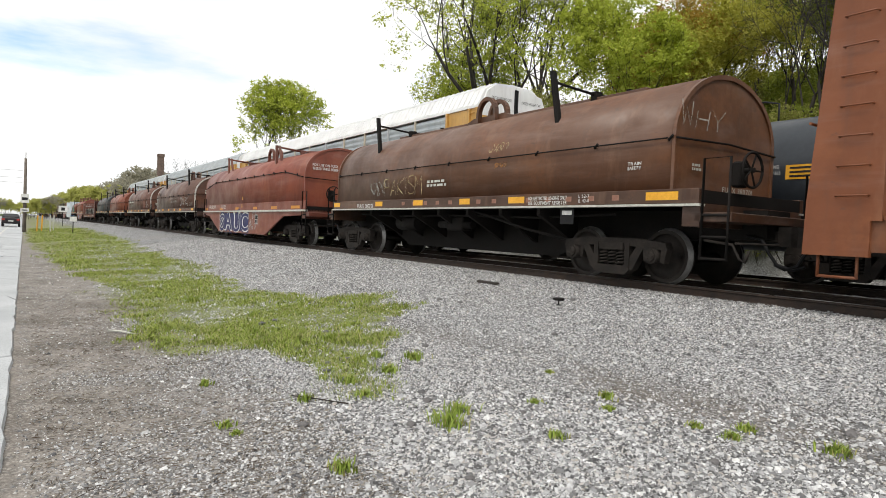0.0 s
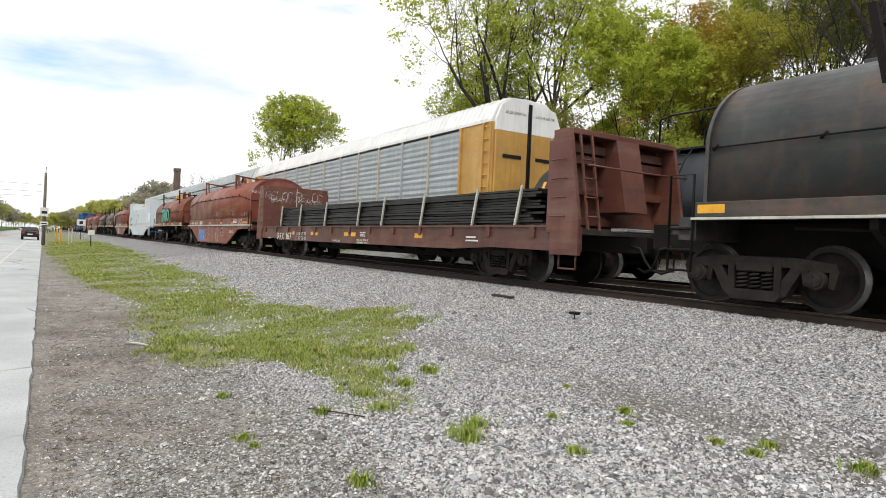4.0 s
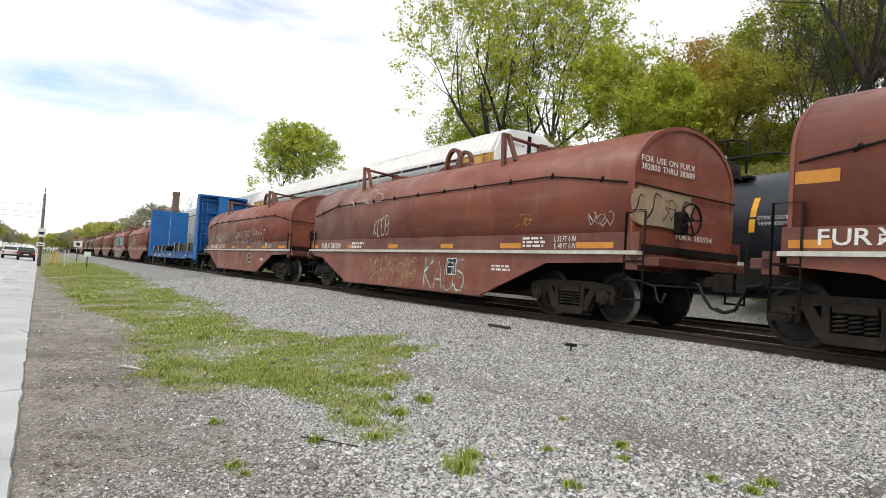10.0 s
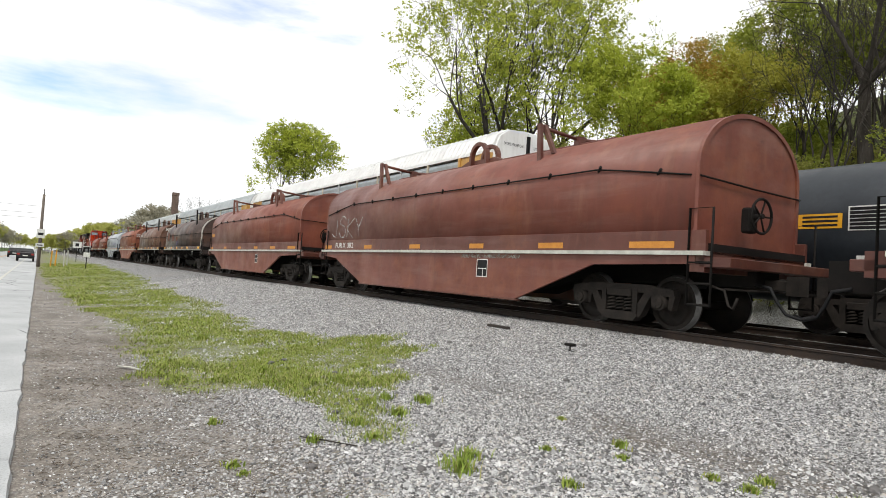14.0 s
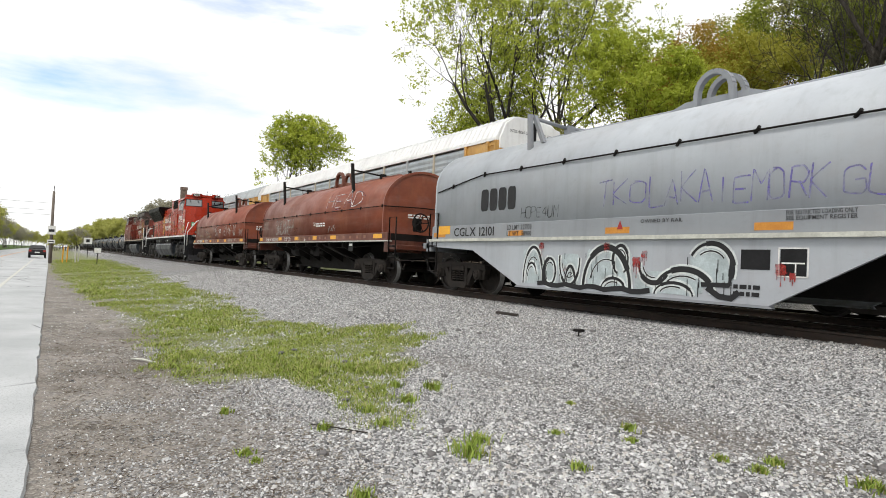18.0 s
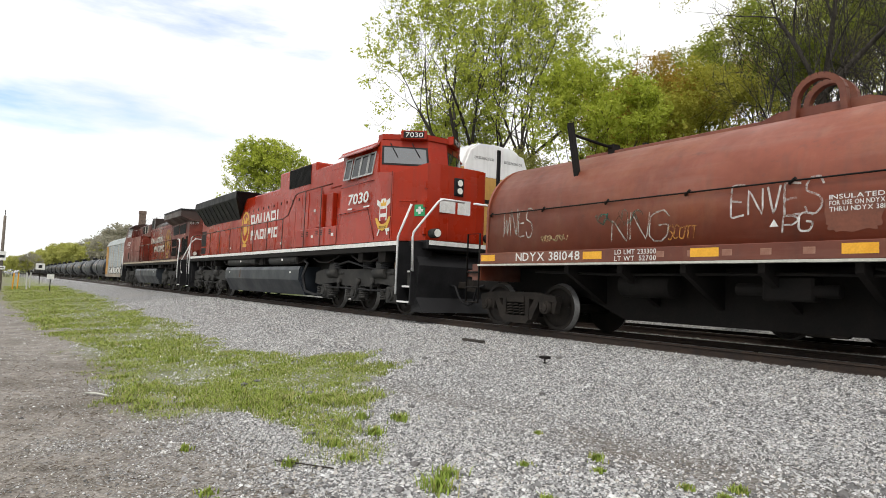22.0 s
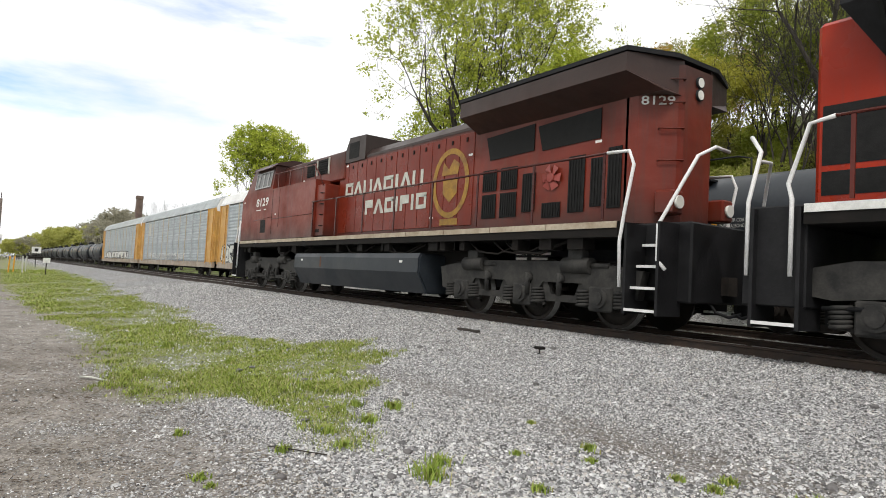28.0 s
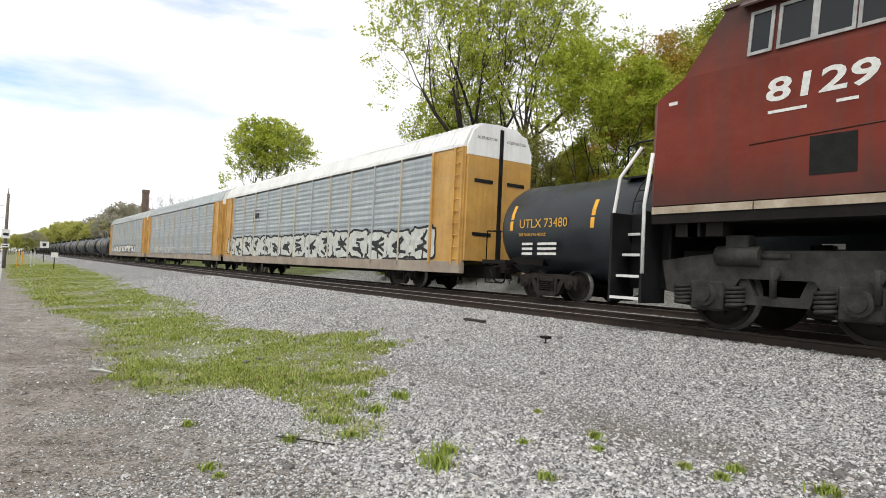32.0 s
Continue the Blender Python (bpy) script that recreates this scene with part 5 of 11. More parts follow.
    for s in (-1, 1):
        bm = box(bmesh.new(), 3.7, 7.16, min(s * 1.0, s * 1.44), max(s * 1.0, s * 1.44), 1.96, 2.56, 0.02)
        part("battery_box", bm, GLOSS, eng, "", RED)
    for a in (4.2, 4.6, 5.4, 5.75, 6.4):
        for z in (2.32, 2.38, 2.44):
            chip("louvre", eng, a, a + 0.18, -1.44, z, z + 0.025, FRAME)
    bm = box(bmesh.new(), 0.72, 4.2, -1.0, 1.0, 1.95, 5.02, 0.05)
    part("inverter_housing", bm, GLOSS, eng, "", RED)
    for s in (-1, 1):
        bm = box(bmesh.new(), 1.78, 3.75, min(s * 1.0, s * 1.02), max(s * 1.0, s * 1.02), 4.28, 4.98)
        gr = part("brake_grid", bm, GRILLE, eng, "black cooling grille")
        for i in range(24):
            x = 1.82 + i * 0.08
            bm = box(bmesh.new(), x, x + 0.03, min(s * 1.02, s * 1.045), max(s * 1.02, s * 1.045), 4.3, 4.96)
            part("slat", bm, GRILLE, gr)
    bm = box(bmesh.new(), -10.9, 0.75, -0.95, 0.95, 1.95, 4.46, 0.06)
    part("long_hood", bm, GLOSS, eng, "", RED)
    hood_doors(eng, [-8.9 + 0.62 * i for i in range(16)], 0.95, 2.05, 3.95, RED)
    hood_doors(eng, [0.72 + 0.6 * i for i in range(6)], 1.0, 2.05, 3.95, RED)
    # flared radiators
    for s in (-1, 1):
        bm = bmesh.new()
        prof = [(s * 0.95, 3.52), (s * 1.5, 4.4), (s * 1.5, 4.66), (s * 0.5, 4.72), (s * 0.5, 3.6)]
        prism(bm, prof, -10.4, -3.3, "x")
        for v in bm.verts:
            if v.co.z < 3.6 and v.co.x > -4:
                v.co.x -= 0.95
            if v.co.z < 3.6 and v.co.x < -10:
                v.co.x += 0.5
        r = part("radiator", bm, BLACK, eng, "flared black radiator wing")
        for i in range(9):
            x = -10.0 + i * 0.68
            quad_part("grille_bar", [(x, s * 1.02, 3.62), (x + 0.05, s * 1.02, 3.62), (x + 0.05, s * 1.46, 4.33), (x, s * 1.46, 4.33)], GRILLE, r, 0.02, (0, s, -0.6))
    bm = box(bmesh.new(), -10.5, -3.4, -1.45, 1.45, 4.66, 4.74, 0.02)
    part("radiator_top", bm, BLACK, eng)
    bm = bmesh.new()
    for x in (-9.2, -7.2, -5.2):
        rod(bm, (x, 0, 4.74), (x, 0, 4.84), 0.75, 20)
    part("cooling_fans", bm, BLACK, eng)
    bm = box(bmesh.new(), -0.9, 0.1, -0.35, 0.35, 4.46, 4.66, 0.03)
    part("exhaust", bm, BLACK, eng)
    # rear intakes
    for a, b, z0, z1 in ((-10.8, -9.95, 2.5, 3.3), (-10.8, -9.95, 2.1, 2.42)):
        chip("intake_grille", eng, a, b, -0.955, z0, z1, GRILLE)
    # the owner's name, plain blocks
    y = -0.972
    brand_blocks(eng, -2.66, 3.2, 0.42, "otptoitp", [0.5] + [0.55] * 4 + [0.25] + [0.55] * 2, 0.08, y, WHITE)
    brand_blocks(eng, -2.6, 2.52, 0.42, "ctoicio", [0.46, 0.54, 0.48, 0.2, 0.44, 0.2, 0.48], 0.08, y, WHITE)
    emblem(eng, -3.4, y, 3.12, 1.1, 1.45)
    # tanks and piping below the sill
    fuel_tank(eng, -4.3, 4.3)
    for a, b in ((-4.1, -0.4), (1.2, 3.9)):
        bm = rod(bmesh.new(), (a, -1.3, 1.55), (b, -1.3, 1.55), 0.17, 14)
        part("air_reservoir", bm, LOCO_TRUCK, eng, "long dark air tank")
        chip("tank_label", eng, (a + b) / 2, (a + b) / 2 + 0.15, -1.472, 1.52, 1.6, WHITE)
    rnd = random.Random(11)
    for i in range(16):
        x = rnd.uniform(-10.2, 10)
        part("junction_box", box(bmesh.new(), x, x + rnd.uniform(0.15, 0.4), -1.42, -1.1, 1.4, 1.66), FRAME, eng)
    for i in range(8):
        x = rnd.uniform(-10, 8)
        part("cable", pipe(bmesh.new(), [(x, -1.35, 1.6), (x + 0.5, -1.38, 1.45), (x + 1.2, -1.36, 1.42), (x + 1.9, -1.3, 1.62)], 0.025, 5), FRAME, eng)
    bm = pipe(bmesh.new(), [(4.35, -1.3, 1.5), (4.7, -1.35, 1.42), (4.5, -1.42, 1.0), (4.75, -1.42, 0.5), (5.4, -1.35, 0.38), (5.9, -1.3, 0.4)], 0.05, 7)
    part("traction_cable", bm, BLACK, eng)
    fm = loco_side_frame("bolted")
    w = loco_truck(eng, 8.04, (5.96, 8.04, 10.12), "bolted", fm) + loco_truck(eng, -7.92, (-10.0, -7.92, -5.85), "bolted", fm)
    # front: steps, pilot, anticlimber
    for s, x0, x1 in ((1, 10.86, 11.42), (-1, -11.4, -10.84)):
        for q in (-1, 1):
            steps(eng, x0, x1, -1.5 if q < 0 else 0.75, -0.9 if q < 0 else 1.5, 0.36, 1.9, 4, BLACK)
    bm = prism(bmesh.new(), [(11.42, 1.6), (11.62, 1.3), (11.5, 0.5), (11.85, 0.14), (11.3, 0.14), (11.3, 1.6)], -1.35, 1.35, "y")
    part("pilot_plow", bm, BLACK, eng, "black snow plow")
    bm = box(bmesh.new(), 10.76, 11.7, -1.2, 1.2, 1.72, 1.94, 0.02)
    part("front_deck", bm, BLACK, eng)
    bm = box(bmesh.new(), 11.7, 11.72, -1.15, 1.15, 1.82, 1.93)
    part("deck_edge", bm, WHITE, eng, "white front deck edge")
    bm = box(bmesh.new(), -11.6, -10.76, -1.4, 1.4, 0.6, 1.94, 0.02)
    part("rear_pilot", bm, BLACK, eng)
    for y in (-1.52, 1.52):
        white_rail(eng, [(10.8, y, 0.55), (10.8, y, 2.0), (10.85, y, 2.1), (11.2, y * 0.92, 2.85)])
        white_rail(eng, [(11.46, y * 0.97, 1.2), (11.5, y * 0.97, 1.15), (11.44, y * 0.97, 2.0), (11.48, y * 0.97, 2.12), (11.75, y * 0.62, 2.92), (11.78, y * 0.55, 2.98), (11.78, y * 0.1, 2.98)])
        white_rail(eng, [(-10.9, y, 1.0), (-10.9, y, 2.0), (-10.95, y, 2.2), (-10.7, y, 2.95), (-10.4, y, 3.0)])
        white_rail(eng, [(-11.5, y * 0.97, 1.0), (-11.5, y * 0.97, 2.0), (-11.4, y * 0.9, 2.7), (-11.7, y * 0.7, 3.0)])
        hand_rail(eng, [(-10.4, y, 3.0), (2.6, y, 3.05), (3.1, y, 3.15), (3.7, y, 3.8), (4.0, y, 3.86), (6.7, y, 3.88)], [(-10.2 + 1.6 * i, y, 3.02) for i in range(9)] + [(4.6, y, 3.86), (5.9, y, 3.87)], 1.96)
    # small decals of the doors
    for x, z in ((5.05, 2.25), (6.6, 2.25), (1.1, 2.2), (-5.4, 2.2), (4.4, 3.2), (6.8, 4.3), (0.0, 4.2), (-1.4, 4.2), (-3.0, 4.2), (10.15, 2.2)):
        y = -1.503 if x > 7.2 else (-1.442 if (z < 2.6 and x > 3.7) else -1.11)
        if x > 0.75 or z < 4:
            chip("notice_plate", eng, x, x + 0.16, y if x > 3.7 else -1.02, z, z + 0.09, WHITE)
    end_gear(eng, -12.2, 12.2)
    return eng, w


def quad_part(name, pts, mat, parent, push, nrm, label=""):
    """A flat plate of some thickness, pushed out along a direction."""
    nv = Vector(nrm).normalized() * push
    bm = bmesh.new()
    a = [bm.verts.new(p) for p in pts]
    b = [bm.verts.new(Vector(p) + nv) for p in pts]
    bm.faces.new(a)
    bm.faces.new(b)
    for i in range(4):
        bm.faces.new((a[i], a[(i + 1) % 4], b[(i + 1) % 4], b[i]))
    return part(name, bm, mat, parent, label)


def thing_plate(parent, at, size, rz):
    bm = box(bmesh.new(), -size / 2, size / 2, -0.006, 0, -size / 2, size / 2)
    p = part("first_aid_plate", bm, GREEN_MARK, parent, "green plate with a white cross")
    p.matrix_basis = pose(*at, 0, 0, rz)
    h = size * 0.32
    for a, b in ((h, h * 0.36), (h * 0.36, h)):
        bm = box(bmesh.new(), -a, a, -0.011, -0.006, -b, b)
        part("cross_bar", bm, WHITE, p)
    return p


def badge(eng, x, y, z):
    def poly(name, pts, mat, d):
        bm = bmesh.new()
        bm.faces.new([bm.verts.new((x + a, y - d, z + b)) for a, b in pts])
        return part(name, bm, mat, eng, "painted badge on the cab side")
    poly("badge_ground", [(-0.1, 0.5), (0.1, 0.5), (0.16, 0.42), (0.34, 0.5), (0.36, 0.36), (0.2, 0.28), (0.2, -0.1), (-0.2, -0.1), (-0.2, 0.28), (-0.36, 0.36), (-0.34, 0.5), (-0.16, 0.42)], WHITE, 0.001)
    poly("badge_crown", [(-0.13, 0.3), (0.13, 0.3), (0.17, 0.42), (0.06, 0.38), (0, 0.48), (-0.06, 0.38), (-0.17, 0.42)], GOLD, 0.004)
    poly("badge_field", [(-0.16, 0.22), (0.16, 0.22), (0.16, 0.1), (-0.16, 0.1)], RED_MARK, 0.004)
    poly("badge_field", [(-0.16, 0.0), (0.16, 0.0), (0.12, -0.1), (-0.12, -0.1)], RED_MARK, 0.004)
    poly("badge_scroll", [(-0.42, 0.0), (-0.3, -0.02), (-0.16, -0.16), (0, -0.2), (0.16, -0.16), (0.3, -0.02), (0.42, 0.0), (0.36, -0.14), (0.24, -0.3), (0, -0.38), (-0.24, -0.3), (-0.36, -0.14)], GOLD, 0.004)
    poly("badge_lance", [(-0.3, -0.48), (-0.24, -0.5), (-0.14, -0.32), (-0.2, -0.3)], WHITE, 0.002)
    poly("badge_lance", [(0.3, -0.48), (0.24, -0.5), (0.14, -0.32), (0.2, -0.3)], WHITE, 0.002)
    text("STRATHCONA'S", eng, x - 0.2, y - 0.007, z - 0.31, 0.075, INK, 0.4)


def loco_dark():
    """The older, soot-stained red engine; its cab looks towards -x."""
    eng = thing("locomotive", "weathered dark red diesel locomotive with soot-stained top", "locomotive", "locomotives of the passing train")
    zt = 1.86
    loco_base(eng, -9.85, 9.85, zt, DIRTY_STRIPE)
    R = DEEP_RED
    # nose and cab, full width
    side = [(-9.84, 1.86), (-9.8, 3.52), (-9.35, 3.78), (-8.72, 4.72), (-6.4, 4.72), (-6.4, 3.75), (-2.45, 3.75), (-2.45, 1.86)]
    bm = bmesh.new()
    A, B = [], []
    for (x, z) in side:
        y = 1.5 if z < 4.0 else 1.38
        A.append(bm.verts.new((x, -y, z)))
        B.append(bm.verts.new((x, y, z)))
    n = len(side)
    for i in range(n):
        bm.faces.new((A[i], A[(i + 1) % n], B[(i + 1) % n], B[i]))
    bm.faces.new(A)
    bm.faces.new(B[::-1])
    cab = part("cab", bm, SOOTY_DARK_FOOT, eng, "dark red wide-nose cab", R)
    bm = prism(bmesh.new(), [(-1.42, 4.68), (-1.38, 4.76), (-0.8, 4.92), (0.8, 4.92), (1.38, 4.76), (1.42, 4.68)], -8.8, -6.3, "x")
    part("cab_roof", bm, SOOTY_DARK_FOOT, cab, "soot-blackened cab roof", tuple(c * 0.5 for c in R))
    plan = [(-9.8, -1.48), (-10.0, -1.3), (-10.42, -0.75), (-10.42, 0.75), (-10.0, 1.3), (-9.8, 1.48)]
    bm = prism(bmesh.new(), plan, 1.86, 3.5, "z")
    part("nose", bm, SOOTY_DARK_FOOT, eng, "", R)
    lamp_pair(eng, -10.44, 0, 3.1, -1, 0.21)
    for y0, y1 in ((-1.2, -0.12), (0.12, 1.2)):
        win = quad_part("windscreen_frame", [(-9.3, y0, 3.86), (-9.3, y1, 3.86), (-8.84, y1, 4.55), (-8.84, y0, 4.55)], BLACK, eng, 0.012, (-1, 0, 0.67))
        quad_part("pane", [(-9.27, y0 + 0.05, 3.91), (-9.27, y1 - 0.05, 3.91), (-8.87, y1 - 0.05, 4.5), (-8.87, y0 + 0.05, 4.5)], GLASS, win, 0.016, (-1, 0, 0.67), "windscreen glass")
    for s in (-1, 1):
        y = s * 1.503
        for a, b in ((-8.36, -8.02), (-7.96, -7.48), (-7.48, -7.0), (-6.98, -6.6)):
            frame_window(eng, a, b, y, 3.86, 4.5, 0.09)
        bm = prism(bmesh.new(), [(s * 1.36, 4.66), (s * 1.36, 4.74), (s * 1.54, 4.6), (s * 1.54, 4.57)], -8.5, -6.4, "x")
        part("sunshade", bm, SOOTY_DARK_FOOT, cab, "", tuple(c * 0.8 for c in R))
    text("8129", eng, -8.1, -1.506, 3.17, 0.32, WHITE, 1.36, 0.03, 0.08, name="running_number", label="white running number")
    bm = bmesh.new()
    for x0, x1 in ((-8.05, -7.55), (-7.2, -6.95)):
        plate(bm, x0, x1, 3.0, 3.04, -1.506)
    part("stencil", bm, WHITE, eng)
    chip("cab_grille", eng, -7.5, -6.95, -1.503, 2.12, 2.62, GRILLE)
    for a, b in (((-8.3, 2.62), (-6.3, 2.7)), ((-6.3, 2.05), (-6.3, 3.7)), ((-6.3, 2.62), (-2.5, 2.62)), ((-5.6, 2.3), (-5.6, 3.7))):
        bm = rod(bmesh.new(), (a[0], -1.5, a[1]), (b[0], -1.5, b[1]), 0.012, 5)
        part("panel_seam", bm, SOOTY_DARK_FOOT, eng, "", tuple(c * 0.35 for c in R))
    # upper body behind the cab with its vents and roof rail
    bm = box(bmesh.new(), -6.42, -1.4, -1.02, 1.02, 3.7, 4.62, 0.04)
    part("upper_body", bm, SOOTY_DARK_FOOT, eng, "", R)
    for s in (-1, 1):
        for a, b in ((-4.3, -3.5), (-3.35, -2.55)):
            bm = box(bmesh.new(), a, b, min(s * 1.02, s * 1.04), max(s * 1.02, s * 1.04), 4.02, 4.52)
            v = part("vent", bm, GRILLE, eng)
            for i in range(6):
                bm = box(bmesh.new(), a, b, min(s * 1.04, s * 1.06), max(s * 1.04, s * 1.06), 4.05 + i * 0.08, 4.08 + i * 0.08)
                part("vent_slat", bm, GRILLE, v)
            bm = box(bmesh.new(), b, b + 0.06, min(s * 1.02, s * 1.06), max(s * 1.02, s * 1.06), 4.0, 4.54)
            part("vent_frame", bm, OLD_WHITE, v)
        hand_rail(eng, [(-6.2, s * 1.46, 4.3), (-2.7, s * 1.46, 4.25), (-2.3, s * 1.46, 3.9), (-1.9, s * 1.46, 3.5)], [(-5.9 + i * 1.1, s * 1.46, 4.28) for i in range(4)], 3.74)
        bm = box(bmesh.new(), -2.45, -1.82, min(s * 0.9, s * 1.44), max(s * 0.9, s * 1.44), 1.88, 3.55, 0.02)
        part("side_locker", bm, SOOTY_DARK_FOOT, eng, "", R)
        for z in (2.2, 2.55, 2.9, 3.25):
            bm = pipe(bmesh.new(), [(-2.0, s * 1.44, z), (-2.0, s * 1.52, z), (-1.86, s * 1.52, z), (-1.86, s * 1.44, z)], 0.014, 5)
            part("grab_iron", bm, FRAME, eng)
    chip("locker_hinge", eng, -2.4, -2.1, -1.445, 2.0, 2.1, FRAME)
    # dark box
    bm = prism(bmesh.new(), [(-1.4, 4.2), (-0.1, 4.2), (-0.1, 4.94), (-1.15, 4.98), (-1.4, 4.6)], -1.0, 1.0, "y")
    part("blower_housing", bm, SOOTY_DARK_FOOT, eng, "soot-black raised housing", (0.04, 0.02, 0.018))
    chip("blower_grille", eng, -1.15, -0.5, -1.003, 4.3, 4.8, GRILLE)
    # long hood
    bm = prism(bmesh.new(), [(-0.95, 1.86), (-0.95, 4.3), (-0.75, 4.5), (0.75, 4.5), (0.95, 4.3), (0.95, 1.86)], -1.82, 9.55, "x")
    part("long_hood", bm, SOOTY_DARK_FOOT, eng, "", R)
    bm = prism(bmesh.new(), [(-0.96, 4.24), (-0.96, 4.31), (-0.76, 4.52), (0.76, 4.52), (0.96, 4.31), (0.96, 4.24)], -0.1, 5.3, "x")
    part("sooty_roof", bm, SOOTY_DARK_FOOT, eng, "soot-blackened hood roof", (0.05, 0.025, 0.022))
    hood_doors(eng, [-1.75 + 0.58 * i for i in range(13)], 0.95, 2.0, 4.18, R)
    bm = bmesh.new()
    rod(bm, (4.3, 0, 4.5), (4.3, 0, 4.85), 0.42, 16, 0.5)
    part("exhaust_stack", bm, BLACK, eng)
    # rear radiator cab
    bm = prism(bmesh.new(), [(9.5, -0.95), (9.75, -0.95), (10.22, -0.5), (10.28, -0.4), (10.28, 0.4), (10.22, 0.5), (9.75, 0.95), (9.5, 0.95)], 1.86, 4.62, "z")
    part("hood_end", bm, SOOTY_DARK_FOOT, eng, "", R)
    for s in (-1, 1):
        bm = prism(bmesh.new(), [(s * 0.95, 4.08), (s * 1.5, 4.36), (s * 1.5, 4.68), (s * 0.4, 4.74), (s * 0.4, 4.08)], 5.3, 9.9, "x")
        for v in bm.verts:
            if v.co.x > 9 and abs(v.co.y) < 1.4:
                v.co.x += 0.35
        r = part("radiator", bm, SOOTY_DARK_FOOT, eng, "overhanging sooty radiator wing", (0.07, 0.032, 0.028))
        for a, b in ((5.7, 7.2), (7.35, 8.95)):
            quad_part("radiator_screen", [(a + 0.1, s * 0.957, 3.42), (b, s * 0.957, 3.46), (b, s * 0.957, 4.02), (a - 0.05, s * 0.957, 3.94)], GRILLE, eng, 0.014, (0, s, 0), "black radiator screen")
    bm = prism(bmesh.new(), [(5.28, -1.52), (9.92, -1.52), (10.28, -0.6), (10.28, 0.6), (9.92, 1.52), (5.28, 1.52)], 4.7, 4.78, "z")
    part("radiator_top", bm, BLACK, eng)
    # screens of the engine room
    for s in (-1, 1):
        for a, b, z0, z1 in ((5.58, 6.05, 2.72, 3.2), (5.58, 6.05, 2.12, 2.65), (6.2, 6.72, 2.72, 3.2), (6.2, 6.72, 2.12, 2.65), (6.9, 7.28, 2.2, 3.0), (7.5, 8.0, 2.05, 2.35), (8.2, 8.6, 2.12, 3.2), (8.75, 9.05, 2.2, 3.1), (9.15, 9.45, 2.15, 3.25)):
            y = s * 0.955
            bm = box(bmesh.new(), a, b, min(y, y + s * 0.02), max(y, y + s * 0.02), z0, z1)
            g = part("screen", bm, GRILLE, eng, "black louvred screen")
            for i in range(int((b - a) / 0.07)):
                x = a + 0.02 + i * 0.07
                bm = box(bmesh.new(), x, x + 0.025, min(y + s * 0.02, y + s * 0.035), max(y + s * 0.02, y + s * 0.035), z0 + 0.02, z1 - 0.02)
                part("screen_bar", bm, GRILLE, g)
        bm = bmesh.new()
        for i in range(6):
            a = i * math.pi / 3
            prism_fan(bm, 7.75, s * 0.99, 2.84, a, 0.25)
        rod(bm, (7.75, s * 0.95, 2.84), (7.75, s * 1.03, 2.84), 0.09, 12)
        part("fan", bm, SOOTY_DARK_FOOT, eng, "small red ventilation fan", (0.3, 0.06, 0.05))
    # lettering and device
    y = -0.975
    brand_blocks(eng, -1.3, 3.12, 0.42, "otptoitp", [0.5] + [0.52] * 4 + [0.24] + [0.52] * 2, 0.08, y, OLD_WHITE)
    brand_blocks(eng, 0.05, 2.5, 0.42, "ctoicio", [0.46, 0.53, 0.47, 0.2, 0.44, 0.2, 0.48], 0.08, y, OLD_WHITE)
    emblem(eng, 4.32, y, 3.05, 1.5, 1.7, FADED_GOLD)
    # rear end face
    lamp_pair(eng, 10.29, 0, 4.28, 1, 0.22)
    for z in (2.4, 2.95, 3.5, 3.95, 4.35):
        bm = pipe(bmesh.new(), [(10.0, -0.71, z), (10.05, -0.77, z), (10.34, -0.47, z), (10.27, -0.42, z)], 0.016, 5)
        part("grab_iron", bm, SOOTY_DARK_FOOT, eng, "", tuple(c * 0.8 for c in R))
    text("8129", eng, 9.785, -0.935, 3.92, 0.16, WHITE, 0.56, 0.02, 0, 43.8, name="running_number", label="white running number")
    for yy in (-0.75, 0.75):
        bm = box(bmesh.new(), 10.1, 10.45, yy - 0.16, yy + 0.16, 2.0, 2.4, 0.03)
        d = part("ditch_light", bm, SOOTY_DARK_FOOT, eng, "", R)
        bm = rod(bmesh.new(), (10.45, yy, 2.2), (10.5, yy, 2.2), 0.11, 16)
        part("lens", bm, LENS, d, "round glass lens")
    # frame details
    fuel_tank(eng, -3.9, 3.9)
    rnd = random.Random(5)
    for i in range(16):
        x = rnd.uniform(-9.5, 9)
        part("junction_box", box(bmesh.new(), x, x + rnd.uniform(0.15, 0.4), -1.42, -1.1, 1.38, 1.6), FRAME, eng)
    for i in range(9):
        x = rnd.uniform(-9.5, 7.5)
        part("cable", pipe(bmesh.new(), [(x, -1.3, 1.55), (x + 0.4, -1.38, 1.35), (x + 1.0, -1.36, 1.3), (x + 1.7, -1.3, 1.55)], 0.022, 5), FRAME, eng)
    fm = loco_side_frame("cast")
    w = loco_truck(eng, 7.33, (5.33, 7.33, 9.33), "cast", fm) + loco_truck(eng, -6.98, (-9.03, -6.98, -4.95), "cast", fm)
    for x0, x1 in ((10.05, 10.62), (-10.62, -10.05)):
        for q in (-1, 1):
            steps(eng, x0, x1, -1.5 if q < 0 else 0.75, -0.9 if q < 0 else 1.5, 0.38, 1.8, 4, BLACK)
    for xa, xb in ((9.85, 10.9), (-10.9, -9.85)):
        bm = box(bmesh.new(), xa, xb, -1.0, 1.0, 0.55, 1.84, 0.03)
        part("pilot", bm, BLACK, eng)
    for yv in (-1.52, 1.52):
        white_rail(eng, [(9.95, yv, 0.75), (9.92, yv, 1.5), (10.0, yv, 2.0), (10.15, yv, 2.75), (10.05, yv, 2.98), (9.6, yv, 3.0)])
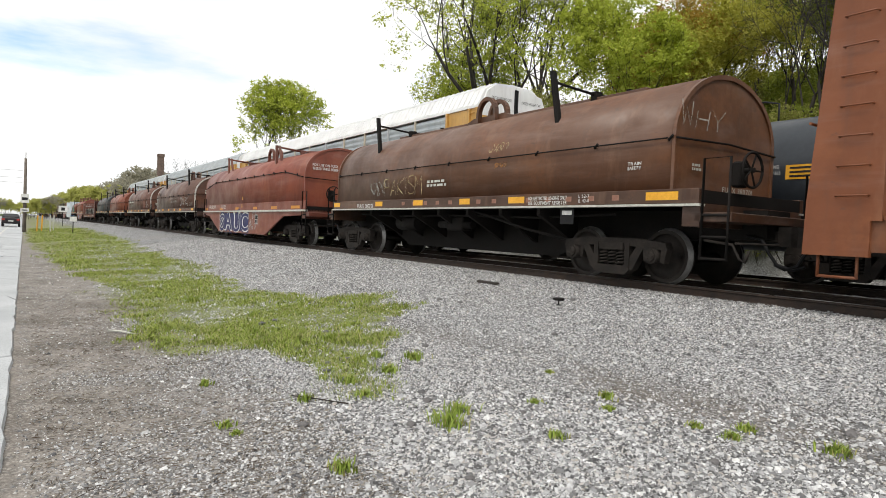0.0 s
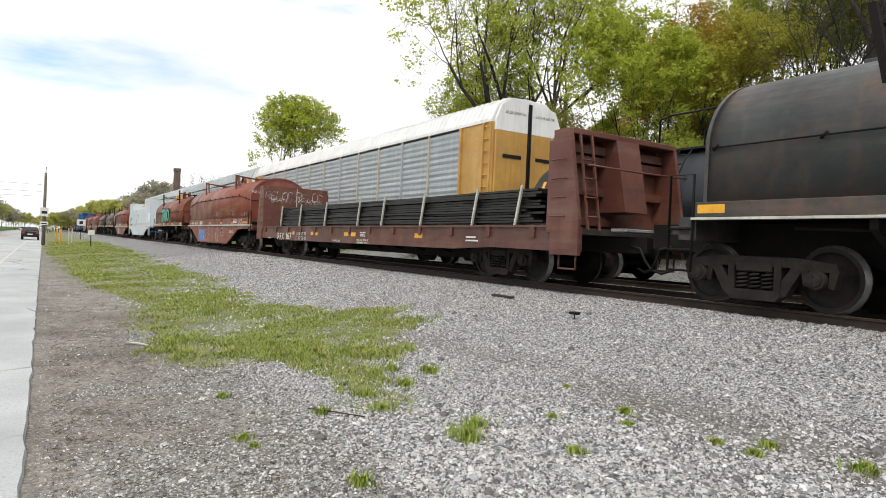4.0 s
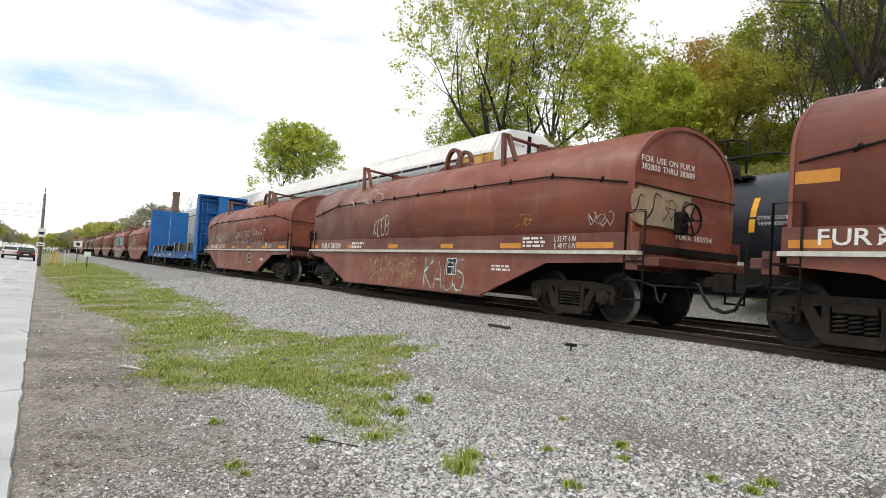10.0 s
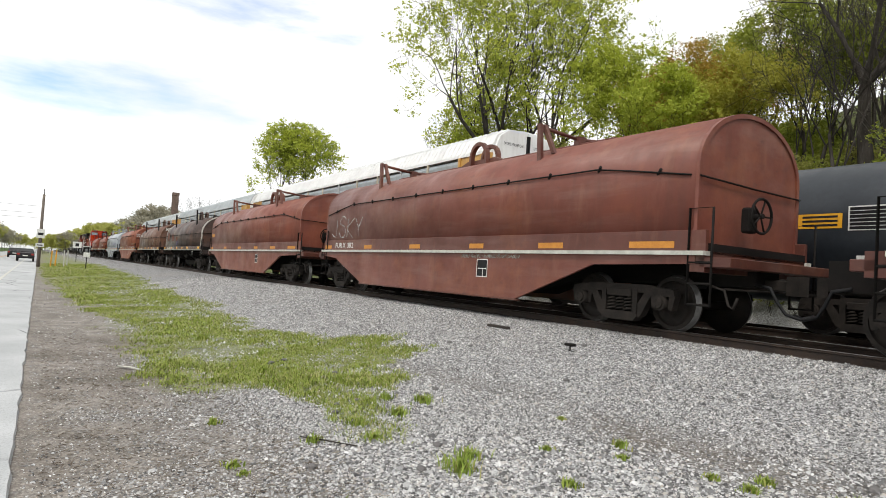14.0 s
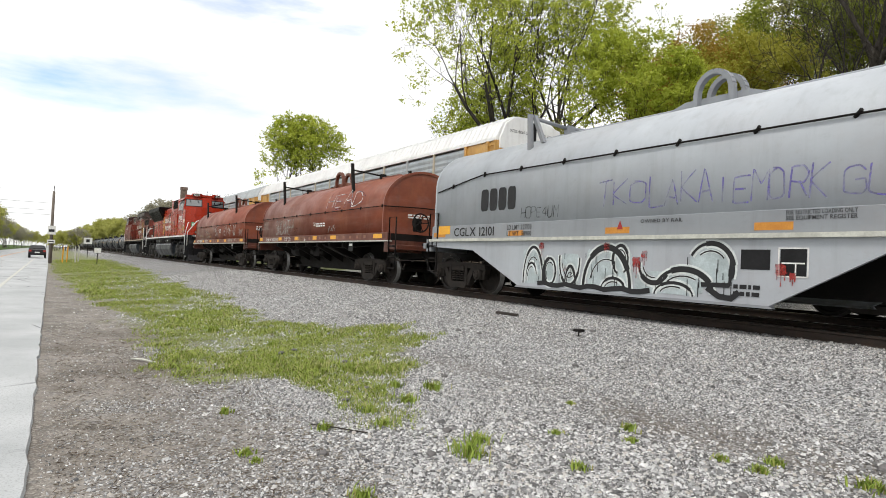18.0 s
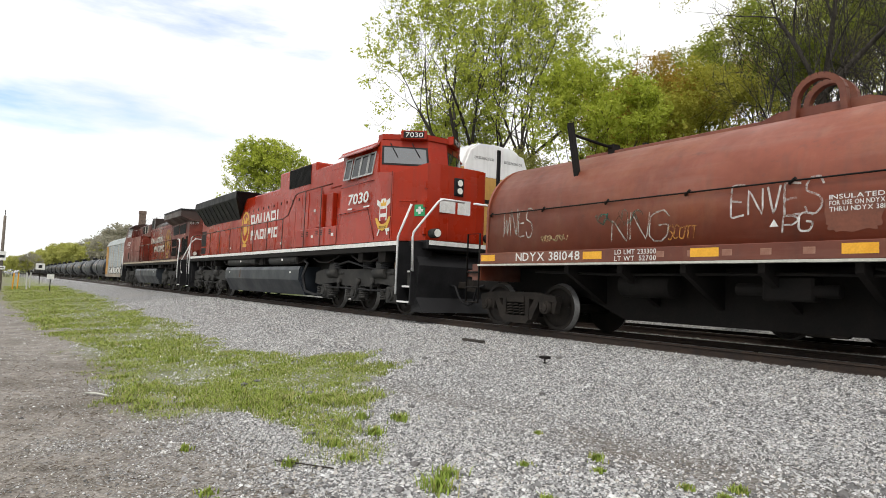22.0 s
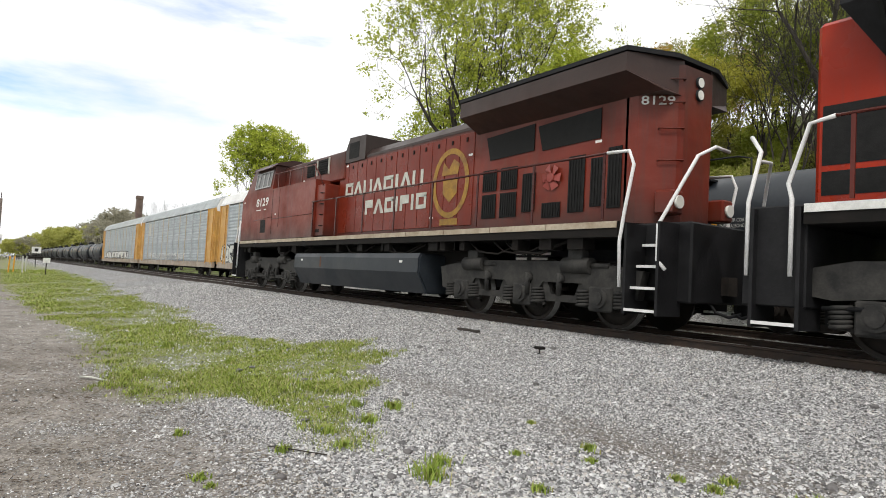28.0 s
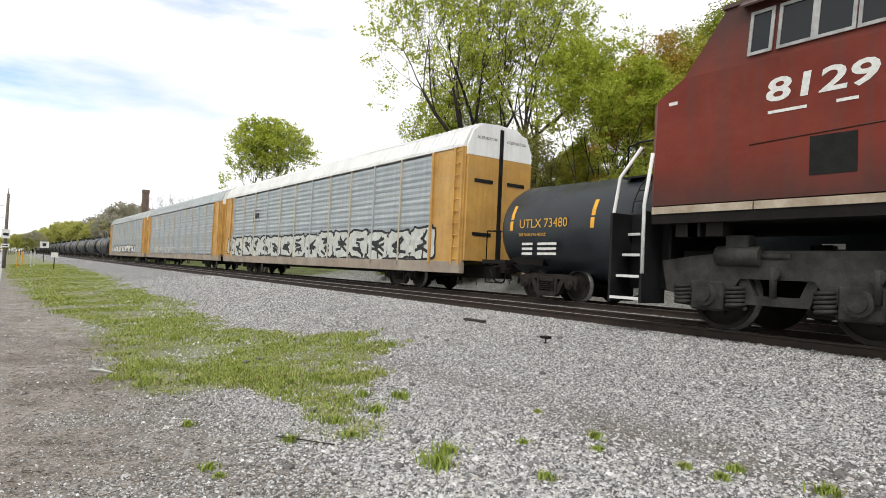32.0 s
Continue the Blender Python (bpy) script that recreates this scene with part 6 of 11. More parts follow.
        white_rail(eng, [(10.75, yv * 0.95, 1.05), (10.62, yv * 0.97, 1.2), (10.62, yv * 0.97, 1.75), (11.0, yv * 0.7, 2.85), (11.15, yv * 0.55, 3.0), (11.15, yv * 0.3, 2.98)])
        white_rail(eng, [(-9.98, yv, 0.8), (-9.98, yv, 1.9), (-9.85, yv, 2.7)])
        white_rail(eng, [(-10.66, yv * 0.95, 0.9), (-10.66, yv * 0.95, 1.7), (-10.6, yv * 0.9, 2.4), (-10.3, yv * 0.8, 2.9)])
        hand_rail(eng, [(-2.6, yv, 3.0), (9.6, yv, 3.0)], [(-2.5 + 1.72 * i, yv, 3.0) for i in range(8)], 1.88, 0.022, (0.06, 0.016, 0.014))
    for x, z in ((-9.6, 3.4), (3.6, 2.2), (5.1, 3.6), (8.9, 3.35), (-4.6, 3.9), (-6.0, 2.75), (-1.2, 4.05)):
        chip("notice_plate", eng, x, x + 0.15, -1.503 if x < -2.5 and z < 3.7 else -1.045, z, z + 0.05, WHITE)
    end_gear(eng, -11.1, 11.1)
    return eng, w


def prism_fan(bm, x, y, z, a, r):
    ca, sa = math.cos(a), math.sin(a)
    vs = [(0.06, -0.05), (r, -0.1), (r, 0.08), (0.06, 0.05)]
    bm.faces.new([bm.verts.new((x + u * ca - v * sa, y + (0.02 if v > 0 else -0.02), z + u * sa + v * ca)) for u, v in vs])


# ---------------------------------------------------------------- bulkhead flats
def bulkhead(car, s, top, color, mat=PAINT):
    """An end wall, s = +1 at the +x end: smooth inside, ribbed outside."""
    xi, xb, xt = 9.42, 10.3, 9.98
    def P(x, z):
        return (s * x, z)
    bm = bmesh.new()
    prism(bm, [(-1.53, 1.05), (1.53, 1.05), (1.53, top - 0.2), (1.3, top), (-1.3, top), (-1.53, top - 0.2)], min(s * xi, s * (xi + 0.12)), max(s * xi, s * (xi + 0.12)), "x")
    w = part("bulkhead", bm, mat, car, "", color)
    for ya, yb, zf in ((-1.53, -1.45, 0.62), (-0.3, 0.34, 1.5), (1.45, 1.53, 0.62)):
        bm = prism(bmesh.new(), [P(xi + 0.12, zf), P(xb, zf), P(xb - 0.02, max(1.3, zf + 0.1)), P(xt, top), P(xi + 0.12, top)], ya, yb, "y")
        part("bulkhead_post", bm, mat, w, "", color)
    bm = box(bmesh.new(), min(s * (xi + 0.12), s * (xt + 0.02)), max(s * (xi + 0.12), s * (xt + 0.02)), -1.45, 1.45, top - 0.1, top + 0.01, 0.01)
    part("bulkhead_cap", bm, mat, w, "", color)
    bm = box(bmesh.new(), min(s * (xb + 0.02), s * (xb + 0.4)), max(s * (xb + 0.02), s * (xb + 0.4)), -0.7, 1.45, 1.1, 1.16, 0.01)
    part("end_platform", bm, GREY_VALVE, w, "grey grated end platform")
    bm = pipe(bmesh.new(), [(s * (xb + 0.05), -1.4, 2.3), (s * (xb + 0.08), 0, 2.28), (s * (xb + 0.08), 1.4, 2.3)], 0.02, 6)
    part("end_handrail", bm, mat, w, "", color)
    for z in (1.3, 1.9, 2.5, 3.1, 3.7, top - 0.3):
        if z < top:
            bm = box(bmesh.new(), min(s * (xi + 0.12), s * (xi + 0.3)), max(s * (xi + 0.12), s * (xi + 0.3)), -1.44, 1.44, z - 0.08, z + 0.08)
            part("bulkhead_rib", bm, mat, w, "", tuple(c * 0.9 for c in color))
    bm = bmesh.new()
    k = (xb - xt) / (top - 1.3)
    for yy in (-1.32, -1.02):
        prism(bm, [P(xb + 0.0, 1.1), P(xb + 0.04, 1.1), P(xt + 0.05, top - 0.1), P(xt + 0.01, top - 0.1)], yy, yy + 0.04, "y")
    lad = part("ladder", bm, mat, w, "", color)
    for i in range(int((top - 1.3) / 0.36)):
        z = 1.35 + 0.36 * i
        bm = rod(bmesh.new(), (s * (xb + 0.03 - k * (z - 1.3)), -1.32, z), (s * (xb + 0.03 - k * (z - 1.3)), -1.0, z), 0.014, 6)
        part("rung", bm, mat, lad, "", color)
        bm = pipe(bmesh.new(), [(s * (xi + 0.15), -1.52, z), (s * (xi + 0.15), -1.59, z), (s * (xi + 0.5), -1.59, z), (s * (xi + 0.5), -1.52, z)], 0.012, 5)
        part("grab_iron", bm, mat, w, "", color)
    bm = box(bmesh.new(), min(s * (xi - 0.004), s * xi), max(s * (xi - 0.004), s * xi), -0.02, 0.01, 1.1, top - 0.02)
    part("seam_line", bm, OLD_WHITE, w, "pale joint down the end wall")
    return w


def flatcar(color, top, label, sill=(0.62, 1.06), mat=PAINT):
    car = thing("bulkhead_flatcar", label, "rail car", "cars of the passing train")
    for s in (-1, 1):
        bm = prism(bmesh.new(), [(-10.3, sill[0] + 0.05), (-10.3, sill[1]), (10.3, sill[1]), (10.3, sill[0] + 0.05), (7.6, sill[0] + 0.08), (6.0, sill[0]), (-6.0, sill[0]), (-7.6, sill[0] + 0.08)], min(s * 1.42, s * 1.48), max(s * 1.42, s * 1.48), "y")
        part("side_sill", bm, mat, car, "", tuple(c * 0.7 for c in color))
        bm = box(bmesh.new(), -9.4, 9.4, min(s * 1.4, s * 1.52), max(s * 1.4, s * 1.52), sill[1], sill[1] + 0.05)
        part("top_flange", bm, mat, car, "", tuple(c * 0.8 for c in color))
        bm = box(bmesh.new(), -0.06, 0.06, -0.03, 0.03, 0.0, 0.24, 0.01)
        me = mesh_of("stake_pocket", bm, mat)
        for i in range(13):
            shared("stake_pocket", me, car, pose(-9.0 + 1.5 * i, s * 1.5, sill[1] - 0.2), "", tuple(c * 0.8 for c in color))
    bm = box(bmesh.new(), -10.25, 10.25, -1.42, 1.42, sill[1] - 0.12, sill[1])
    part("deck", bm, TIE, car, "dark wooden deck")
    bm = prism(bmesh.new(), [(-10.9, 1.0), (-10.9, 0.72), (-6.4, 0.7), (-5.4, 0.4), (5.4, 0.4), (6.4, 0.7), (10.9, 0.72), (10.9, 1.0)], -0.35, 0.35, "y")
    part("centre_sill", bm, FRAME, car)
    me = mesh_of("crossbearer", prism(bmesh.new(), [(-1.4, 0.95), (-1.4, 0.8), (-0.3, 0.5), (0.3, 0.5), (1.4, 0.8), (1.4, 0.95)], -0.05, 0.05, "x"), FRAME)
    for i in range(9):
        shared("crossbearer", me, car, pose(-5.6 + 1.4 * i, 0, 0))
    part("air_tank", rod(bmesh.new(), (-2.0, -0.8, 0.62), (-1.0, -0.8, 0.62), 0.17, 12), FRAME, car)
    for s in (-1, 1):
        bulkhead(car, s, top, color, mat)
        bm = bmesh.new()
        for yy in (-1.42, 1.42):
            for q in (9.7, 10.15):
                rod(bm, (s * q, yy, sill[0] + 0.05), (s * q, yy, 0.35), 0.02, 6)
            rod(bm, (s * 9.7, yy, 0.36), (s * 10.15, yy, 0.36), 0.02, 6)
        part("sill_step", bm, mat, car, "", color)
    for x0, w in ((-10.2, 0.35), (-5.5, 0.22), (-3.5, 0.25), (-3.05, 0.25), (-0.45, 0.35), (0.1, 0.35), (4.2, 0.4), (9.5, 0.5)):
        chip("reflector", car, x0, x0 + w, -1.482, 0.86, 0.98, YELLOW)
    bm = bmesh.new()
    for x0, w, z in ((6.6, 0.5, 0.82), (6.6, 0.4, 0.9)):
        plate(bm, x0, x0 + w, z, z + 0.035, -1.485)
    part("stencil", bm, WHITE, car)
    end_gear(car, -11.15, 11.15)
    truck(car, 7.4)
    truck(car, -7.3)
    return car


def bar_load(z0, groups, label, seed, straps):
    """Bundles of long steel bars lying on a flatcar."""
    load = thing("steel_load", label, "steel load")
    rnd = random.Random(seed)
    for (a, b, layers, h) in groups:
        for k in range(layers):
            # each plate lies a little askew, the upper ones shorter
            x0, x1 = a + 2.2 * (k / layers) ** 2 + rnd.uniform(-0.4, 0.4), b + rnd.uniform(-0.5, 0.3)
            y0, y1 = -1.27 + rnd.uniform(0, 0.09), 1.27 - rnd.uniform(0, 0.09)
            bm = bmesh.new()
            rows = []
            for q in range(7):
                t = q / 6
                dz = z0 + k * h + rnd.uniform(-0.012, 0.012)
                rows.append([bm.verts.new((x0 + (x1 - x0) * t, y, dz + z)) for y, z in ((y0, 0), (y1, 0), (y1, h * 0.78), (y0, h * 0.78))])
            for u, v in zip(rows, rows[1:]):
                for c in range(4):
                    bm.faces.new((u[c], u[(c + 1) % 4], v[(c + 1) % 4], v[c]))
            bm.faces.new(rows[0])
            bm.faces.new(rows[-1][::-1])
            part("steel_plate", bm, STEEL_LOAD, load)
        for x in straps:
            if a < x < b:
                zt = z0 + layers * h
                bm = prism(bmesh.new(), [(x - 0.03, z0 - 0.06), (x + 0.03, z0 - 0.06), (x + 0.24, zt + 0.06), (x + 0.18, zt + 0.06)], -1.36, -1.32, "y")
                part("stake", bm, OLD_WHITE, load, "leaning pale wooden stake")
                bm = prism(bmesh.new(), [(x + 0.02, z0), (x + 0.06, z0), (x + 0.06, zt), (x + 0.02, zt)], -1.28, 1.28, "y")
                part("dunnage", bm, TIE, load)
    return load


# ---------------------------------------------------------------- the grey covered gondola
def grey_car():
    car = thing("covered_gondola", "pale grey steel gondola with raised ends and orange reflectors", "rail car", "cars of the passing train")
    G = (0.57, 0.635, 0.675)
    xa, xb = -8.05, 6.75
    prof = [(xa, 1.0), (xa, 3.79), (-5.67, 3.79), (-5.67, 2.98), (4.3, 2.98), (4.3, 3.79), (xb, 3.79), (xb, 1.0), (5.9, 0.98), (3.9, 0.36), (-4.9, 0.36), (-6.4, 0.95)]
    for s in (-1, 1):
        bm = prism(bmesh.new(), prof, min(s * 1.44, s * 1.5), max(s * 1.44, s * 1.5), "y")
        part("side_wall", bm, GREY_PAINT, car, "", G)
        bm = box(bmesh.new(), xa, xb, min(s * 1.5, s * 1.53), max(s * 1.5, s * 1.53), 1.5, 1.56)
        part("side_rail", bm, GREY_PAINT, car, "", tuple(c * 0.8 for c in G))
        for a, b, z in ((xa, -5.67, 2.75), (4.3, xb, 2.75)):
            bm = box(bmesh.new(), a, b, min(s * 1.5, s * 1.508), max(s * 1.5, s * 1.508), z, z + 0.02)
            part("weld_seam", bm, GREY_PAINT, car, "", tuple(c * 0.85 for c in G))
    for x in (xa, xb):
        bm = box(bmesh.new(), x - 0.04, x + 0.04, -1.46, 1.46, 1.0, 3.8)
        part("end_wall", bm, GREY_PAINT, car, "", tuple(min(1, c * 1.08) for c in G))
    for a, b in ((xa, -5.67), (4.3, xb)):
        bm = box(bmesh.new(), a, b, -1.46, 1.46, 3.74, 3.8)
        part("end_roof", bm, GREY_PAINT, car, "", tuple(min(1, c * 1.1) for c in G))
    for x in (-5.67, 4.3):
        bm = box(bmesh.new(), x - 0.03, x + 0.03, -1.46, 1.46, 1.3, 3.79)
        part("inner_wall", bm, GREY_PAINT, car, "", tuple(min(1, c * 1.1) for c in G))
    bm = box(bmesh.new(), -5.6, 4.2, -1.44, 1.44, 2.5, 2.56)
    part("trough_cover", bm, GREY_PAINT, car, "", G)
    bm = box(bmesh.new(), xa - 0.1, xb + 0.1, -1.4, 1.4, 0.98, 1.1)
    part("floor", bm, FRAME, car)
    bm = box(bmesh.new(), -9.2, 8.0, -0.35, 0.35, 0.75, 1.0)
    part("centre_sill", bm, FRAME, car)
    for x, s in ((xb, 1), (xa, -1)):
        bm = box(bmesh.new(), min(x, x + s * 1.1), max(x, x + s * 1.1), -1.45, 1.45, 1.2, 1.36, 0.01)
        part("end_platform", bm, GREY_PAINT, car, "", G)
        for yy in (-1.42, 1.42):
            for q in (0.12, 0.72):
                post = part("corner_post", rod(bmesh.new(), (x + s * q, yy, 0.4), (x + s * q, yy, 2.5), 0.045, 8), GREY_PAINT, car, "grey round corner post", G)
                part("post_plate", box(bmesh.new(), min(x + s * q, x + s * (q - 0.1)), max(x + s * q, x + s * (q - 0.1)), yy - 0.015, yy + 0.015, 1.3, 2.45), GREY_PAINT, post, "", G)
            for z in (0.45, 0.8, 1.15):
                part("step", rod(bmesh.new(), (x + s * 0.12, yy, z), (x + s * 0.72, yy, z), 0.03, 6), GREY_PAINT, car, "", G)
        for q in (-0.5, 0.5):
            part("platform_beam", box(bmesh.new(), min(x + s * 0.2, x + s * 1.1), max(x + s * 0.2, x + s * 1.1), q - 0.1, q + 0.1, 0.85, 1.2, 0.01), GREY_PAINT, car, "", G)
        part("pulling_lever", pipe(bmesh.new(), [(x + s * 0.8, -1.4, 0.62), (x + s * 1.1, -1.35, 0.8), (x + s * 1.15, -0.9, 0.78), (x + s * 1.2, 0.1, 0.76)], 0.025, 6), SKY_SPRAY, car, "blue uncoupling lever")
    for x0 in (-7.9, -4.85, -2.13, 0.6, 3.3, 5.5):
        chip("reflector", car, x0, x0 + (0.95 if x0 in (-7.9, 5.5) else 0.4), -1.503, 1.2, 1.3, YELLOW)
    text("MBKX168931", car, -7.6, -1.506, 1.3, 0.22, INK, 2.0, name="running_number", label="black car number")
    text("FLAMMABLE LINING", car, -1.21, -1.506, 2.36, 0.11, RED_MARK, 1.35)
    text("NO HOT WORK", car, -1.21, -1.506, 2.15, 0.11, RED_MARK, 0.95)
    for x, word in ((-5.4, "60-42-34 INCH"), (-3.85, "60-42-34 INCH"), (-2.46, "42-34 INCH"), (-1.44, "42-34 INCH"), (1.0, "60-42-34 INCH"), (3.6, "60-42-34 INCH")):
        text(word, car, x, -1.506, 1.43, 0.055, INK, 0.42 if len(word) > 10 else 0.38)
    text("LD LMT 220000", car, -3.48, -1.506, 1.3, 0.085, INK, 0.87)
    text("LT WT  66000", car, -3.48, -1.506, 1.14, 0.085, INK, 0.87)
    text("PLATE", car, -4.19, -1.506, 1.35, 0.05, INK, 0.16)
    text("C", car, -4.15, -1.506, 1.19, 0.11, INK, 0.09)
    for q in ((-5.67, -1), (-5.67, 1), (4.3, -1), (4.3, 1)):
        part("lifting_lug", box(bmesh.new(), q[0] - 0.2, q[0] + 0.2, q[1] * 1.4 - 0.08, q[1] * 1.4 + 0.08, 3.8, 3.84, 0.01), GREY_PAINT, car, "", G)
        part("lug_plate", box(bmesh.new(), q[0] - 0.02, q[0] + 0.14, q[1] * 1.4 - 0.02, q[1] * 1.4 + 0.02, 3.84, 3.98), GREY_PAINT, car, "", G)
    chip_x = box(bmesh.new(), -5.64, -5.634, -0.5, 0.2, 3.5, 3.6)
    part("reflector", chip_x, YELLOW, car)
    text("MBKX", car, xb + 0.046, 0.7, 3.1, 0.16, INK, 0.5, rz=90)
    text("168933", car, xb + 0.046, 0.7, 2.85, 0.16, INK, 0.56, rz=90)
    bm = bmesh.new()
    for a, b, c, e in ((-4.22, -4.0, 1.42, 1.435), (-4.22, -4.0, 1.15, 1.165), (-4.22, -4.205, 1.165, 1.42), (-4.015, -4.0, 1.165, 1.42)):
        plate(bm, a, b, min(c, e), max(c, e), -1.504)
    part("stencil", bm, INK, car)
    scribble(car, -7.4, -5.9, 1.75, 2.3, -1.506, INK, 3, 0.035)
    scribble(car, -2.2, -1.6, 1.6, 1.9, -1.506, INK, 8, 0.03)
    end_gear(car, -9.5, 8.3)
    truck(car, -6.63)
    truck(car, 5.33)
    return car


def ribbon(bm, pts, w, y):
    """A brush stroke of width w through points (x, z)."""
    P = [Vector((a, b)) for a, b in pts]
    L, R = [], []
    for i, p in enumerate(P):
        d = P[min(i + 1, len(P) - 1)] - P[max(i - 1, 0)]
        d = d.normalized() if d.length > 1e-6 else Vector((1, 0))
        n = Vector((-d.y, d.x)) * w * 0.5
        L.append(bm.verts.new((p.x + n.x, y, p.y + n.y)))
        R.append(bm.verts.new((p.x - n.x, y, p.y - n.y)))
    for i in range(len(P) - 1):
        bm.faces.new((L[i], L[i + 1], R[i + 1], R[i]))


def scribble(car, x0, x1, z0, z1, y, mat, seed, w=0.03, label="sprayed graffiti tag"):
    """An unreadable hand-style tag: looping strokes."""
    rnd = random.Random(seed)
    bm = bmesh.new()
    n = max(2, int((x1 - x0) / ((z1 - z0) * 0.62)))
    k = 0
    for i in range(n):
        cx = x0 + (x1 - x0) * (i + 0.5) / n
        hw, hh = (x1 - x0) / n * 0.62, (z1 - z0) * 0.5
        cz = (z0 + z1) / 2 + rnd.uniform(-0.12, 0.12) * hh
        pts = []
        a0, span = rnd.uniform(0, 6.28), rnd.uniform(4.0, 9.0) * rnd.choice((-1, 1))
        fx, fz = rnd.uniform(0.5, 1.0), rnd.uniform(0.6, 1.0)
        q = rnd.choice((1, 2, 2))
        m = 22
        for j in range(m):
            t = j / (m - 1)
            a = a0 + span * t
            pts.append((cx + hw * fx * math.cos(a) * (1 - 0.2 * t) + 0.2 * hw * math.sin(q * a * 1.7), cz + hh * fz * math.sin(a * (1 + 0.25 * q)) * (1 - 0.15 * t)))
        ribbon(bm, pts, w * rnd.uniform(0.75, 1.2), y - 0.0004 * (k % 5))
        k += 1
        if rnd.random() < 0.5:
            ribbon(bm, [(cx + hw * rnd.uniform(-1, 0), cz + hh * rnd.uniform(-1, 1)), (cx + hw * rnd.uniform(0, 1), cz + hh * rnd.uniform(-1, 1))], w, y - 0.0004 * (k % 5))
            k += 1
    return part("graffiti", bm, mat, car, label)


def blob(car, x0, x1, z0, z1, y, mat, seed, rag=0.12, label="sprayed graffiti ground", n=40):
    """A ragged painted patch behind letters."""
    rnd = random.Random(seed)
    bm = bmesh.new()
    cx, cz, hx, hz = (x0 + x1) / 2, (z0 + z1) / 2, (x1 - x0) / 2, (z1 - z0) / 2
    vs = []
    for i in range(n):
        a = 2 * math.pi * i / n
        c, s = math.cos(a), math.sin(a)
        e = 0.45
        r = 1 - rag * rnd.random()
        vs.append(bm.verts.new((cx + hx * r * (abs(c) ** e) * (1 if c > 0 else -1), y, cz + hz * r * (abs(s) ** e) * (1 if s > 0 else -1))))
    bm.faces.new(vs)
    return part("graffiti", bm, mat, car, label)


def throw_up(car, x0, x1, z0, z1, y, fill, line, seed, n):
    """Fat overlapping bubble shapes with an outline, as on the auto racks."""
    rnd = random.Random(seed)
    for i in range(n):
        a = x0 + (x1 - x0) * i / n
        b = x0 + (x1 - x0) * (i + 1.12) / n
        lo, hi = z0 + rnd.uniform(0, 0.12), z1 - rnd.uniform(0, 0.15)
        s2 = rnd.randrange(999)
        blob(car, a - 0.1, b + 0.1, lo - 0.1, hi + 0.1, y - 0.001 - 0.0012 * i / n, line, s2, 0.2, "black graffiti outline", 26)
        blob(car, a, b, lo, hi, y - 0.0026 - 0.0012 * i / n, fill, s2, 0.2, "pale graffiti letter", 26)
        cx = (a + b) / 2
        bm = bmesh.new()
        for k in range(6):
            zz = lo + (hi - lo) * rnd.uniform(0.25, 0.75)
            ribbon(bm, [(cx + rnd.uniform(-0.3, 0.0) * (b - a), zz), (cx + rnd.uniform(-0.1, 0.1) * (b - a), zz + rnd.uniform(-0.2, 0.2)), (cx + rnd.uniform(0.0, 0.3) * (b - a), zz + rnd.uniform(-0.4, 0.4))], 0.12, y - 0.0042 - 0.0004 * k)
        part("graffiti", bm, line, car, "black graffiti strokes")


# ---------------------------------------------------------------- the standing train on the far track
def galvanised():
    k = Mat("galvanised_panel", 0.5, 0.25)
    f = k.noise(0.8, 6, 0.6)
    c = k.mix(f, (0.33, 0.37, 0.4), (0.47, 0.51, 0.53))
    band = k.noise(1.0, 4, 0.6, k.at(0.25, 0.25, 8.0), 0.42, 0.6)
    c = k.mix(k.math("MULTIPLY", band, 0.55), c, (0.22, 0.25, 0.28))
    st = k.noise(1.0, 5, 0.65, k.at(5, 5, 0.3), 0.5, 0.8)
    c = k.mix(k.math("MULTIPLY", st, 0.5), c, (0.2, 0.19, 0.18))
    c = k.mix(k.math("MULTIPLY", k.noise(5, 5, 0.7, None, 0.62, 0.72), 0.4), c, (0.22, 0.13, 0.08))
    k.color(c)
    return k.m


GALV = galvanised()
RACK_YELLOW = (0.58, 0.33, 0.08)
ROOF_WHITE = (0.86, 0.87, 0.87)


def rib_panel_mesh(length, z0, z1):
    """A pressed side panel with horizontal corrugations."""
    bm = bmesh.new()
    n = 34
    prof = []
    for i in range(n + 1):
        z = z0 + (z1 - z0) * i / n
        prof.append((-0.022 if i % 2 else 0.0, z))
    prof += [(0.03, z1), (0.03, z0)]
    prism(bm, prof, 0, length, "x")
    return mesh_of("side_panel", bm, GALV)


PANEL_N = 11
PANEL_L = (27.3 - 3.8) / PANEL_N
PANEL_ME = rib_panel_mesh(PANEL_L - 0.1, 1.05, 4.78)


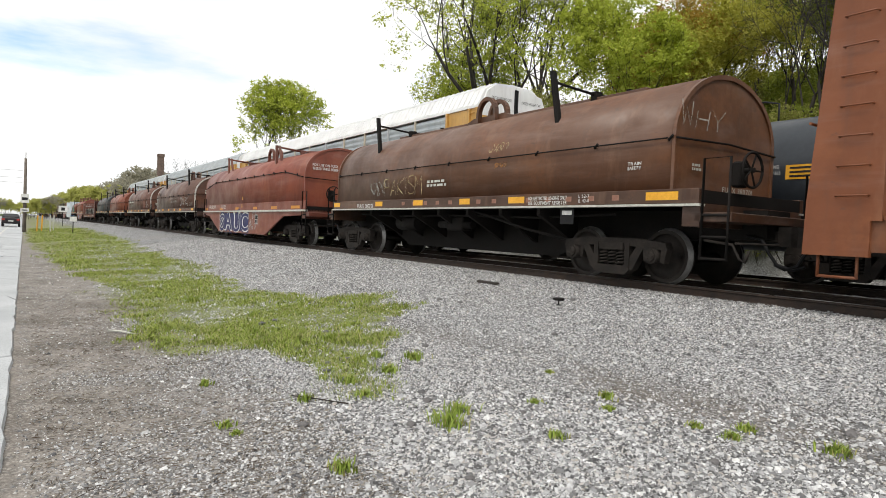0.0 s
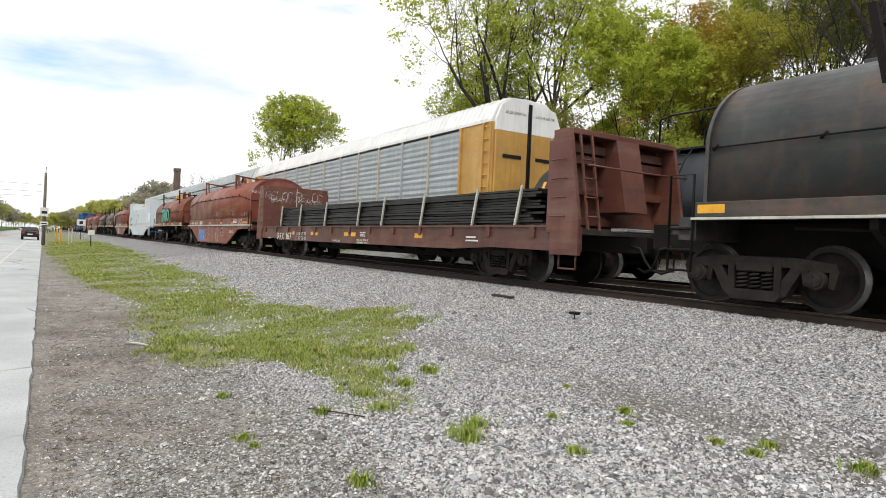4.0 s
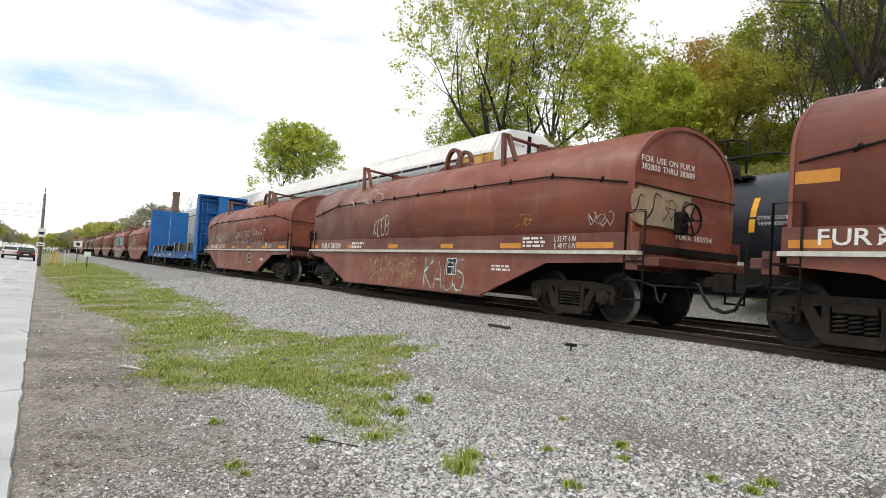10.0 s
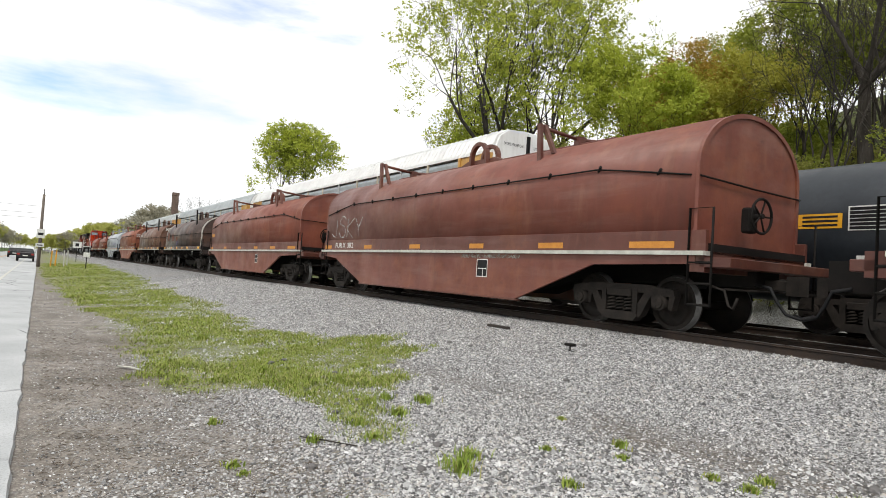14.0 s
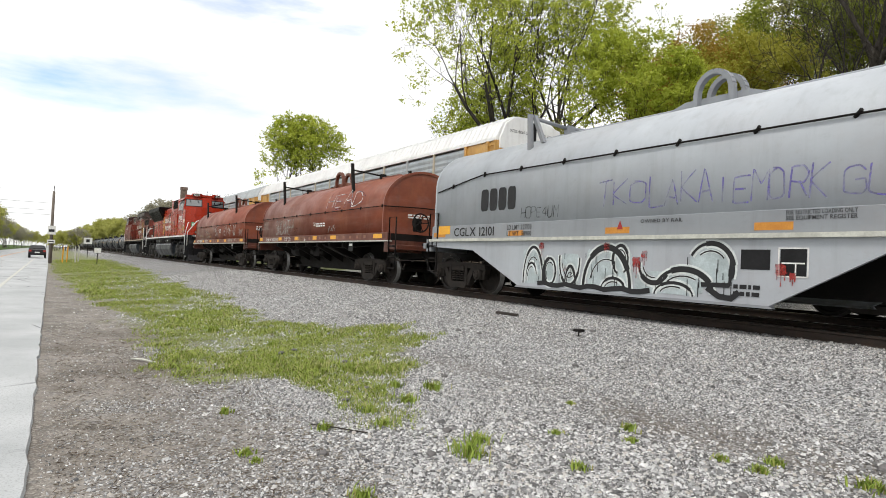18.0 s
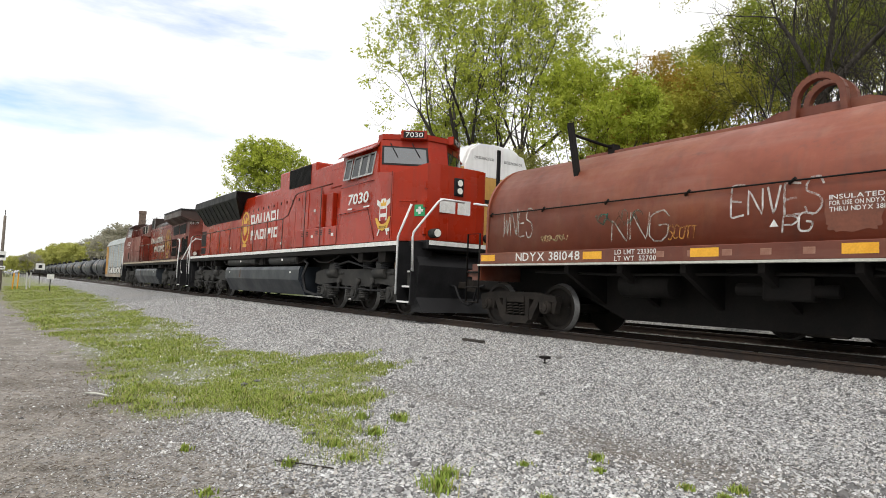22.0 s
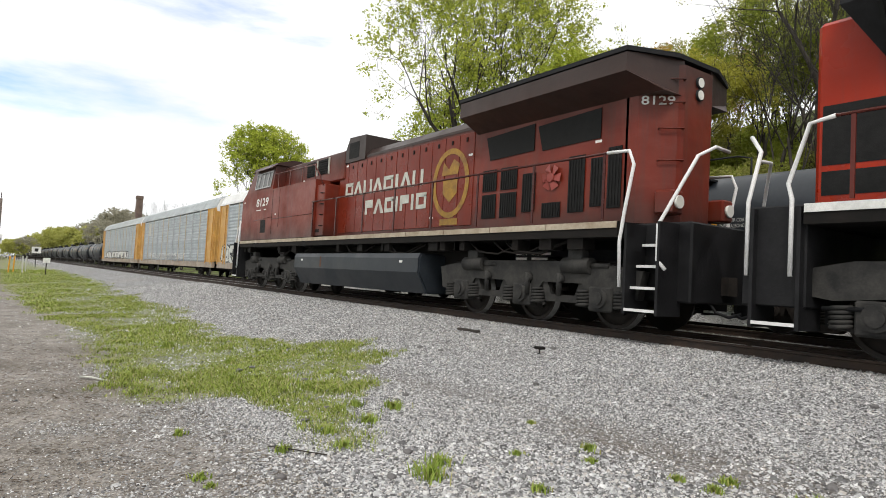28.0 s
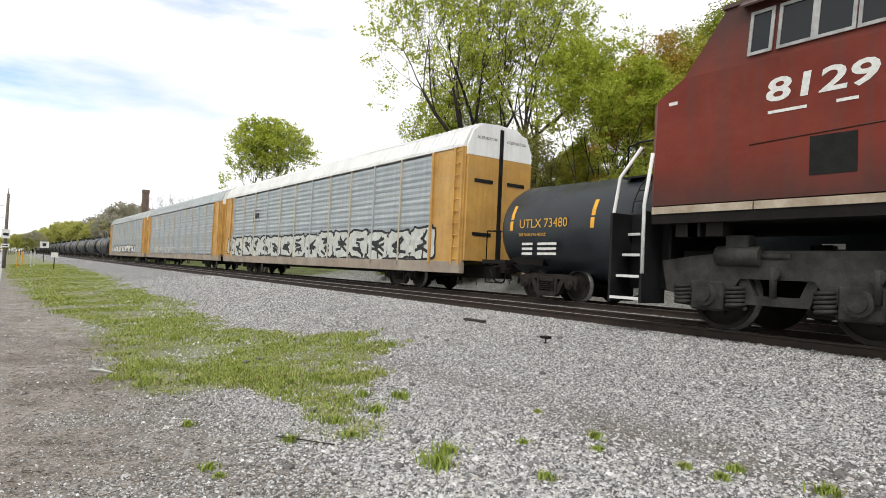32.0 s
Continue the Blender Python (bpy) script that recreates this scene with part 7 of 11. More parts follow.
def auto_rack(x_right, label, roof, seed):
    """Tall enclosed auto carrier, right end at x_right."""
    car = thing("auto_rack", label, "rail car", "cars of the standing train", m=pose(x_right, D2, 0))
    L = 27.3
    bm = prism(bmesh.new(), [(-1.5, 4.86), (-1.5, 4.95), (-1.22, 5.5), (-0.8, 5.75), (0, 5.8), (0.8, 5.75), (1.22, 5.5), (1.5, 4.95), (1.5, 4.86)], -L, -0.05, "x")
    r = part("roof", bm, GREY_PAINT, car, "", roof)
    bm = bmesh.new()
    for i in range(88):
        x = -L + 0.2 + i * 0.307
        for s in (-1, 1):
            for (ya, za), (yb, zb) in (((1.505, 4.96), (1.225, 5.51)), ((1.225, 5.51), (0.8, 5.76))):
                d = Vector((0, s * (yb - ya), zb - za)).normalized()
                nr = Vector((0, -d.z, d.y)) * (0.011 if s < 0 else -0.011)
                nr = nr if nr.z > 0 else -nr
                q = [Vector((x, s * ya, za)), Vector((x + 0.1, s * ya, za)), Vector((x + 0.1, s * yb, zb)), Vector((x, s * yb, zb))]
                a = [bm.verts.new(v) for v in q]
                b = [bm.verts.new(v + nr) for v in q]
                bm.faces.new(b)
                for j in range(4):
                    bm.faces.new((a[j], a[(j + 1) % 4], b[(j + 1) % 4], b[j]))
    tagged(part("roof_ribs", bm, GREY_PAINT, r, "", roof), kind="stuff")
    for s in (-1, 1):
        for i in range(PANEL_N):
            x = -L + 1.9 + i * PANEL_L
            shared("side_panel", PANEL_ME, car, pose(x + 0.05, -1.44, 0) if s < 0 else pose(x + PANEL_L - 0.05, 1.44, 0, 0, 0, 180))
        bm = box(bmesh.new(), -0.045, 0.045, -0.05, 0.03, 0.85, 4.86)
        me = mesh_of("post", bm, GREY_PAINT)
        for i in range(PANEL_N + 1):
            shared("post", me, car, pose(-L + 1.9 + i * PANEL_L, s * 1.45, 0, 0, 0, 0 if s < 0 else 180), "", (0.5, 0.45, 0.35) if i % 3 else (0.42, 0.44, 0.45))
        for a, b in ((-L, -L + 1.88), (-1.88, 0)):
            bm = box(bmesh.new(), a, b, min(s * 1.38, s * 1.46), max(s * 1.38, s * 1.46), 1.0, 4.86, 0.01)
            ep = part("end_panel", bm, PAINT, car, "yellow end panel", RACK_YELLOW)
            for q in (a + 0.06, b - 0.5, b - 0.08):
                bm = box(bmesh.new(), q - 0.05, q + 0.05, min(s * 1.46, s * 1.53), max(s * 1.46, s * 1.53), 0.9, 4.86)
                part("end_post", bm, PAINT, ep, "", RACK_YELLOW)
            for i in range(10):
                z = 1.1 + 0.4 * i
                bm = rod(bmesh.new(), (b - 0.5, s * 1.51, z), (b - 0.08, s * 1.51, z), 0.016, 6)
                part("rung", bm, PAINT, ep, "", RACK_YELLOW)
        bm = box(bmesh.new(), -L, 0, min(s * 1.3, s * 1.5), max(s * 1.3, s * 1.5), 0.62, 1.02, 0.01)
        part("side_sill", bm, PAINT, car, "", (0.35, 0.3, 0.24))
    for x in (0.0, -L):
        s = 1 if x == 0 else -1
        for y0, y1 in ((-1.4, -0.02), (0.02, 1.4)):
            bm = box(bmesh.new(), min(x, x + s * 0.1), max(x, x + s * 0.1), y0, y1, 1.05, 4.6, 0.02)
            d = part("end_door", bm, PAINT, car, "yellow folding end door", RACK_YELLOW)
            bm = prism(bmesh.new(), [(y0, 4.6), (y1, 4.6), (y1, 5.72 if abs(y1) < 0.5 else 4.95), (y1 * 0.82 if abs(y1) > 0.5 else y0 * 0.82, 5.5), (y0, 5.72 if abs(y0) < 0.5 else 4.95)] if abs(y1) > 0.5 else [(y0, 4.6), (y1, 4.6), (y1, 5.74), (y0 * 0.6, 5.7), (y0 * 0.85, 5.45), (y0, 4.95)], min(x, x + s * 0.1), max(x, x + s * 0.1), "x")
            part("door_top", bm, GREY_PAINT, d, "white door top", ROOF_WHITE)
            for z in (1.9, 3.7):
                bm = box(bmesh.new(), min(x + s * 0.1, x + s * 0.12), max(x + s * 0.1, x + s * 0.12), y0 + 0.3, y1 - 0.3, z, z + 0.12)
                part("door_slot", bm, BLACK, d)
            yl = -0.04 if y0 < 0 else 0.04
            bm = box(bmesh.new(), min(x + s * 0.1, x + s * 0.14), max(x + s * 0.1, x + s * 0.14), yl - 0.03, yl + 0.03, 1.1, 5.6)
            part("lock_bar", bm, BLACK, d)
    text("EXCESS HEIGHT CAR", car, 0.106, -1.05, 5.18, 0.1, INK, 0.85, rz=90)
    text("EXCESS HEIGHT CAR", car, 0.106, 0.25, 5.18, 0.1, INK, 0.85, rz=90)
    bm = box(bmesh.new(), -L - 0.5, 0.5, -0.35, 0.35, 0.5, 0.9)
    part("centre_sill", bm, FRAME, car)
    end_gear(car, -L - 0.62, 0.62)
    for x in (-4.45, -L + 4.45):
        truck(car, x)
    return car


def tank_car(xc, label, r=1.42, half=6.6, marked=False, color_mat=None, bands=(-6.25, -3.4, 3.4, 6.25)):
    car = thing("tank_car", label, "tank car", "cars of the standing train", m=pose(xc, D2, 0))
    zc = 2.02
    mat = color_mat or TANK_BLACK
    bm = bmesh.new()
    seg = 36
    prof = [(-half - 0.42, 0.001), (-half - 0.4, r * 0.4), (-half - 0.28, r * 0.75), (-half - 0.1, r * 0.95), (-half + 0.1, r), (-0.02, r), (half - 0.1, r), (half + 0.1, r * 0.95), (half + 0.28, r * 0.75), (half + 0.4, r * 0.4), (half + 0.42, 0.001)]
    rings = [[bm.verts.new((x, q * math.cos(2 * math.pi * i / seg), zc + q * math.sin(2 * math.pi * i / seg))) for i in range(seg)] for x, q in prof]
    for a, b in zip(rings, rings[1:]):
        for i in range(seg):
            f = bm.faces.new((a[i], a[(i + 1) % seg], b[(i + 1) % seg], b[i]))
            f.smooth = True
    tank = part("tank", bm, mat, car)
    # dome platform with rails
    bm = bmesh.new()
    rod(bm, (0, 0, zc + r - 0.1), (0, 0, zc + r + 0.32), 0.42, 18)
    rod(bm, (0, 0, zc + r + 0.32), (0, 0, zc + r + 0.4), 0.3, 14)
    part("valve_dome", bm, BLACK, tank)
    bm = bmesh.new()
    for s in (-1, 1):
        box(bm, -1.3, 1.3, min(s * 0.68, s * 0.95), max(s * 0.68, s * 0.95), zc + r - 0.2, zc + r - 0.15)
    for x in (-1.1, 1.1):
        box(bm, x - 0.03, x + 0.03, -0.95, 0.95, zc + r - 0.25, zc + r - 0.2)
    plat = part("walkway", bm, BLACK, tank)
    bm = bmesh.new()
    for x in (-0.16, 0.05, 0.2):
        rod(bm, (x, -0.2, zc + r + 0.3), (x, -0.2, zc + r + 0.52), 0.05, 8)
    part("valves", bm, GREY_VALVE, tank, "small grey valves on the dome")
    for s in (-1, 1):
        for x in (-1.2, 1.2):
            bm = pipe(bmesh.new(), [(x, s * 0.9, zc + r - 0.1), (x, s * 0.9, zc + r + 0.62), (x + (0.35 if x < 0 else -0.35), s * 0.9, zc + r + 0.7), (0, s * 0.9, zc + r + 0.7)], 0.025, 6)
            part("platform_rail", bm, BLACK, plat)
        bm = bmesh.new()
        for x in (-0.55, -0.2):
            pipe(bm, [(x, s * (r + 0.12) * math.sin(a), zc + (r + 0.12) * math.cos(a)) for a in (0.65, 0.9, 1.2, 1.57, 1.9, 2.2)], 0.02, 5)
        for a in (0.8, 1.0, 1.2, 1.4, 1.6, 1.8, 2.0):
            rod(bm, (-0.55, s * (r + 0.12) * math.sin(a), zc + (r + 0.12) * math.cos(a)), (-0.2, s * (r + 0.12) * math.sin(a), zc + (r + 0.12) * math.cos(a)), 0.015, 5)
        part("ladder", bm, BLACK, tank)
        for x in bands:
            bm = bmesh.new()
            rr = r + 0.004
            vs = [[bm.verts.new((x + q, s * rr * math.sin(a), zc + rr * math.cos(a))) for a in (1.05, 1.25, 1.45, 1.6)] for q in (0, 0.13)]
            for i in range(3):
                bm.faces.new((vs[0][i], vs[0][i + 1], vs[1][i + 1], vs[1][i]))
            part("reflective_band", bm, YELLOW, tank, "yellow reflective stripe")
    for s in (-1, 1):
        bm = bmesh.new()
        prism(bm, [(s * (half + 1.0), 1.1), (s * (half + 1.0), 0.75), (s * (half - 3.2), 0.75), (s * (half - 3.0), 1.1)], -0.35, 0.35, "y")
        part("stub_sill", bm, FRAME, car)
        bm = bmesh.new()
        prism(bm, [(s * (half - 0.1), 1.05), (s * (half - 1.5), 0.95), (s * (half - 1.6), 1.5), (s * (half - 0.3), 1.7)], -1.15, 1.15, "y")
        part("saddle", bm, FRAME, car)
        bm = bmesh.new()
        box(bm, min(s * (half - 0.2), s * (half + 0.9)), max(s * (half - 0.2), s * (half + 0.9)), -1.45, 1.45, 0.98, 1.1)
        part("end_platform", bm, FRAME, car)
    for s in (-1, 1):
        bm = bmesh.new()
        for yy in (-1.42, 1.42):
            pipe(bm, [(s * (half + 0.1), yy, 1.1), (s * (half + 0.1), yy, 2.0), (s * (half + 0.75), yy, 2.0), (s * (half + 0.75), yy, 0.4)], 0.02, 6)
            rod(bm, (s * (half + 0.1), yy, 0.4), (s * (half + 0.75), yy, 0.4), 0.02, 6)
        pipe(bm, [(s * (half + 0.75), -1.4, 2.0), (s * (half + 0.8), 0, 2.05), (s * (half + 0.75), 1.4, 2.0)], 0.02, 6)
        part("end_railing", bm, FRAME, car)
    end_gear(car, -half - 1.35, half + 1.35)
    truck(car, half - 1.66)
    truck(car, -half + 1.66)
    if marked:
        y = -r - 0.012
        text("UTLX 73480", car, -half + 0.75, y, zc + 0.02, 0.27, GOLD, 1.9, name="running_number", label="yellow car number")
        text("THE TANK CAR PEOPLE", car, -half + 0.75, y, zc - 0.22, 0.09, GOLD, 1.1)
        bm = bmesh.new()
        for i in range(3):
            plate(bm, -half + 0.9, -half + 1.35, zc - 0.48 - i * 0.14, zc - 0.41 - i * 0.14, y + 0.002)
            plate(bm, -half + 1.55, -half + 2.3, zc - 0.48 - i * 0.14, zc - 0.41 - i * 0.14, y + 0.002)
        part("stencil", bm, WHITE, car)
        text("EXTERIOR COATING", car, 1.82, y, zc + 0.22, 0.08, WHITE, 0.72)
        text("THERMALBOND P-615", car, 1.82, y, zc + 0.1, 0.08, WHITE, 0.76)
        chip("hazard_panel", car, 2.68, 3.48, y + 0.006, zc + 0.0, zc + 0.28, YELLOW, "yellow emergency contact panel")
        for i in range(3):
            chip("panel_bar", car, 2.76, 3.4, y + 0.002, zc + 0.04 + 0.08 * i, zc + 0.08 + 0.08 * i, INK)
        chip("data_panel", car, 3.58, 4.75, y + 0.006, zc - 0.05, zc + 0.4, WHITE, "white lined test data panel")
        for i in range(6):
            chip("data_row", car, 3.61, 4.72, y + 0.002, zc - 0.03 + 0.07 * i, zc + 0.025 + 0.07 * i, BLACK)
        chip("small_plate", car, 3.7, 4.1, y + 0.1, zc - 0.6, zc - 0.5, WHITE)
    return car


RACK_1 = auto_rack(-16.75, "silver auto rack with white roof, yellow ends and graffiti", ROOF_WHITE, 1)
RACK_2 = auto_rack(-16.75 - 28.5, "silver auto rack with grey roof and yellow ends", (0.5, 0.54, 0.56), 2)
RACK_3 = auto_rack(-16.75 - 57.0, "silver auto rack with pale roof, graffiti at its foot", (0.58, 0.62, 0.63), 3)
throw_up(RACK_1, -26.6, -1.6, 0.95, 2.3, -1.475, spray("chalk_spray", (0.6, 0.62, 0.58)), INK, 5, 15)
throw_up(RACK_3, -24.5, -6.0, 1.05, 2.0, -1.475, WHITE, INK, 6, 8)
scribble(RACK_2, -23, -8, 1.1, 1.7, -1.475, WHITE, 9, 0.05)
bm = box(bmesh.new(), -23.4, -22.2, -1.476, -1.47, 3.4, 4.6)
part("car_logo_block", bm, OLD_WHITE, RACK_2)
bm = bmesh.new()
for a, b, c, e in ((-21.4, -20.2, 3.1, 3.14), (-21.4, -20.2, 3.75, 3.79), (-21.4, -21.36, 3.1, 3.79), (-20.24, -20.2, 3.1, 3.79), (-21.2, -20.95, 3.3, 3.6), (-20.9, -20.65, 3.3, 3.6), (-20.6, -20.4, 3.3, 3.6)):
    plate(bm, a, b, c, e, -1.474)
part("owner_mark", bm, INK, RACK_1, "plain dark block mark of the owner")
TANK_1 = tank_car(-9.3, "black tank car with yellow stripes and white data panels", half=5.4, marked=True, bands=(-5.07, -1.92, 1.63, 5.0))
tank_car(5.6, "black tank car with yellow stripes")
for i in range(14):
    t = tank_car(-111.5 - i * 16.3, "black tank car standing on the far track") if i == 0 else copy_thing(t0, pose(-111.5 - i * 16.3, D2, 0))
    if i == 0:
        t0 = t
PALE_TANK = dull_material("tank_pale", (0.5, 0.5, 0.5), (0.66, 0.66, 0.65), 0.5, 2, 0, 0.05)
tank_car(-111.5 - 14 * 16.3, "white tank car standing on the far track", color_mat=PALE_TANK)
for i in range(15, 21):
    copy_thing(t0, pose(-111.5 - i * 16.3, D2, 0))


# ---------------------------------------------------------------- loose stone and grass
def np_mesh(name, verts, faces, mat, smooth=False):
    """A mesh from arrays of corners and equal-sided faces."""
    me = bpy.data.meshes.new(name)
    k = faces.shape[1]
    me.vertices.add(len(verts))
    me.vertices.foreach_set("co", verts.astype(np.float32).ravel())
    me.loops.add(faces.size)
    me.loops.foreach_set("vertex_index", faces.astype(np.int32).ravel())
    me.polygons.add(len(faces))
    me.polygons.foreach_set("loop_start", np.arange(0, faces.size, k, dtype=np.int32))
    me.update(calc_edges=True)
    me.validate()
    me.materials.append(mat)
    return me


def ground_np(x, y):
    t = np.array(CROSS)
    return np.interp(y, t[:, 0], t[:, 1])


def stone_material():
    k = Mat("crushed_stone", 0.9, 0, 0.25)
    r = k.island()
    rp = k.n.new("ShaderNodeValToRGB")
    e = rp.color_ramp.elements
    e[0].position, e[0].color = 0.0, (0.05, 0.051, 0.056, 1)
    e[1].position, e[1].color = 1.0, (0.86, 0.87, 0.875, 1)
    for p, c in ((0.2, (0.14, 0.141, 0.145, 1)), (0.5, (0.37, 0.374, 0.381, 1)), (0.8, (0.7, 0.705, 0.712, 1)), (0.88, (0.42, 0.385, 0.345, 1))):
        x = e.new(p)
        x.color = c
    k.l.new(r, rp.inputs["Fac"])
    k.color(k.mix(k.math("MULTIPLY", k.noise(60, 4), 0.35), rp.outputs["Color"], (0.2, 0.19, 0.18)))
    return k.m


STONE_V = np.array([(1, 0, -0.25), (-0.5, 0.87, -0.25), (-0.5, -0.87, -0.25), (0.05, 0.0, 0.85)], float)
STONE_F = np.array([(0, 1, 3), (1, 2, 3), (2, 0, 3)])


def scatter(n, rmin, rmax, seed, a0=14, a1=91):
    """Points thrown about the camera's side of the line, denser nearby."""
    rs = np.random.RandomState(seed)
    r = rmin * (rmax / rmin) ** rs.rand(n) ** 0.8
    a = np.radians(rs.uniform(a0, a1, n) - np.abs(rs.normal(0, 9, n)) * (rs.rand(n) < 0.35) * (a0 < 20))
    return -r * np.sin(a), r * np.cos(a), r, rs


BLOCK_V = np.array([(1, 0.75, -0.5), (-0.85, 0.8, -0.5), (-0.9, -0.75, -0.5), (0.9, -0.8, -0.5), (0.6, 0.45, 0.6), (-0.55, 0.5, 0.75), (-0.6, -0.4, 0.6), (0.5, -0.5, 0.7)], float)
BLOCK_F = np.array([(0, 1, 5, 4), (1, 2, 6, 5), (2, 3, 7, 6), (3, 0, 4, 7), (4, 5, 6, 7)])


def strew(name, x, y, size, V, F, rs, mat, label):
    """Broken stones of one rough shape, each bent and turned its own way."""
    n, k = len(x), len(V)
    V = V[None] * (1 + rs.uniform(-0.3, 0.3, (n, k, 1)))
    sc = np.stack([rs.uniform(0.8, 1.4, n), rs.uniform(0.7, 1.1, n), rs.uniform(0.6, 1.05, n)], 1) * size[:, None]
    V = V * sc[:, None]
    V += rs.uniform(-0.25, 0.25, (n, k, 3)) * size[:, None, None]
    t, p = rs.uniform(0, 6.28, n), rs.uniform(-0.6, 0.6, n)
    ct, st, cp, sp = (f(q)[:, None] for q in (t, p) for f in (np.cos, np.sin))
    vx, vy, vz = V[..., 0], V[..., 1], V[..., 2]
    vx, vz = vx * cp - vz * sp, vx * sp + vz * cp
    V = np.stack([vx * ct - vy * st, vx * st + vy * ct, vz], 2)
    V += np.stack([x, y, ground_np(x, y) + size * 0.2], 1)[:, None]
    F = (F[None] + k * np.arange(n)[:, None, None]).reshape(-1, F.shape[1])
    tagged(new(name, np_mesh(name, V.reshape(-1, 3), F, mat)), label, "gravel", kind="stuff")


def stones():
    x, y, r, rs = scatter(800000, 1.6, 34, 21)
    # and thinner all round
    x, y = np.concatenate([x, rs.uniform(-34, 16, 90000)]), np.concatenate([y, rs.uniform(0, 15.2, 90000)])
    r = np.hypot(x, y)
    soil = soil_share(x, y)
    strip = dirt_strip(x, y)
    cover = grass_cover(x, y)
    near = r < 5.6
    keep = (y > 0.02) & (y < 15.2) & (rs.rand(len(x)) < (1 - 0.85 * soil) * (1 - 0.92 * strip) * (1 - 0.8 * cover) * np.where(near, 0.6, 1.0))
    x, y, r, soil, near = x[keep], y[keep], r[keep], soil[keep], near[keep]
    size = np.exp(rs.normal(0, 0.4, len(x))) * (0.0062 + 0.0005 * r) * (1 - 0.35 * soil) * np.where(y < 4.2, 0.92, 0.9)
    size = np.clip(size, 0.0035, 0.03)
    mat = stone_material()
    strew("gravel", x[near], y[near], size[near], BLOCK_V, BLOCK_F, rs, mat, "loose grey crushed stone beside the road")
    far = ~near
    strew("gravel", x[far], y[far], size[far], STONE_V, STONE_F, rs, mat, "loose grey crushed stone over the ground")


stones()


def grass_material(name, a, b, c):
    k = Mat(name, 0.75, 0, 0.2)
    r = k.island()
    col = k.mix(r, a, b)
    col = k.mix(k.ramp(k.math("FRACT", k.math("MULTIPLY", r, 17.3)), 0.8, 0.82), col, c)
    k.color(col)
    return k.m


def blades(name, x, y, h, rs, mat, label, lean=0.35, wide=0.0035, droop=True):
    """Grass blades of two faces each."""
    n = len(x)
    t = rs.uniform(0, 6.28, n)
    d = np.stack([np.cos(t), np.sin(t)], 1)
    side = np.stack([-d[:, 1], d[:, 0]], 1)
    w = (wide * rs.uniform(0.7, 1.5, n))[:, None]
    z0 = ground_np(x, y)
    P = np.stack([x, y], 1)
    le = (rs.uniform(0.1, 1.0, n) * lean * h)[:, None]
    V = np.zeros((n, 5, 3))
    V[:, 0, :2], V[:, 1, :2] = P - side * w, P + side * w
    V[:, 2, :2], V[:, 3, :2] = P + d * le * 0.4 + side * w * 0.8, P + d * le * 0.4 - side * w * 0.8
    V[:, 4, :2] = P + d * le * 1.3
    V[:, 0, 2] = V[:, 1, 2] = z0 - 0.01
    V[:, 2, 2] = V[:, 3, 2] = z0 + h * 0.6
    V[:, 4, 2] = z0 + h
    i = 5 * np.arange(n)[:, None]
    F = np.concatenate([np.stack([i[:, 0], i[:, 0] + 1, i[:, 0] + 2], 1), np.stack([i[:, 0], i[:, 0] + 2, i[:, 0] + 3], 1), np.stack([i[:, 0] + 3, i[:, 0] + 2, i[:, 0] + 4], 1)])
    return np_mesh(name, V.reshape(-1, 3), F, mat)


GRASS = grass_material("spring_grass", (0.15, 0.205, 0.035), (0.32, 0.385, 0.075), (0.4, 0.36, 0.18))


def grass():
    x, y, r, rs = scatter(900000, 4.5, 80, 5, 54, 90.3)
    c = grass_cover(x, y)
    keep = rs.rand(len(x)) < np.clip(c * 1.15 - 0.08, 0, 0.85) * (0.12 + 0.88 * np.clip((hash_noise(x, y, 4.5, 47) * 0.5 + hash_noise(x, y, 1.7, 71) * 0.5 - 0.28) / 0.3, 0, 1))
    x, y, r = x[keep], y[keep], r[keep]
    lush = hash_noise(x, y, 0.8, 11)
    clump = hash_noise(x, y, 6.0, 53) * 0.5 + hash_noise(x, y, 2.3, 59) * 0.5
    h = (0.01 + 0.034 * np.clip((lush - 0.25) / 0.5, 0, 1)) * (0.35 + 1.3 * clump) * rs.uniform(0.4, 1.3, len(x)) * (1 + r / 60)
    me = blades("grass", x, y, h, rs, GRASS, "", 1.5, 0.0016 + 0.00026 * r)
    tagged(new("grass", me), "short patchy yellow-green spring grass on the verge", "grass", kind="stuff")


grass()

TUFTS = (
    (-3.8, 2.7, 0.16), (-4.01, 2.92, 0.12), (-5.76, 3.56, 0.14), (-5.44, 3.07, 0.12), (-5.02, 2.05, 0.09), (-6.01, 1.47, 0.08), (-4.74, 1.32, 0.07), (-4.53, 1.34, 0.05),
    (-4.84, 2.52, 0.08), (-3.85, 3.58, 0.06), (-3.6, 4.16, 0.09), (-3.38, 3.94, 0.06), (-3.17, 3.18, 0.08), (-2.74, 4.13, 0.07), (-2.49, 4.38, 0.08), (-2.46, 4.16, 0.07),
    (-4.49, 4.34, 0.05), (-1.92, 4.44, 0.11), (-3.52, 1.72, 0.1), (-11.8, 2.57, 0.16), (-6.1, 3.3, 0.1), (-5.3, 2.6, 0.1), (-9.6, 3.0, 0.12), (-8.2, 2.6, 0.12), (-7.2, 3.2, 0.12),
)


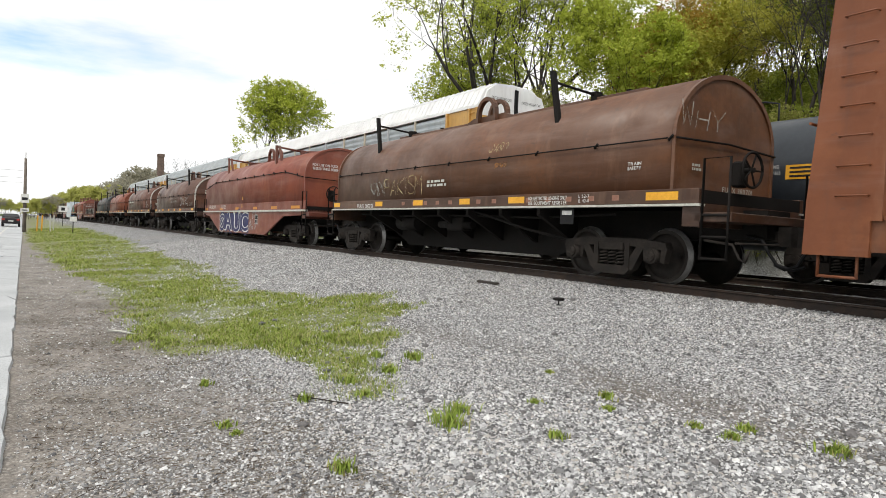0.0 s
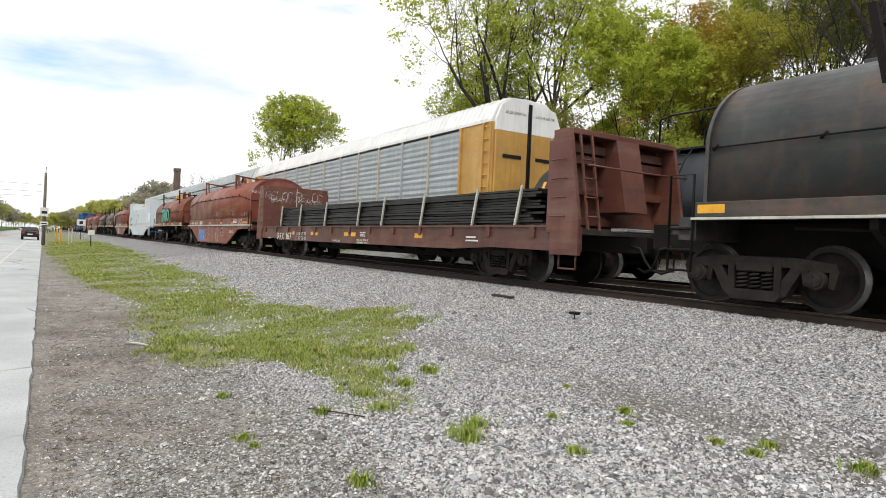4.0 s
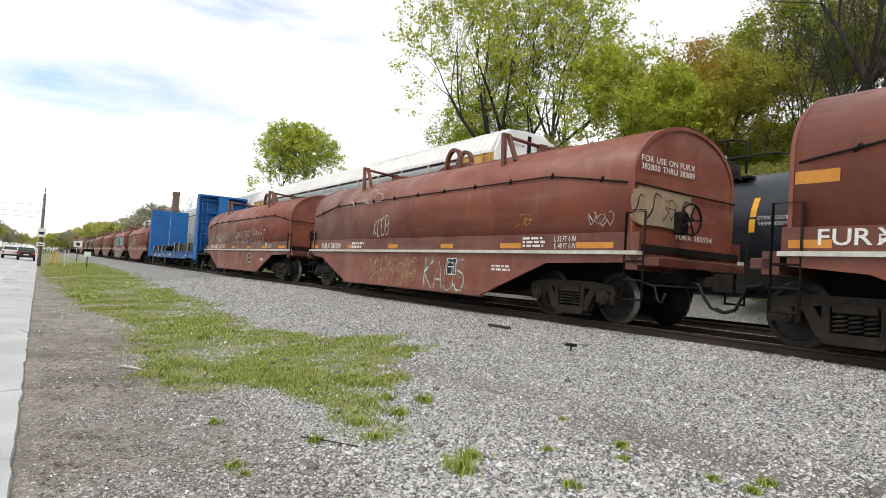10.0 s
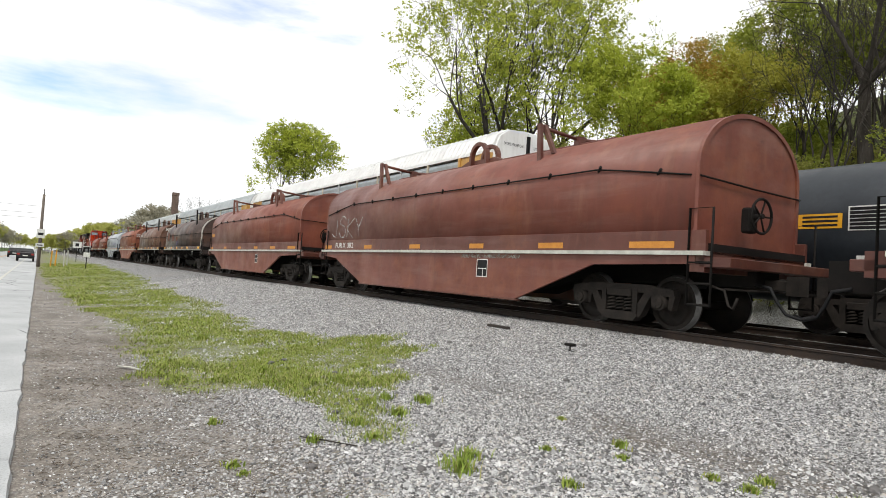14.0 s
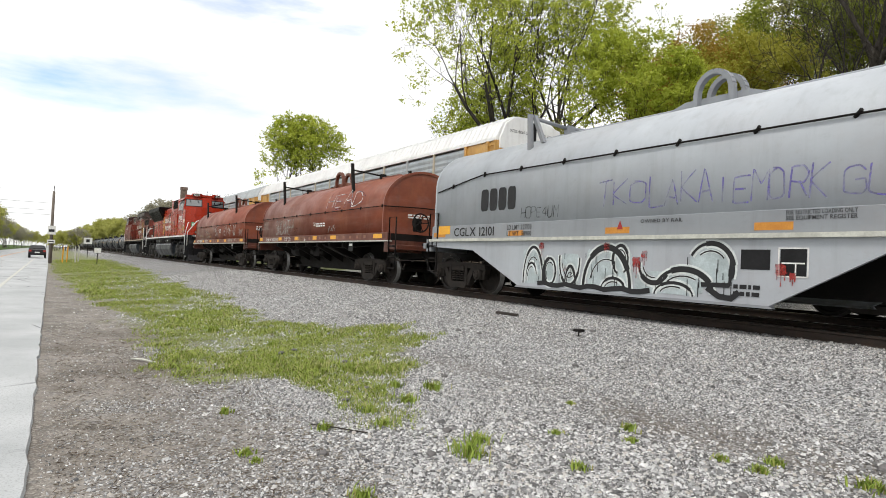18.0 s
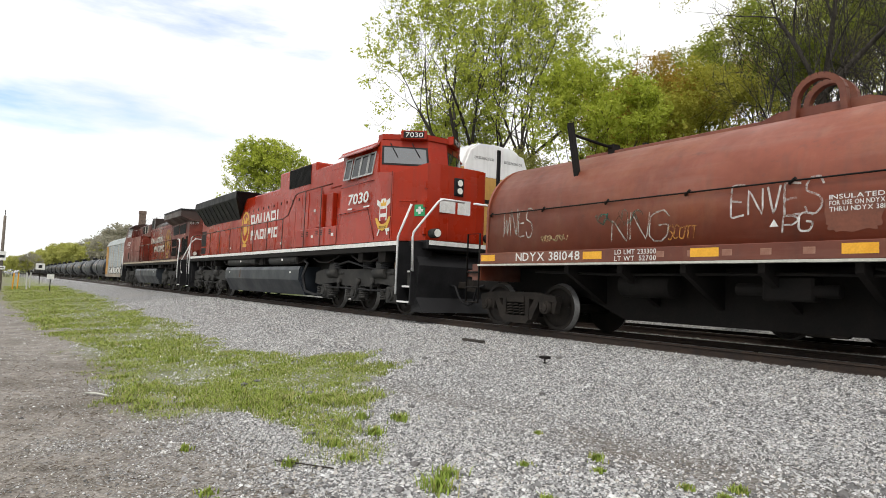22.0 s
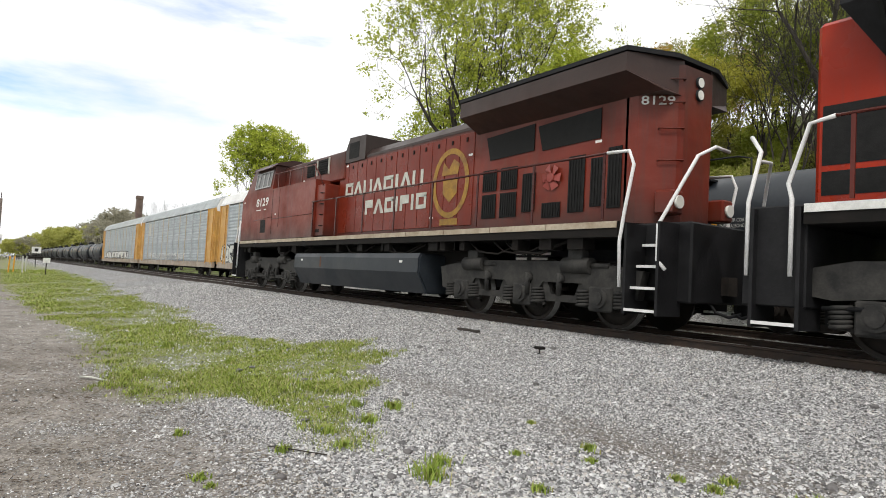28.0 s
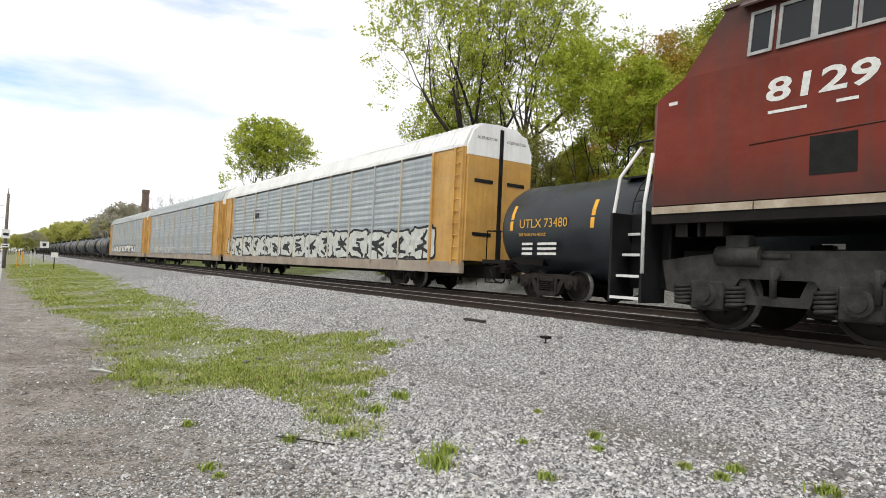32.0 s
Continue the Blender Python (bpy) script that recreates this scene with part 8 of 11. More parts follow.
def tufts():
    mat = grass_material("weed_leaf", (0.15, 0.22, 0.03), (0.3, 0.38, 0.075), (0.3, 0.29, 0.09))
    rs = np.random.RandomState(8)
    for (x, y, s) in TUFTS:
        s *= 1.12
        n = int(60 + 500 * s)
        a, q = rs.uniform(0, 6.28, n), np.abs(rs.normal(0, 0.5, n)) * s
        me = blades("weed_tuft", x + q * np.cos(a), y + q * np.sin(a) * 0.8, rs.uniform(0.35, 1.0, n) * s * 0.75, rs, mat, "", 0.8, 0.0055)
        tagged(new("weed_tuft", me), "bright green weed tuft in the gravel", "weed", "weeds in the gravel")


tufts()


def litter():
    """Dead twigs on the bare earth, the pale stick and the dark spike."""
    rs = random.Random(3)
    bm = bmesh.new()
    for i in range(2600):
        r = 2.6 * (16 / 2.6) ** rs.random()
        x, y = -r * rs.uniform(0.75, 1.0), rs.uniform(0.1, 1.9)
        a, l = rs.uniform(0, 3.14), rs.uniform(0.015, 0.06)
        z = ground_z(x, y) + 0.012
        rod(bm, (x, y, z), (x + l * math.cos(a), y + l * math.sin(a), z + rs.uniform(-0.004, 0.012)), 0.0024, 3, None, False)
    tagged(part("twigs", bm, dull_material("dead_twigs", (0.06, 0.04, 0.028), (0.2, 0.15, 0.11), 0.9, 4), None), "dry twigs and straw on the bare earth", "twigs", kind="stuff")
    bm = bmesh.new()
    for i in range(3200):
        r = 2.6 * (14 / 2.6) ** rs.random()
        x, y = -r * rs.uniform(0.75, 1.0), rs.uniform(0.1, 2.1)
        a, l = rs.uniform(0, 3.14), rs.uniform(0.012, 0.045)
        z = ground_z(x, y) + 0.01
        rod(bm, (x, y, z), (x + l * math.cos(a), y + l * math.sin(a), z + rs.uniform(-0.003, 0.01)), 0.0034, 3, None, False)
    tagged(part("wood_chips", bm, dull_material("bleached_chips", (0.22, 0.19, 0.155), (0.42, 0.38, 0.32), 0.9, 4), None), "bleached wood chips strewn on the bare earth", "wood chips", kind="stuff")
    z = ground_z(-9.3, 1.14)
    bm = pipe(bmesh.new(), [(-9.5, 1.02, z + 0.02), (-9.3, 1.14, z + 0.035), (-9.05, 1.3, z + 0.02)], 0.014, 6)
    solid("stick", bm, OLD_WHITE, "pale bare stick lying on the earth", "stick")
    z = ground_z(-6.79, 6.66)
    bm = box(bmesh.new(), -6.86, -6.72, 6.6, 6.72, z + 0.09, z + 0.13, 0.01)
    rod(bm, (-6.79, 6.66, z - 0.05), (-6.79, 6.66, z + 0.1), 0.012, 6)
    solid("spike", bm, FRAME, "dark iron spike standing in the ballast", "spike")
    bm = pipe(bmesh.new(), [(-5.2, 2.0, ground_z(-5.2, 2.0) + 0.01), (-4.95, 2.1, ground_z(-5, 2.1) + 0.03), (-4.7, 2.3, ground_z(-4.7, 2.3) + 0.012)], 0.006, 5)
    solid("stick", bm, TIE, "dark twig lying in the gravel", "stick")
    bm = box(bmesh.new(), -9.7, -9.1, 7.3, 7.4, ground_z(-9.4, 7.35), ground_z(-9.4, 7.35) + 0.05, 0.01)
    solid("wood_scrap", bm, TIE, "dark piece of tie lying in the ballast", "wood")
    rs = random.Random(12)
    for i in range(26):
        x, y = rs.uniform(-9, -1.8), rs.uniform(1.5, 7.5)
        s = rs.uniform(0.03, 0.06)
        bm = bmesh.new()
        bmesh.ops.create_icosphere(bm, subdivisions=1, radius=s)
        for v in bm.verts:
            v.co *= rs.uniform(0.75, 1.2)
            v.co.z *= 0.6
        o = solid("stone", bm, dull_material("dark_stone", (0.09, 0.085, 0.085), (0.2, 0.19, 0.19), 0.85, 6) if i == 0 else bpy.data.materials["dark_stone"], "dark broken stone in the gravel", "stone", "larger stones")
        o.location = (x, y, ground_z(x, y) + s * 0.25)


litter()


# ---------------------------------------------------------------- trees
def bark_material():
    k = Mat("bark", 0.95, 0, 0.15)
    c = k.mix(k.noise(3, 6, 0.6, k.at(1, 1, 0.25)), (0.025, 0.022, 0.019), (0.085, 0.075, 0.066))
    k.color(c).bump(k.noise(12, 5, 0.6, k.at(1, 1, 0.2)), 0.5, 0.02)
    return k.m


BARK = bark_material()


def leaf_material(name, a, b, c):
    k = Mat(name, 0.6, 0, 0.2)
    r = k.island()
    big = k.noise(0.35, 3)
    col = k.mix(r, a, b)
    col = k.mix(k.math("MULTIPLY", big, 0.6), col, c)
    k.color(col)
    tr = k.n.new("ShaderNodeBsdfTranslucent")
    k.l.new(col, tr.inputs["Color"])
    mx = k.n.new("ShaderNodeMixShader")
    mx.inputs[0].default_value = 0.5
    k.l.new(k.b.outputs[0], mx.inputs[1])
    k.l.new(tr.outputs[0], mx.inputs[2])
    k.l.new(mx.outputs[0], k.n["Material Output"].inputs["Surface"])
    return k.m


LEAF_LIME = leaf_material("leaf_lime", (0.27, 0.33, 0.035), (0.62, 0.66, 0.12), (0.42, 0.48, 0.06))
LEAF_GREEN = leaf_material("leaf_green", (0.18, 0.22, 0.03), (0.4, 0.44, 0.08), (0.26, 0.31, 0.045))
LEAF_OCHRE = leaf_material("leaf_ochre", (0.28, 0.18, 0.03), (0.55, 0.36, 0.08), (0.4, 0.28, 0.05))
LEAF_OLIVE = leaf_material("leaf_olive", (0.22, 0.22, 0.06), (0.42, 0.41, 0.13), (0.3, 0.3, 0.08))
LEAF_GOLD = leaf_material("leaf_gold", (0.3, 0.29, 0.035), (0.55, 0.52, 0.1), (0.42, 0.41, 0.07))
LEAF_FAR = leaf_material("leaf_far_lime", (0.36, 0.37, 0.09), (0.56, 0.56, 0.18), (0.44, 0.44, 0.13))
LEAF_FAR_GREY = leaf_material("leaf_far_grey", (0.3, 0.285, 0.21), (0.45, 0.43, 0.34), (0.36, 0.34, 0.26))


def grow(seed, height, spread, stems=1, levels=4, lean=0.0, first=0.35, droop=0.0, ring=0.35, thick=1.0):
    """Limbs as (from, to, r0, r1) and twig ends, from a forking habit."""
    rnd = random.Random(seed)
    limbs, tips = [], []

    def branch(p, d, l, r, lev):
        n = 3
        for i in range(n):
            d = (d + Vector((rnd.gauss(0, 0.1), rnd.gauss(0, 0.1), rnd.gauss(0.02, 0.05)))).normalized()
            q = p + d * (l / n)
            r1 = r * (0.86 if i < n - 1 else 0.8)
            limbs.append((p, q, r, r1))
            if lev <= 2 and rnd.random() < 0.75:
                tips.append((q, d, lev))
            p, r = q, r1
            if lev > 0 and i > 0 and rnd.random() < 0.75:
                side(p, d, l, r, lev)
        if lev > 0:
            for i in range(2):
                side(p, d, l, r, lev)
        else:
            tips.append((p, d, 0))

    def side(p, d, l, r, lev):
        a, t = rnd.uniform(0, 6.28), rnd.uniform(0.35, 0.85) * spread
        u = d.orthogonal().normalized()
        v = d.cross(u)
        e = (d * math.cos(t) + (u * math.cos(a) + v * math.sin(a)) * math.sin(t) + Vector((0, 0, 0.12 - droop))).normalized()
        branch(p, e, l * rnd.uniform(0.6, 0.8), r * rnd.uniform(0.5, 0.7), lev - 1)

    for s in range(stems):
        a = 6.28 * s / max(1, stems) + rnd.uniform(-0.4, 0.4)
        k = 0.0 if stems == 1 else rnd.uniform(0.12, 0.3)
        d = Vector((math.cos(a) * k + lean, math.sin(a) * k, 1)).normalized()
        base = Vector((math.cos(a) * ring, math.sin(a) * ring, -0.3)) if stems > 1 else Vector((0, 0, -0.3))
        branch(base, d, height * first * rnd.uniform(0.9, 1.15), height * 0.0095 * thick * rnd.uniform(0.8, 1.2), levels)
    return limbs, tips


def limb_mesh(limbs, min_r=0.0):
    V, F = [], []
    for a, b, r0, r1 in limbs:
        if r0 < min_r:
            continue
        d = (b - a).normalized()
        u = d.orthogonal().normalized()
        v = d.cross(u)
        k = 6 if r0 > 0.06 else 3
        dirs = [u * math.cos(2 * math.pi * i / k) + v * math.sin(2 * math.pi * i / k) for i in range(k)]
        n = len(V)
        V += [tuple(a + e * max(r0, 0.006)) for e in dirs] + [tuple(b + e * max(r1, 0.006)) for e in dirs]
        F += [(n + i, n + (i + 1) % k, n + k + (i + 1) % k, n + k + i) for i in range(k)]
    return np_mesh("trunk", np.array(V), np.array(F), BARK)


def leaf_mesh(tips, total, size, reach, mat, seed, per=12):
    """Small leaves in tight, drooping sprays hung on the twig ends, with gaps between the sprays."""
    rs = np.random.RandomState(seed)
    T = np.array([tuple(t[0]) for t in tips])
    k = max(1, total // per)
    pick = rs.randint(0, len(T), k)
    S = T[pick] + rs.normal(0, reach * 0.3, (k, 3))
    C = np.repeat(S, per, 0)
    n = len(C)
    C = C + rs.normal(0, reach * 0.36, (n, 3)) * np.array((1, 1, 0.6))
    a = rs.normal(0, 1, (n, 3)) * np.array((1, 1, 0.7))
    a /= np.linalg.norm(a, axis=1, keepdims=True)
    b = np.cross(a, rs.normal(0, 1, (n, 3)))
    b /= np.linalg.norm(b, axis=1, keepdims=True) + 1e-9
    s = (size * rs.uniform(0.6, 1.4, n))[:, None]
    V = np.stack([C - a * s, C + b * s * 0.8 + a * s * 0.2, C + a * s * 0.9 - b * s * 0.45], 1).reshape(-1, 3)
    return np_mesh("crown", V, np.arange(3 * n).reshape(n, 3), mat)


def fit_crown(limbs, tips, base, top, rad):
    """Shape the grown limbs to a crown of this height and width, and prune what sticks out."""
    r = sorted(math.hypot(t[0].x, t[0].y) for t in tips)[int(len(tips) * 0.9)]
    zs = sorted(t[0].z for t in tips)
    z1 = zs[int(len(zs) * 0.97)]
    kx, kz = rad / r, top / z1

    def at(p):
        return Vector((p.x * kx, p.y * kx, p.z * kz))
    mid, half = (base + top) / 2, (top - base) / 2

    def inside(p):
        wob = 1 + 0.25 * noise.noise((p.x * 0.35, p.y * 0.35, p.z * 0.35))
        return (math.hypot(p.x, p.y) / rad) ** 2 + ((p.z - mid) / half) ** 2 < 1.1 * wob
    L = [(at(a), at(b), u, v) for a, b, u, v in limbs]
    L = [l for l in L if inside(l[1]) or (l[2] > 0.05 and l[1].z < mid)]
    T = [(at(t[0]),) + t[1:] for t in tips]
    return L, [t for t in T if inside(t[0])]


def tree(label, x, y, seed, base, top, rad, leaf, total, size, reach, stems=1, levels=4, group="", spread=0.95, ring=0.35, thick=1.0, first=0.33, name="tree", twig=0.0):
    limbs, tips = fit_crown(*grow(seed, top, spread, stems, levels, 0, first, 0, ring, thick), base, top, rad)
    t = thing(name, label, name, group, m=pose(x, y, ground_z(x, y)))
    tr = new("trunk", limb_mesh(limbs, twig))
    tr.parent = t
    if leaf:
        cr = new("crown", leaf_mesh(tips, total, size, reach, leaf, seed + 1))
        cr.parent = t
    return t


WOOD = "trees on the wooded slope"
tree("tall several-stemmed tree with sparse fresh lime-green leaves", -26.9, 22.6, 42, 4.2, 18.6, 8.0, LEAF_LIME, 34000, 0.09, 0.42, 6, 5, "", 1.35, 1.5, 1.45, 0.22)
tree("several-stemmed tree with lime-green leaves on spreading boughs", -29.6, 21.6, 23, 4.4, 12.5, 4.4, LEAF_LIME, 13000, 0.09, 0.42, 3, 5, "", 1.4, 0.6, 1.4, 0.25)
tree("slender tree with fresh lime-green leaves on low boughs", -20.4, 22.6, 17, 2.2, 10.4, 3.9, LEAF_LIME, 18000, 0.085, 0.4, 3, 4, "", 1.2, 0.5)
tree("small round tree with dense fresh green leaves", -59.5, 20.3, 9, 6.6, 15.5, 4.7, LEAF_LIME, 20000, 0.11, 0.45, 4, 5, "", 1.2, 0.4, 1.2)
tree("old bare oak with a thick trunk and hanging twigs", -11.6, 26.6, 61, 4.0, 16.5, 6.4, LEAF_OLIVE, 2500, 0.05, 0.4, 1, 6, WOOD, 1.15, 0.35, 2.1, 0.36, twig=0.009)

MASTERS = [
    tree("woodland tree with yellow-green spring leaves", -31, 37, 101, 1.2, 9, 3.9, LEAF_GOLD, 13000, 0.085, 0.5, 2, 4, WOOD, twig=0.01),
    tree("woodland tree with green spring leaves", -22, 32, 102, 1.2, 9, 3.7, LEAF_GREEN, 12000, 0.085, 0.5, 2, 4, WOOD, twig=0.01),
    tree("woodland tree with ochre budding leaves", -20.5, 27.5, 103, 2.0, 9.5, 3.6, LEAF_OCHRE, 10000, 0.075, 0.5, 2, 4, WOOD, twig=0.01),
    tree("woodland tree with thin olive leaves", -16, 38, 104, 2.2, 10, 3.6, LEAF_OLIVE, 8000, 0.075, 0.5, 2, 4, WOOD, twig=0.01),
    tree("bare grey woodland tree with a tangle of branches", -8, 27, 105, 3.0, 10, 4.2, None, 0, 0, 0, 2, 4, WOOD, 1.2),
    tree("low green shrub on the slope", -18, 23.5, 106, 0.0, 2.6, 2.0, LEAF_GREEN, 5000, 0.07, 0.4, 5, 3, "shrubs on the slope", 1.2, 0.5, 1.0, 0.4, "shrub"),
    tree("low olive shrub with bare twigs on the slope", -23, 24, 107, 0.0, 2.8, 2.0, LEAF_OLIVE, 3600, 0.065, 0.4, 5, 3, "shrubs on the slope", 1.2, 0.5, 1.0, 0.4, "shrub"),
]
FAR = [
    tree("distant tree with yellow-green spring leaves", -205, 26, 201, 1.0, 10, 4.2, LEAF_FAR, 2600, 0.26, 0.8, 2, 3, WOOD, twig=0.02),
    tree("distant tree with pale green spring leaves", -225, 27, 202, 1.0, 10, 4.0, LEAF_FAR, 2600, 0.26, 0.8, 2, 3, WOOD, twig=0.02),
    tree("distant tree with thin olive leaves", -240, 30, 203, 1.0, 10, 4.0, LEAF_FAR_GREY, 2400, 0.24, 0.8, 2, 3, WOOD, twig=0.02),
    tree("distant bare grey tree with thin branches", -190, 28, 204, 2.0, 10, 4.2, None, 0, 0, 0, 2, 3, WOOD, 1.2),
]


def table(v, *rows):
    return lerp_table(v, rows)


def woods():
    rnd = random.Random(77)
    # the scarp beside the camera: rows going up, kept under the ridge that shows against the sky
    for row, (y0, n) in enumerate(((25.5, 11), (31, 13), (37.5, 14), (45, 14), (54, 13), (64, 12))):
        for i in range(n):
            x = -1.02 * y0 + (1.02 * y0 + 10) * (i + rnd.uniform(0.15, 0.85)) / n
            y = y0 + rnd.uniform(-2, 2)
            z = ground_z(x, y)
            cap = 0.7 + y * table(x / y, (-1.05, 0.24), (-0.88, 0.32), (-0.77, 0.4), (-0.63, 0.47), (-0.5, 0.62), (-0.42, 0.8), (0, 1.3))
            k = 4 if (x / y > -0.6 and rnd.random() < 0.5) else rnd.choice(((1, 3, 3, 4) if x / y > -0.55 else (0, 1, 3, 2, 2, 0, 3, 3, 4)) if x / y > -0.85 else (0, 0, 1, 1, 3, 2, 4))
            s = min(rnd.uniform(0.7, 1.25), (cap - z) / 10)
            if s > 0.3 and not (y < 28 and -0.62 < x / y < -0.38):
                copy_thing(MASTERS[k], pose(x, y, z, 0, 0, rnd.uniform(0, 360)) @ Matrix.Scale(s, 4))
    # bare ones leaning over the slope's near end
    for x, y, s in ((-7.5, 23, 1.2), (-11, 24.5, 1.25), (-4, 26, 1.3), (-12.5, 29, 1.25), (-9, 31, 1.2), (-6, 22, 0.95), (-9.5, 22.5, 1.0), (-13.6, 25.5, 1.05), (-2, 23, 1.1)):
        copy_thing(MASTERS[4], pose(x, y, ground_z(x, y), 0, 0, rnd.uniform(0, 360)) @ Matrix.Scale(s, 4))
    # shrubs and saplings under the trees
    for i in range(120):
        x, y = rnd.uniform(-38, 4), 20.5 + 20 * rnd.random() ** 1.5
        copy_thing(MASTERS[rnd.choice((5, 5, 6))], pose(x, y, ground_z(x, y) - 0.15, 0, 0, rnd.uniform(0, 360)) @ Matrix.Scale(rnd.uniform(0.5, 1.25), 4))
    # scrub behind the standing train
    for i in range(20):
        x = -26 + i * 1.6 + rnd.uniform(-0.8, 0.8)
        s = rnd.uniform(0.5, 0.85)
        copy_thing(MASTERS[rnd.choice((0, 1, 3, 3, 4, 2) if x < -14 else (1, 3, 4, 4, 6))], pose(x, 21.0 + rnd.uniform(-0.8, 2.5), ground_z(x, 20) - 0.4, 0, 0, rnd.uniform(0, 360)) @ Matrix.Scale(s, 4))
    # distant woods along the line, thicker and lower as they go
    for i in range(150):
        a = 77.6 + 12.6 * (i + rnd.random()) / 150
        d = rnd.uniform(130, 260) if a < 84 else rnd.uniform(210, 420)
        x, y = -d * math.sin(radians(a)), d * math.cos(radians(a))
        if y < 19 and a < 87:
            continue
        z = ground_z(x, y)
        e = table(a, (77.6, 3.4), (80, 4.1), (82.4, 4.45), (83.4, 3.6), (84, 3.1), (85.9, 2.7), (87.5, 2.0), (88.6, 1.45), (90.2, 1.25))
        top = 0.7 + d * math.tan(radians(e)) * (1 - 0.45 * rnd.random() ** 1.5)
        s = (top - z) / 10
        k = rnd.choice((2, 2, 3)) if a < 83.6 else rnd.choice((0, 0, 0, 1, 2))
        if 0.25 < s < 2.4:
            copy_thing(FAR[k], pose(x, y, z - 0.5, 0, 0, rnd.uniform(0, 360)) @ Matrix.Scale(s, 4))
    # the other verge of the road
    for i in range(46):
        a = 90.9 + 8 * rnd.random() ** 1.4
        d = min(330, 13.5 / math.sin(radians(a - 90))) * rnd.uniform(1.0, 1.25)
        x, y = -d * math.sin(radians(a)), d * math.cos(radians(a))
        top = 0.7 + d * math.tan(radians(table(a, (90.9, 1.15), (92.5, 1.6), (93.2, 2.3), (94, 3.2), (99, 7)))) * rnd.uniform(0.6, 1.0)
        s = (top + 1) / 10
        copy_thing(FAR[rnd.choice((0, 1, 1, 2))], pose(x, y, -1.0, 0, 0, rnd.uniform(0, 360)) @ Matrix.Scale(min(s, 1.6), 4))
    for x, y, s in ((-118, -9.6, 1.3), (-110, -12, 1.35), (-128, 24, 1.35), (-121, 27.5, 1.3), (-138, 28, 1.4)):
        copy_thing(MASTERS[4], pose(x, y, -1.0, 0, 0, rnd.uniform(0, 360)) @ Matrix.Scale(s, 4))


woods()


# ---------------------------------------------------------------- roadside
def chimney():
    c = thing("chimney", "tall square brick chimney beyond the trees", "chimney", m=pose(-152, 25, 0))
    brick = dull_material("sooty_brick", (0.12, 0.085, 0.068), (0.21, 0.15, 0.125), 0.9, 1.5)
    bm = prism(bmesh.new(), [(-0.7, -0.7), (0.7, -0.7), (0.7, 0.7), (-0.7, 0.7)], -1, 15.2, "z")
    for v in bm.verts:
        if v.co.z > 10:
            v.co.x *= 0.88
            v.co.y *= 0.88
    part("shaft", bm, brick, c)
    bm = box(bmesh.new(), -0.7, 0.7, -0.7, 0.7, 14.6, 15.3, 0.05)
    part("cap", bm, brick, c)


chimney()


def pole():
    p = thing("utility_pole", "weathered wooden utility pole at the road's edge", "utility pole", m=pose(-64, 0.06, -0.85))
    bm = rod(bmesh.new(), (0, 0, -0.3), (-0.12, 0, 6.25), 0.15, 10, 0.1)
    part("post", bm, dull_material("pole_wood", (0.11, 0.09, 0.075), (0.2, 0.17, 0.145), 0.9, 3), p)
    bm = rod(bmesh.new(), (-0.12, 0, 6.2), (-0.12, 0, 6.75), 0.03, 6)
    part("mast", bm, FRAME, p)
    for z, h, m in ((2.5, 0.75, WHITE), (1.75, 0.3, WHITE)):
        bm = box(bmesh.new(), 0.16, 0.18, -0.3, 0.3, z, z + h)
        s = part("road_sign", bm, m, p, "white road sign with dark bars")
        bm = box(bmesh.new(), 0.18, 0.184, -0.2, 0.2, z + h * 0.3, z + h * 0.6)
        part("sign_bar", bm, INK, s)
    for i, (y, z) in enumerate(((-0.2, 5.2), (-0.2, 4.6), (-0.2, 4.2))):
        pts = [(0 + 22 * t, -0.2 - 26 * t, z + 0.6 * t - 2.2 * t * (1 - t)) for t in [k / 10 for k in range(11)]]
        part("cable", pipe(bmesh.new(), pts, 0.012, 4), BLACK, p)


pole()


def small_sign(x, y, h, size, mark):
    s = thing("marker_sign", "small white railway sign on a thin post", "sign", "railway markers", m=pose(x, y, ground_z(x, y)))
    part("post", rod(bmesh.new(), (0, 0, -0.2), (0, 0, h), 0.035, 8), FRAME, s)
    b = part("board", box(bmesh.new(), 0.04, 0.06, -size / 2, size / 2, h - size * 0.8, h), WHITE, s)
    if mark:
        part("board_bar", box(bmesh.new(), 0.06, 0.064, -size * 0.2, size * 0.2, h - size * 0.6, h - size * 0.2), INK, b)


small_sign(-60, 3.4, 1.35, 0.5, False)
small_sign(-95, 4.2, 2.6, 1.0, True)


def marker_stakes():
    for x, y, lean, m in ((-67, 1.0, 12, YELLOW), (-69, 1.4, 9, YELLOW), (-66, 2.0, -6, OLD_WHITE), (-71, 2.4, 5, OLD_WHITE)):
        bm = box(bmesh.new(), -0.04, 0.04, -0.05, 0.05, -0.2, 1.5, 0.01)
        solid("marker_stake", bm, m, "leaning plastic marker stake beside the road", "stake", "marker stakes", m=pose(x, y, ground_z(x, y), 0, lean, 10))


marker_stakes()


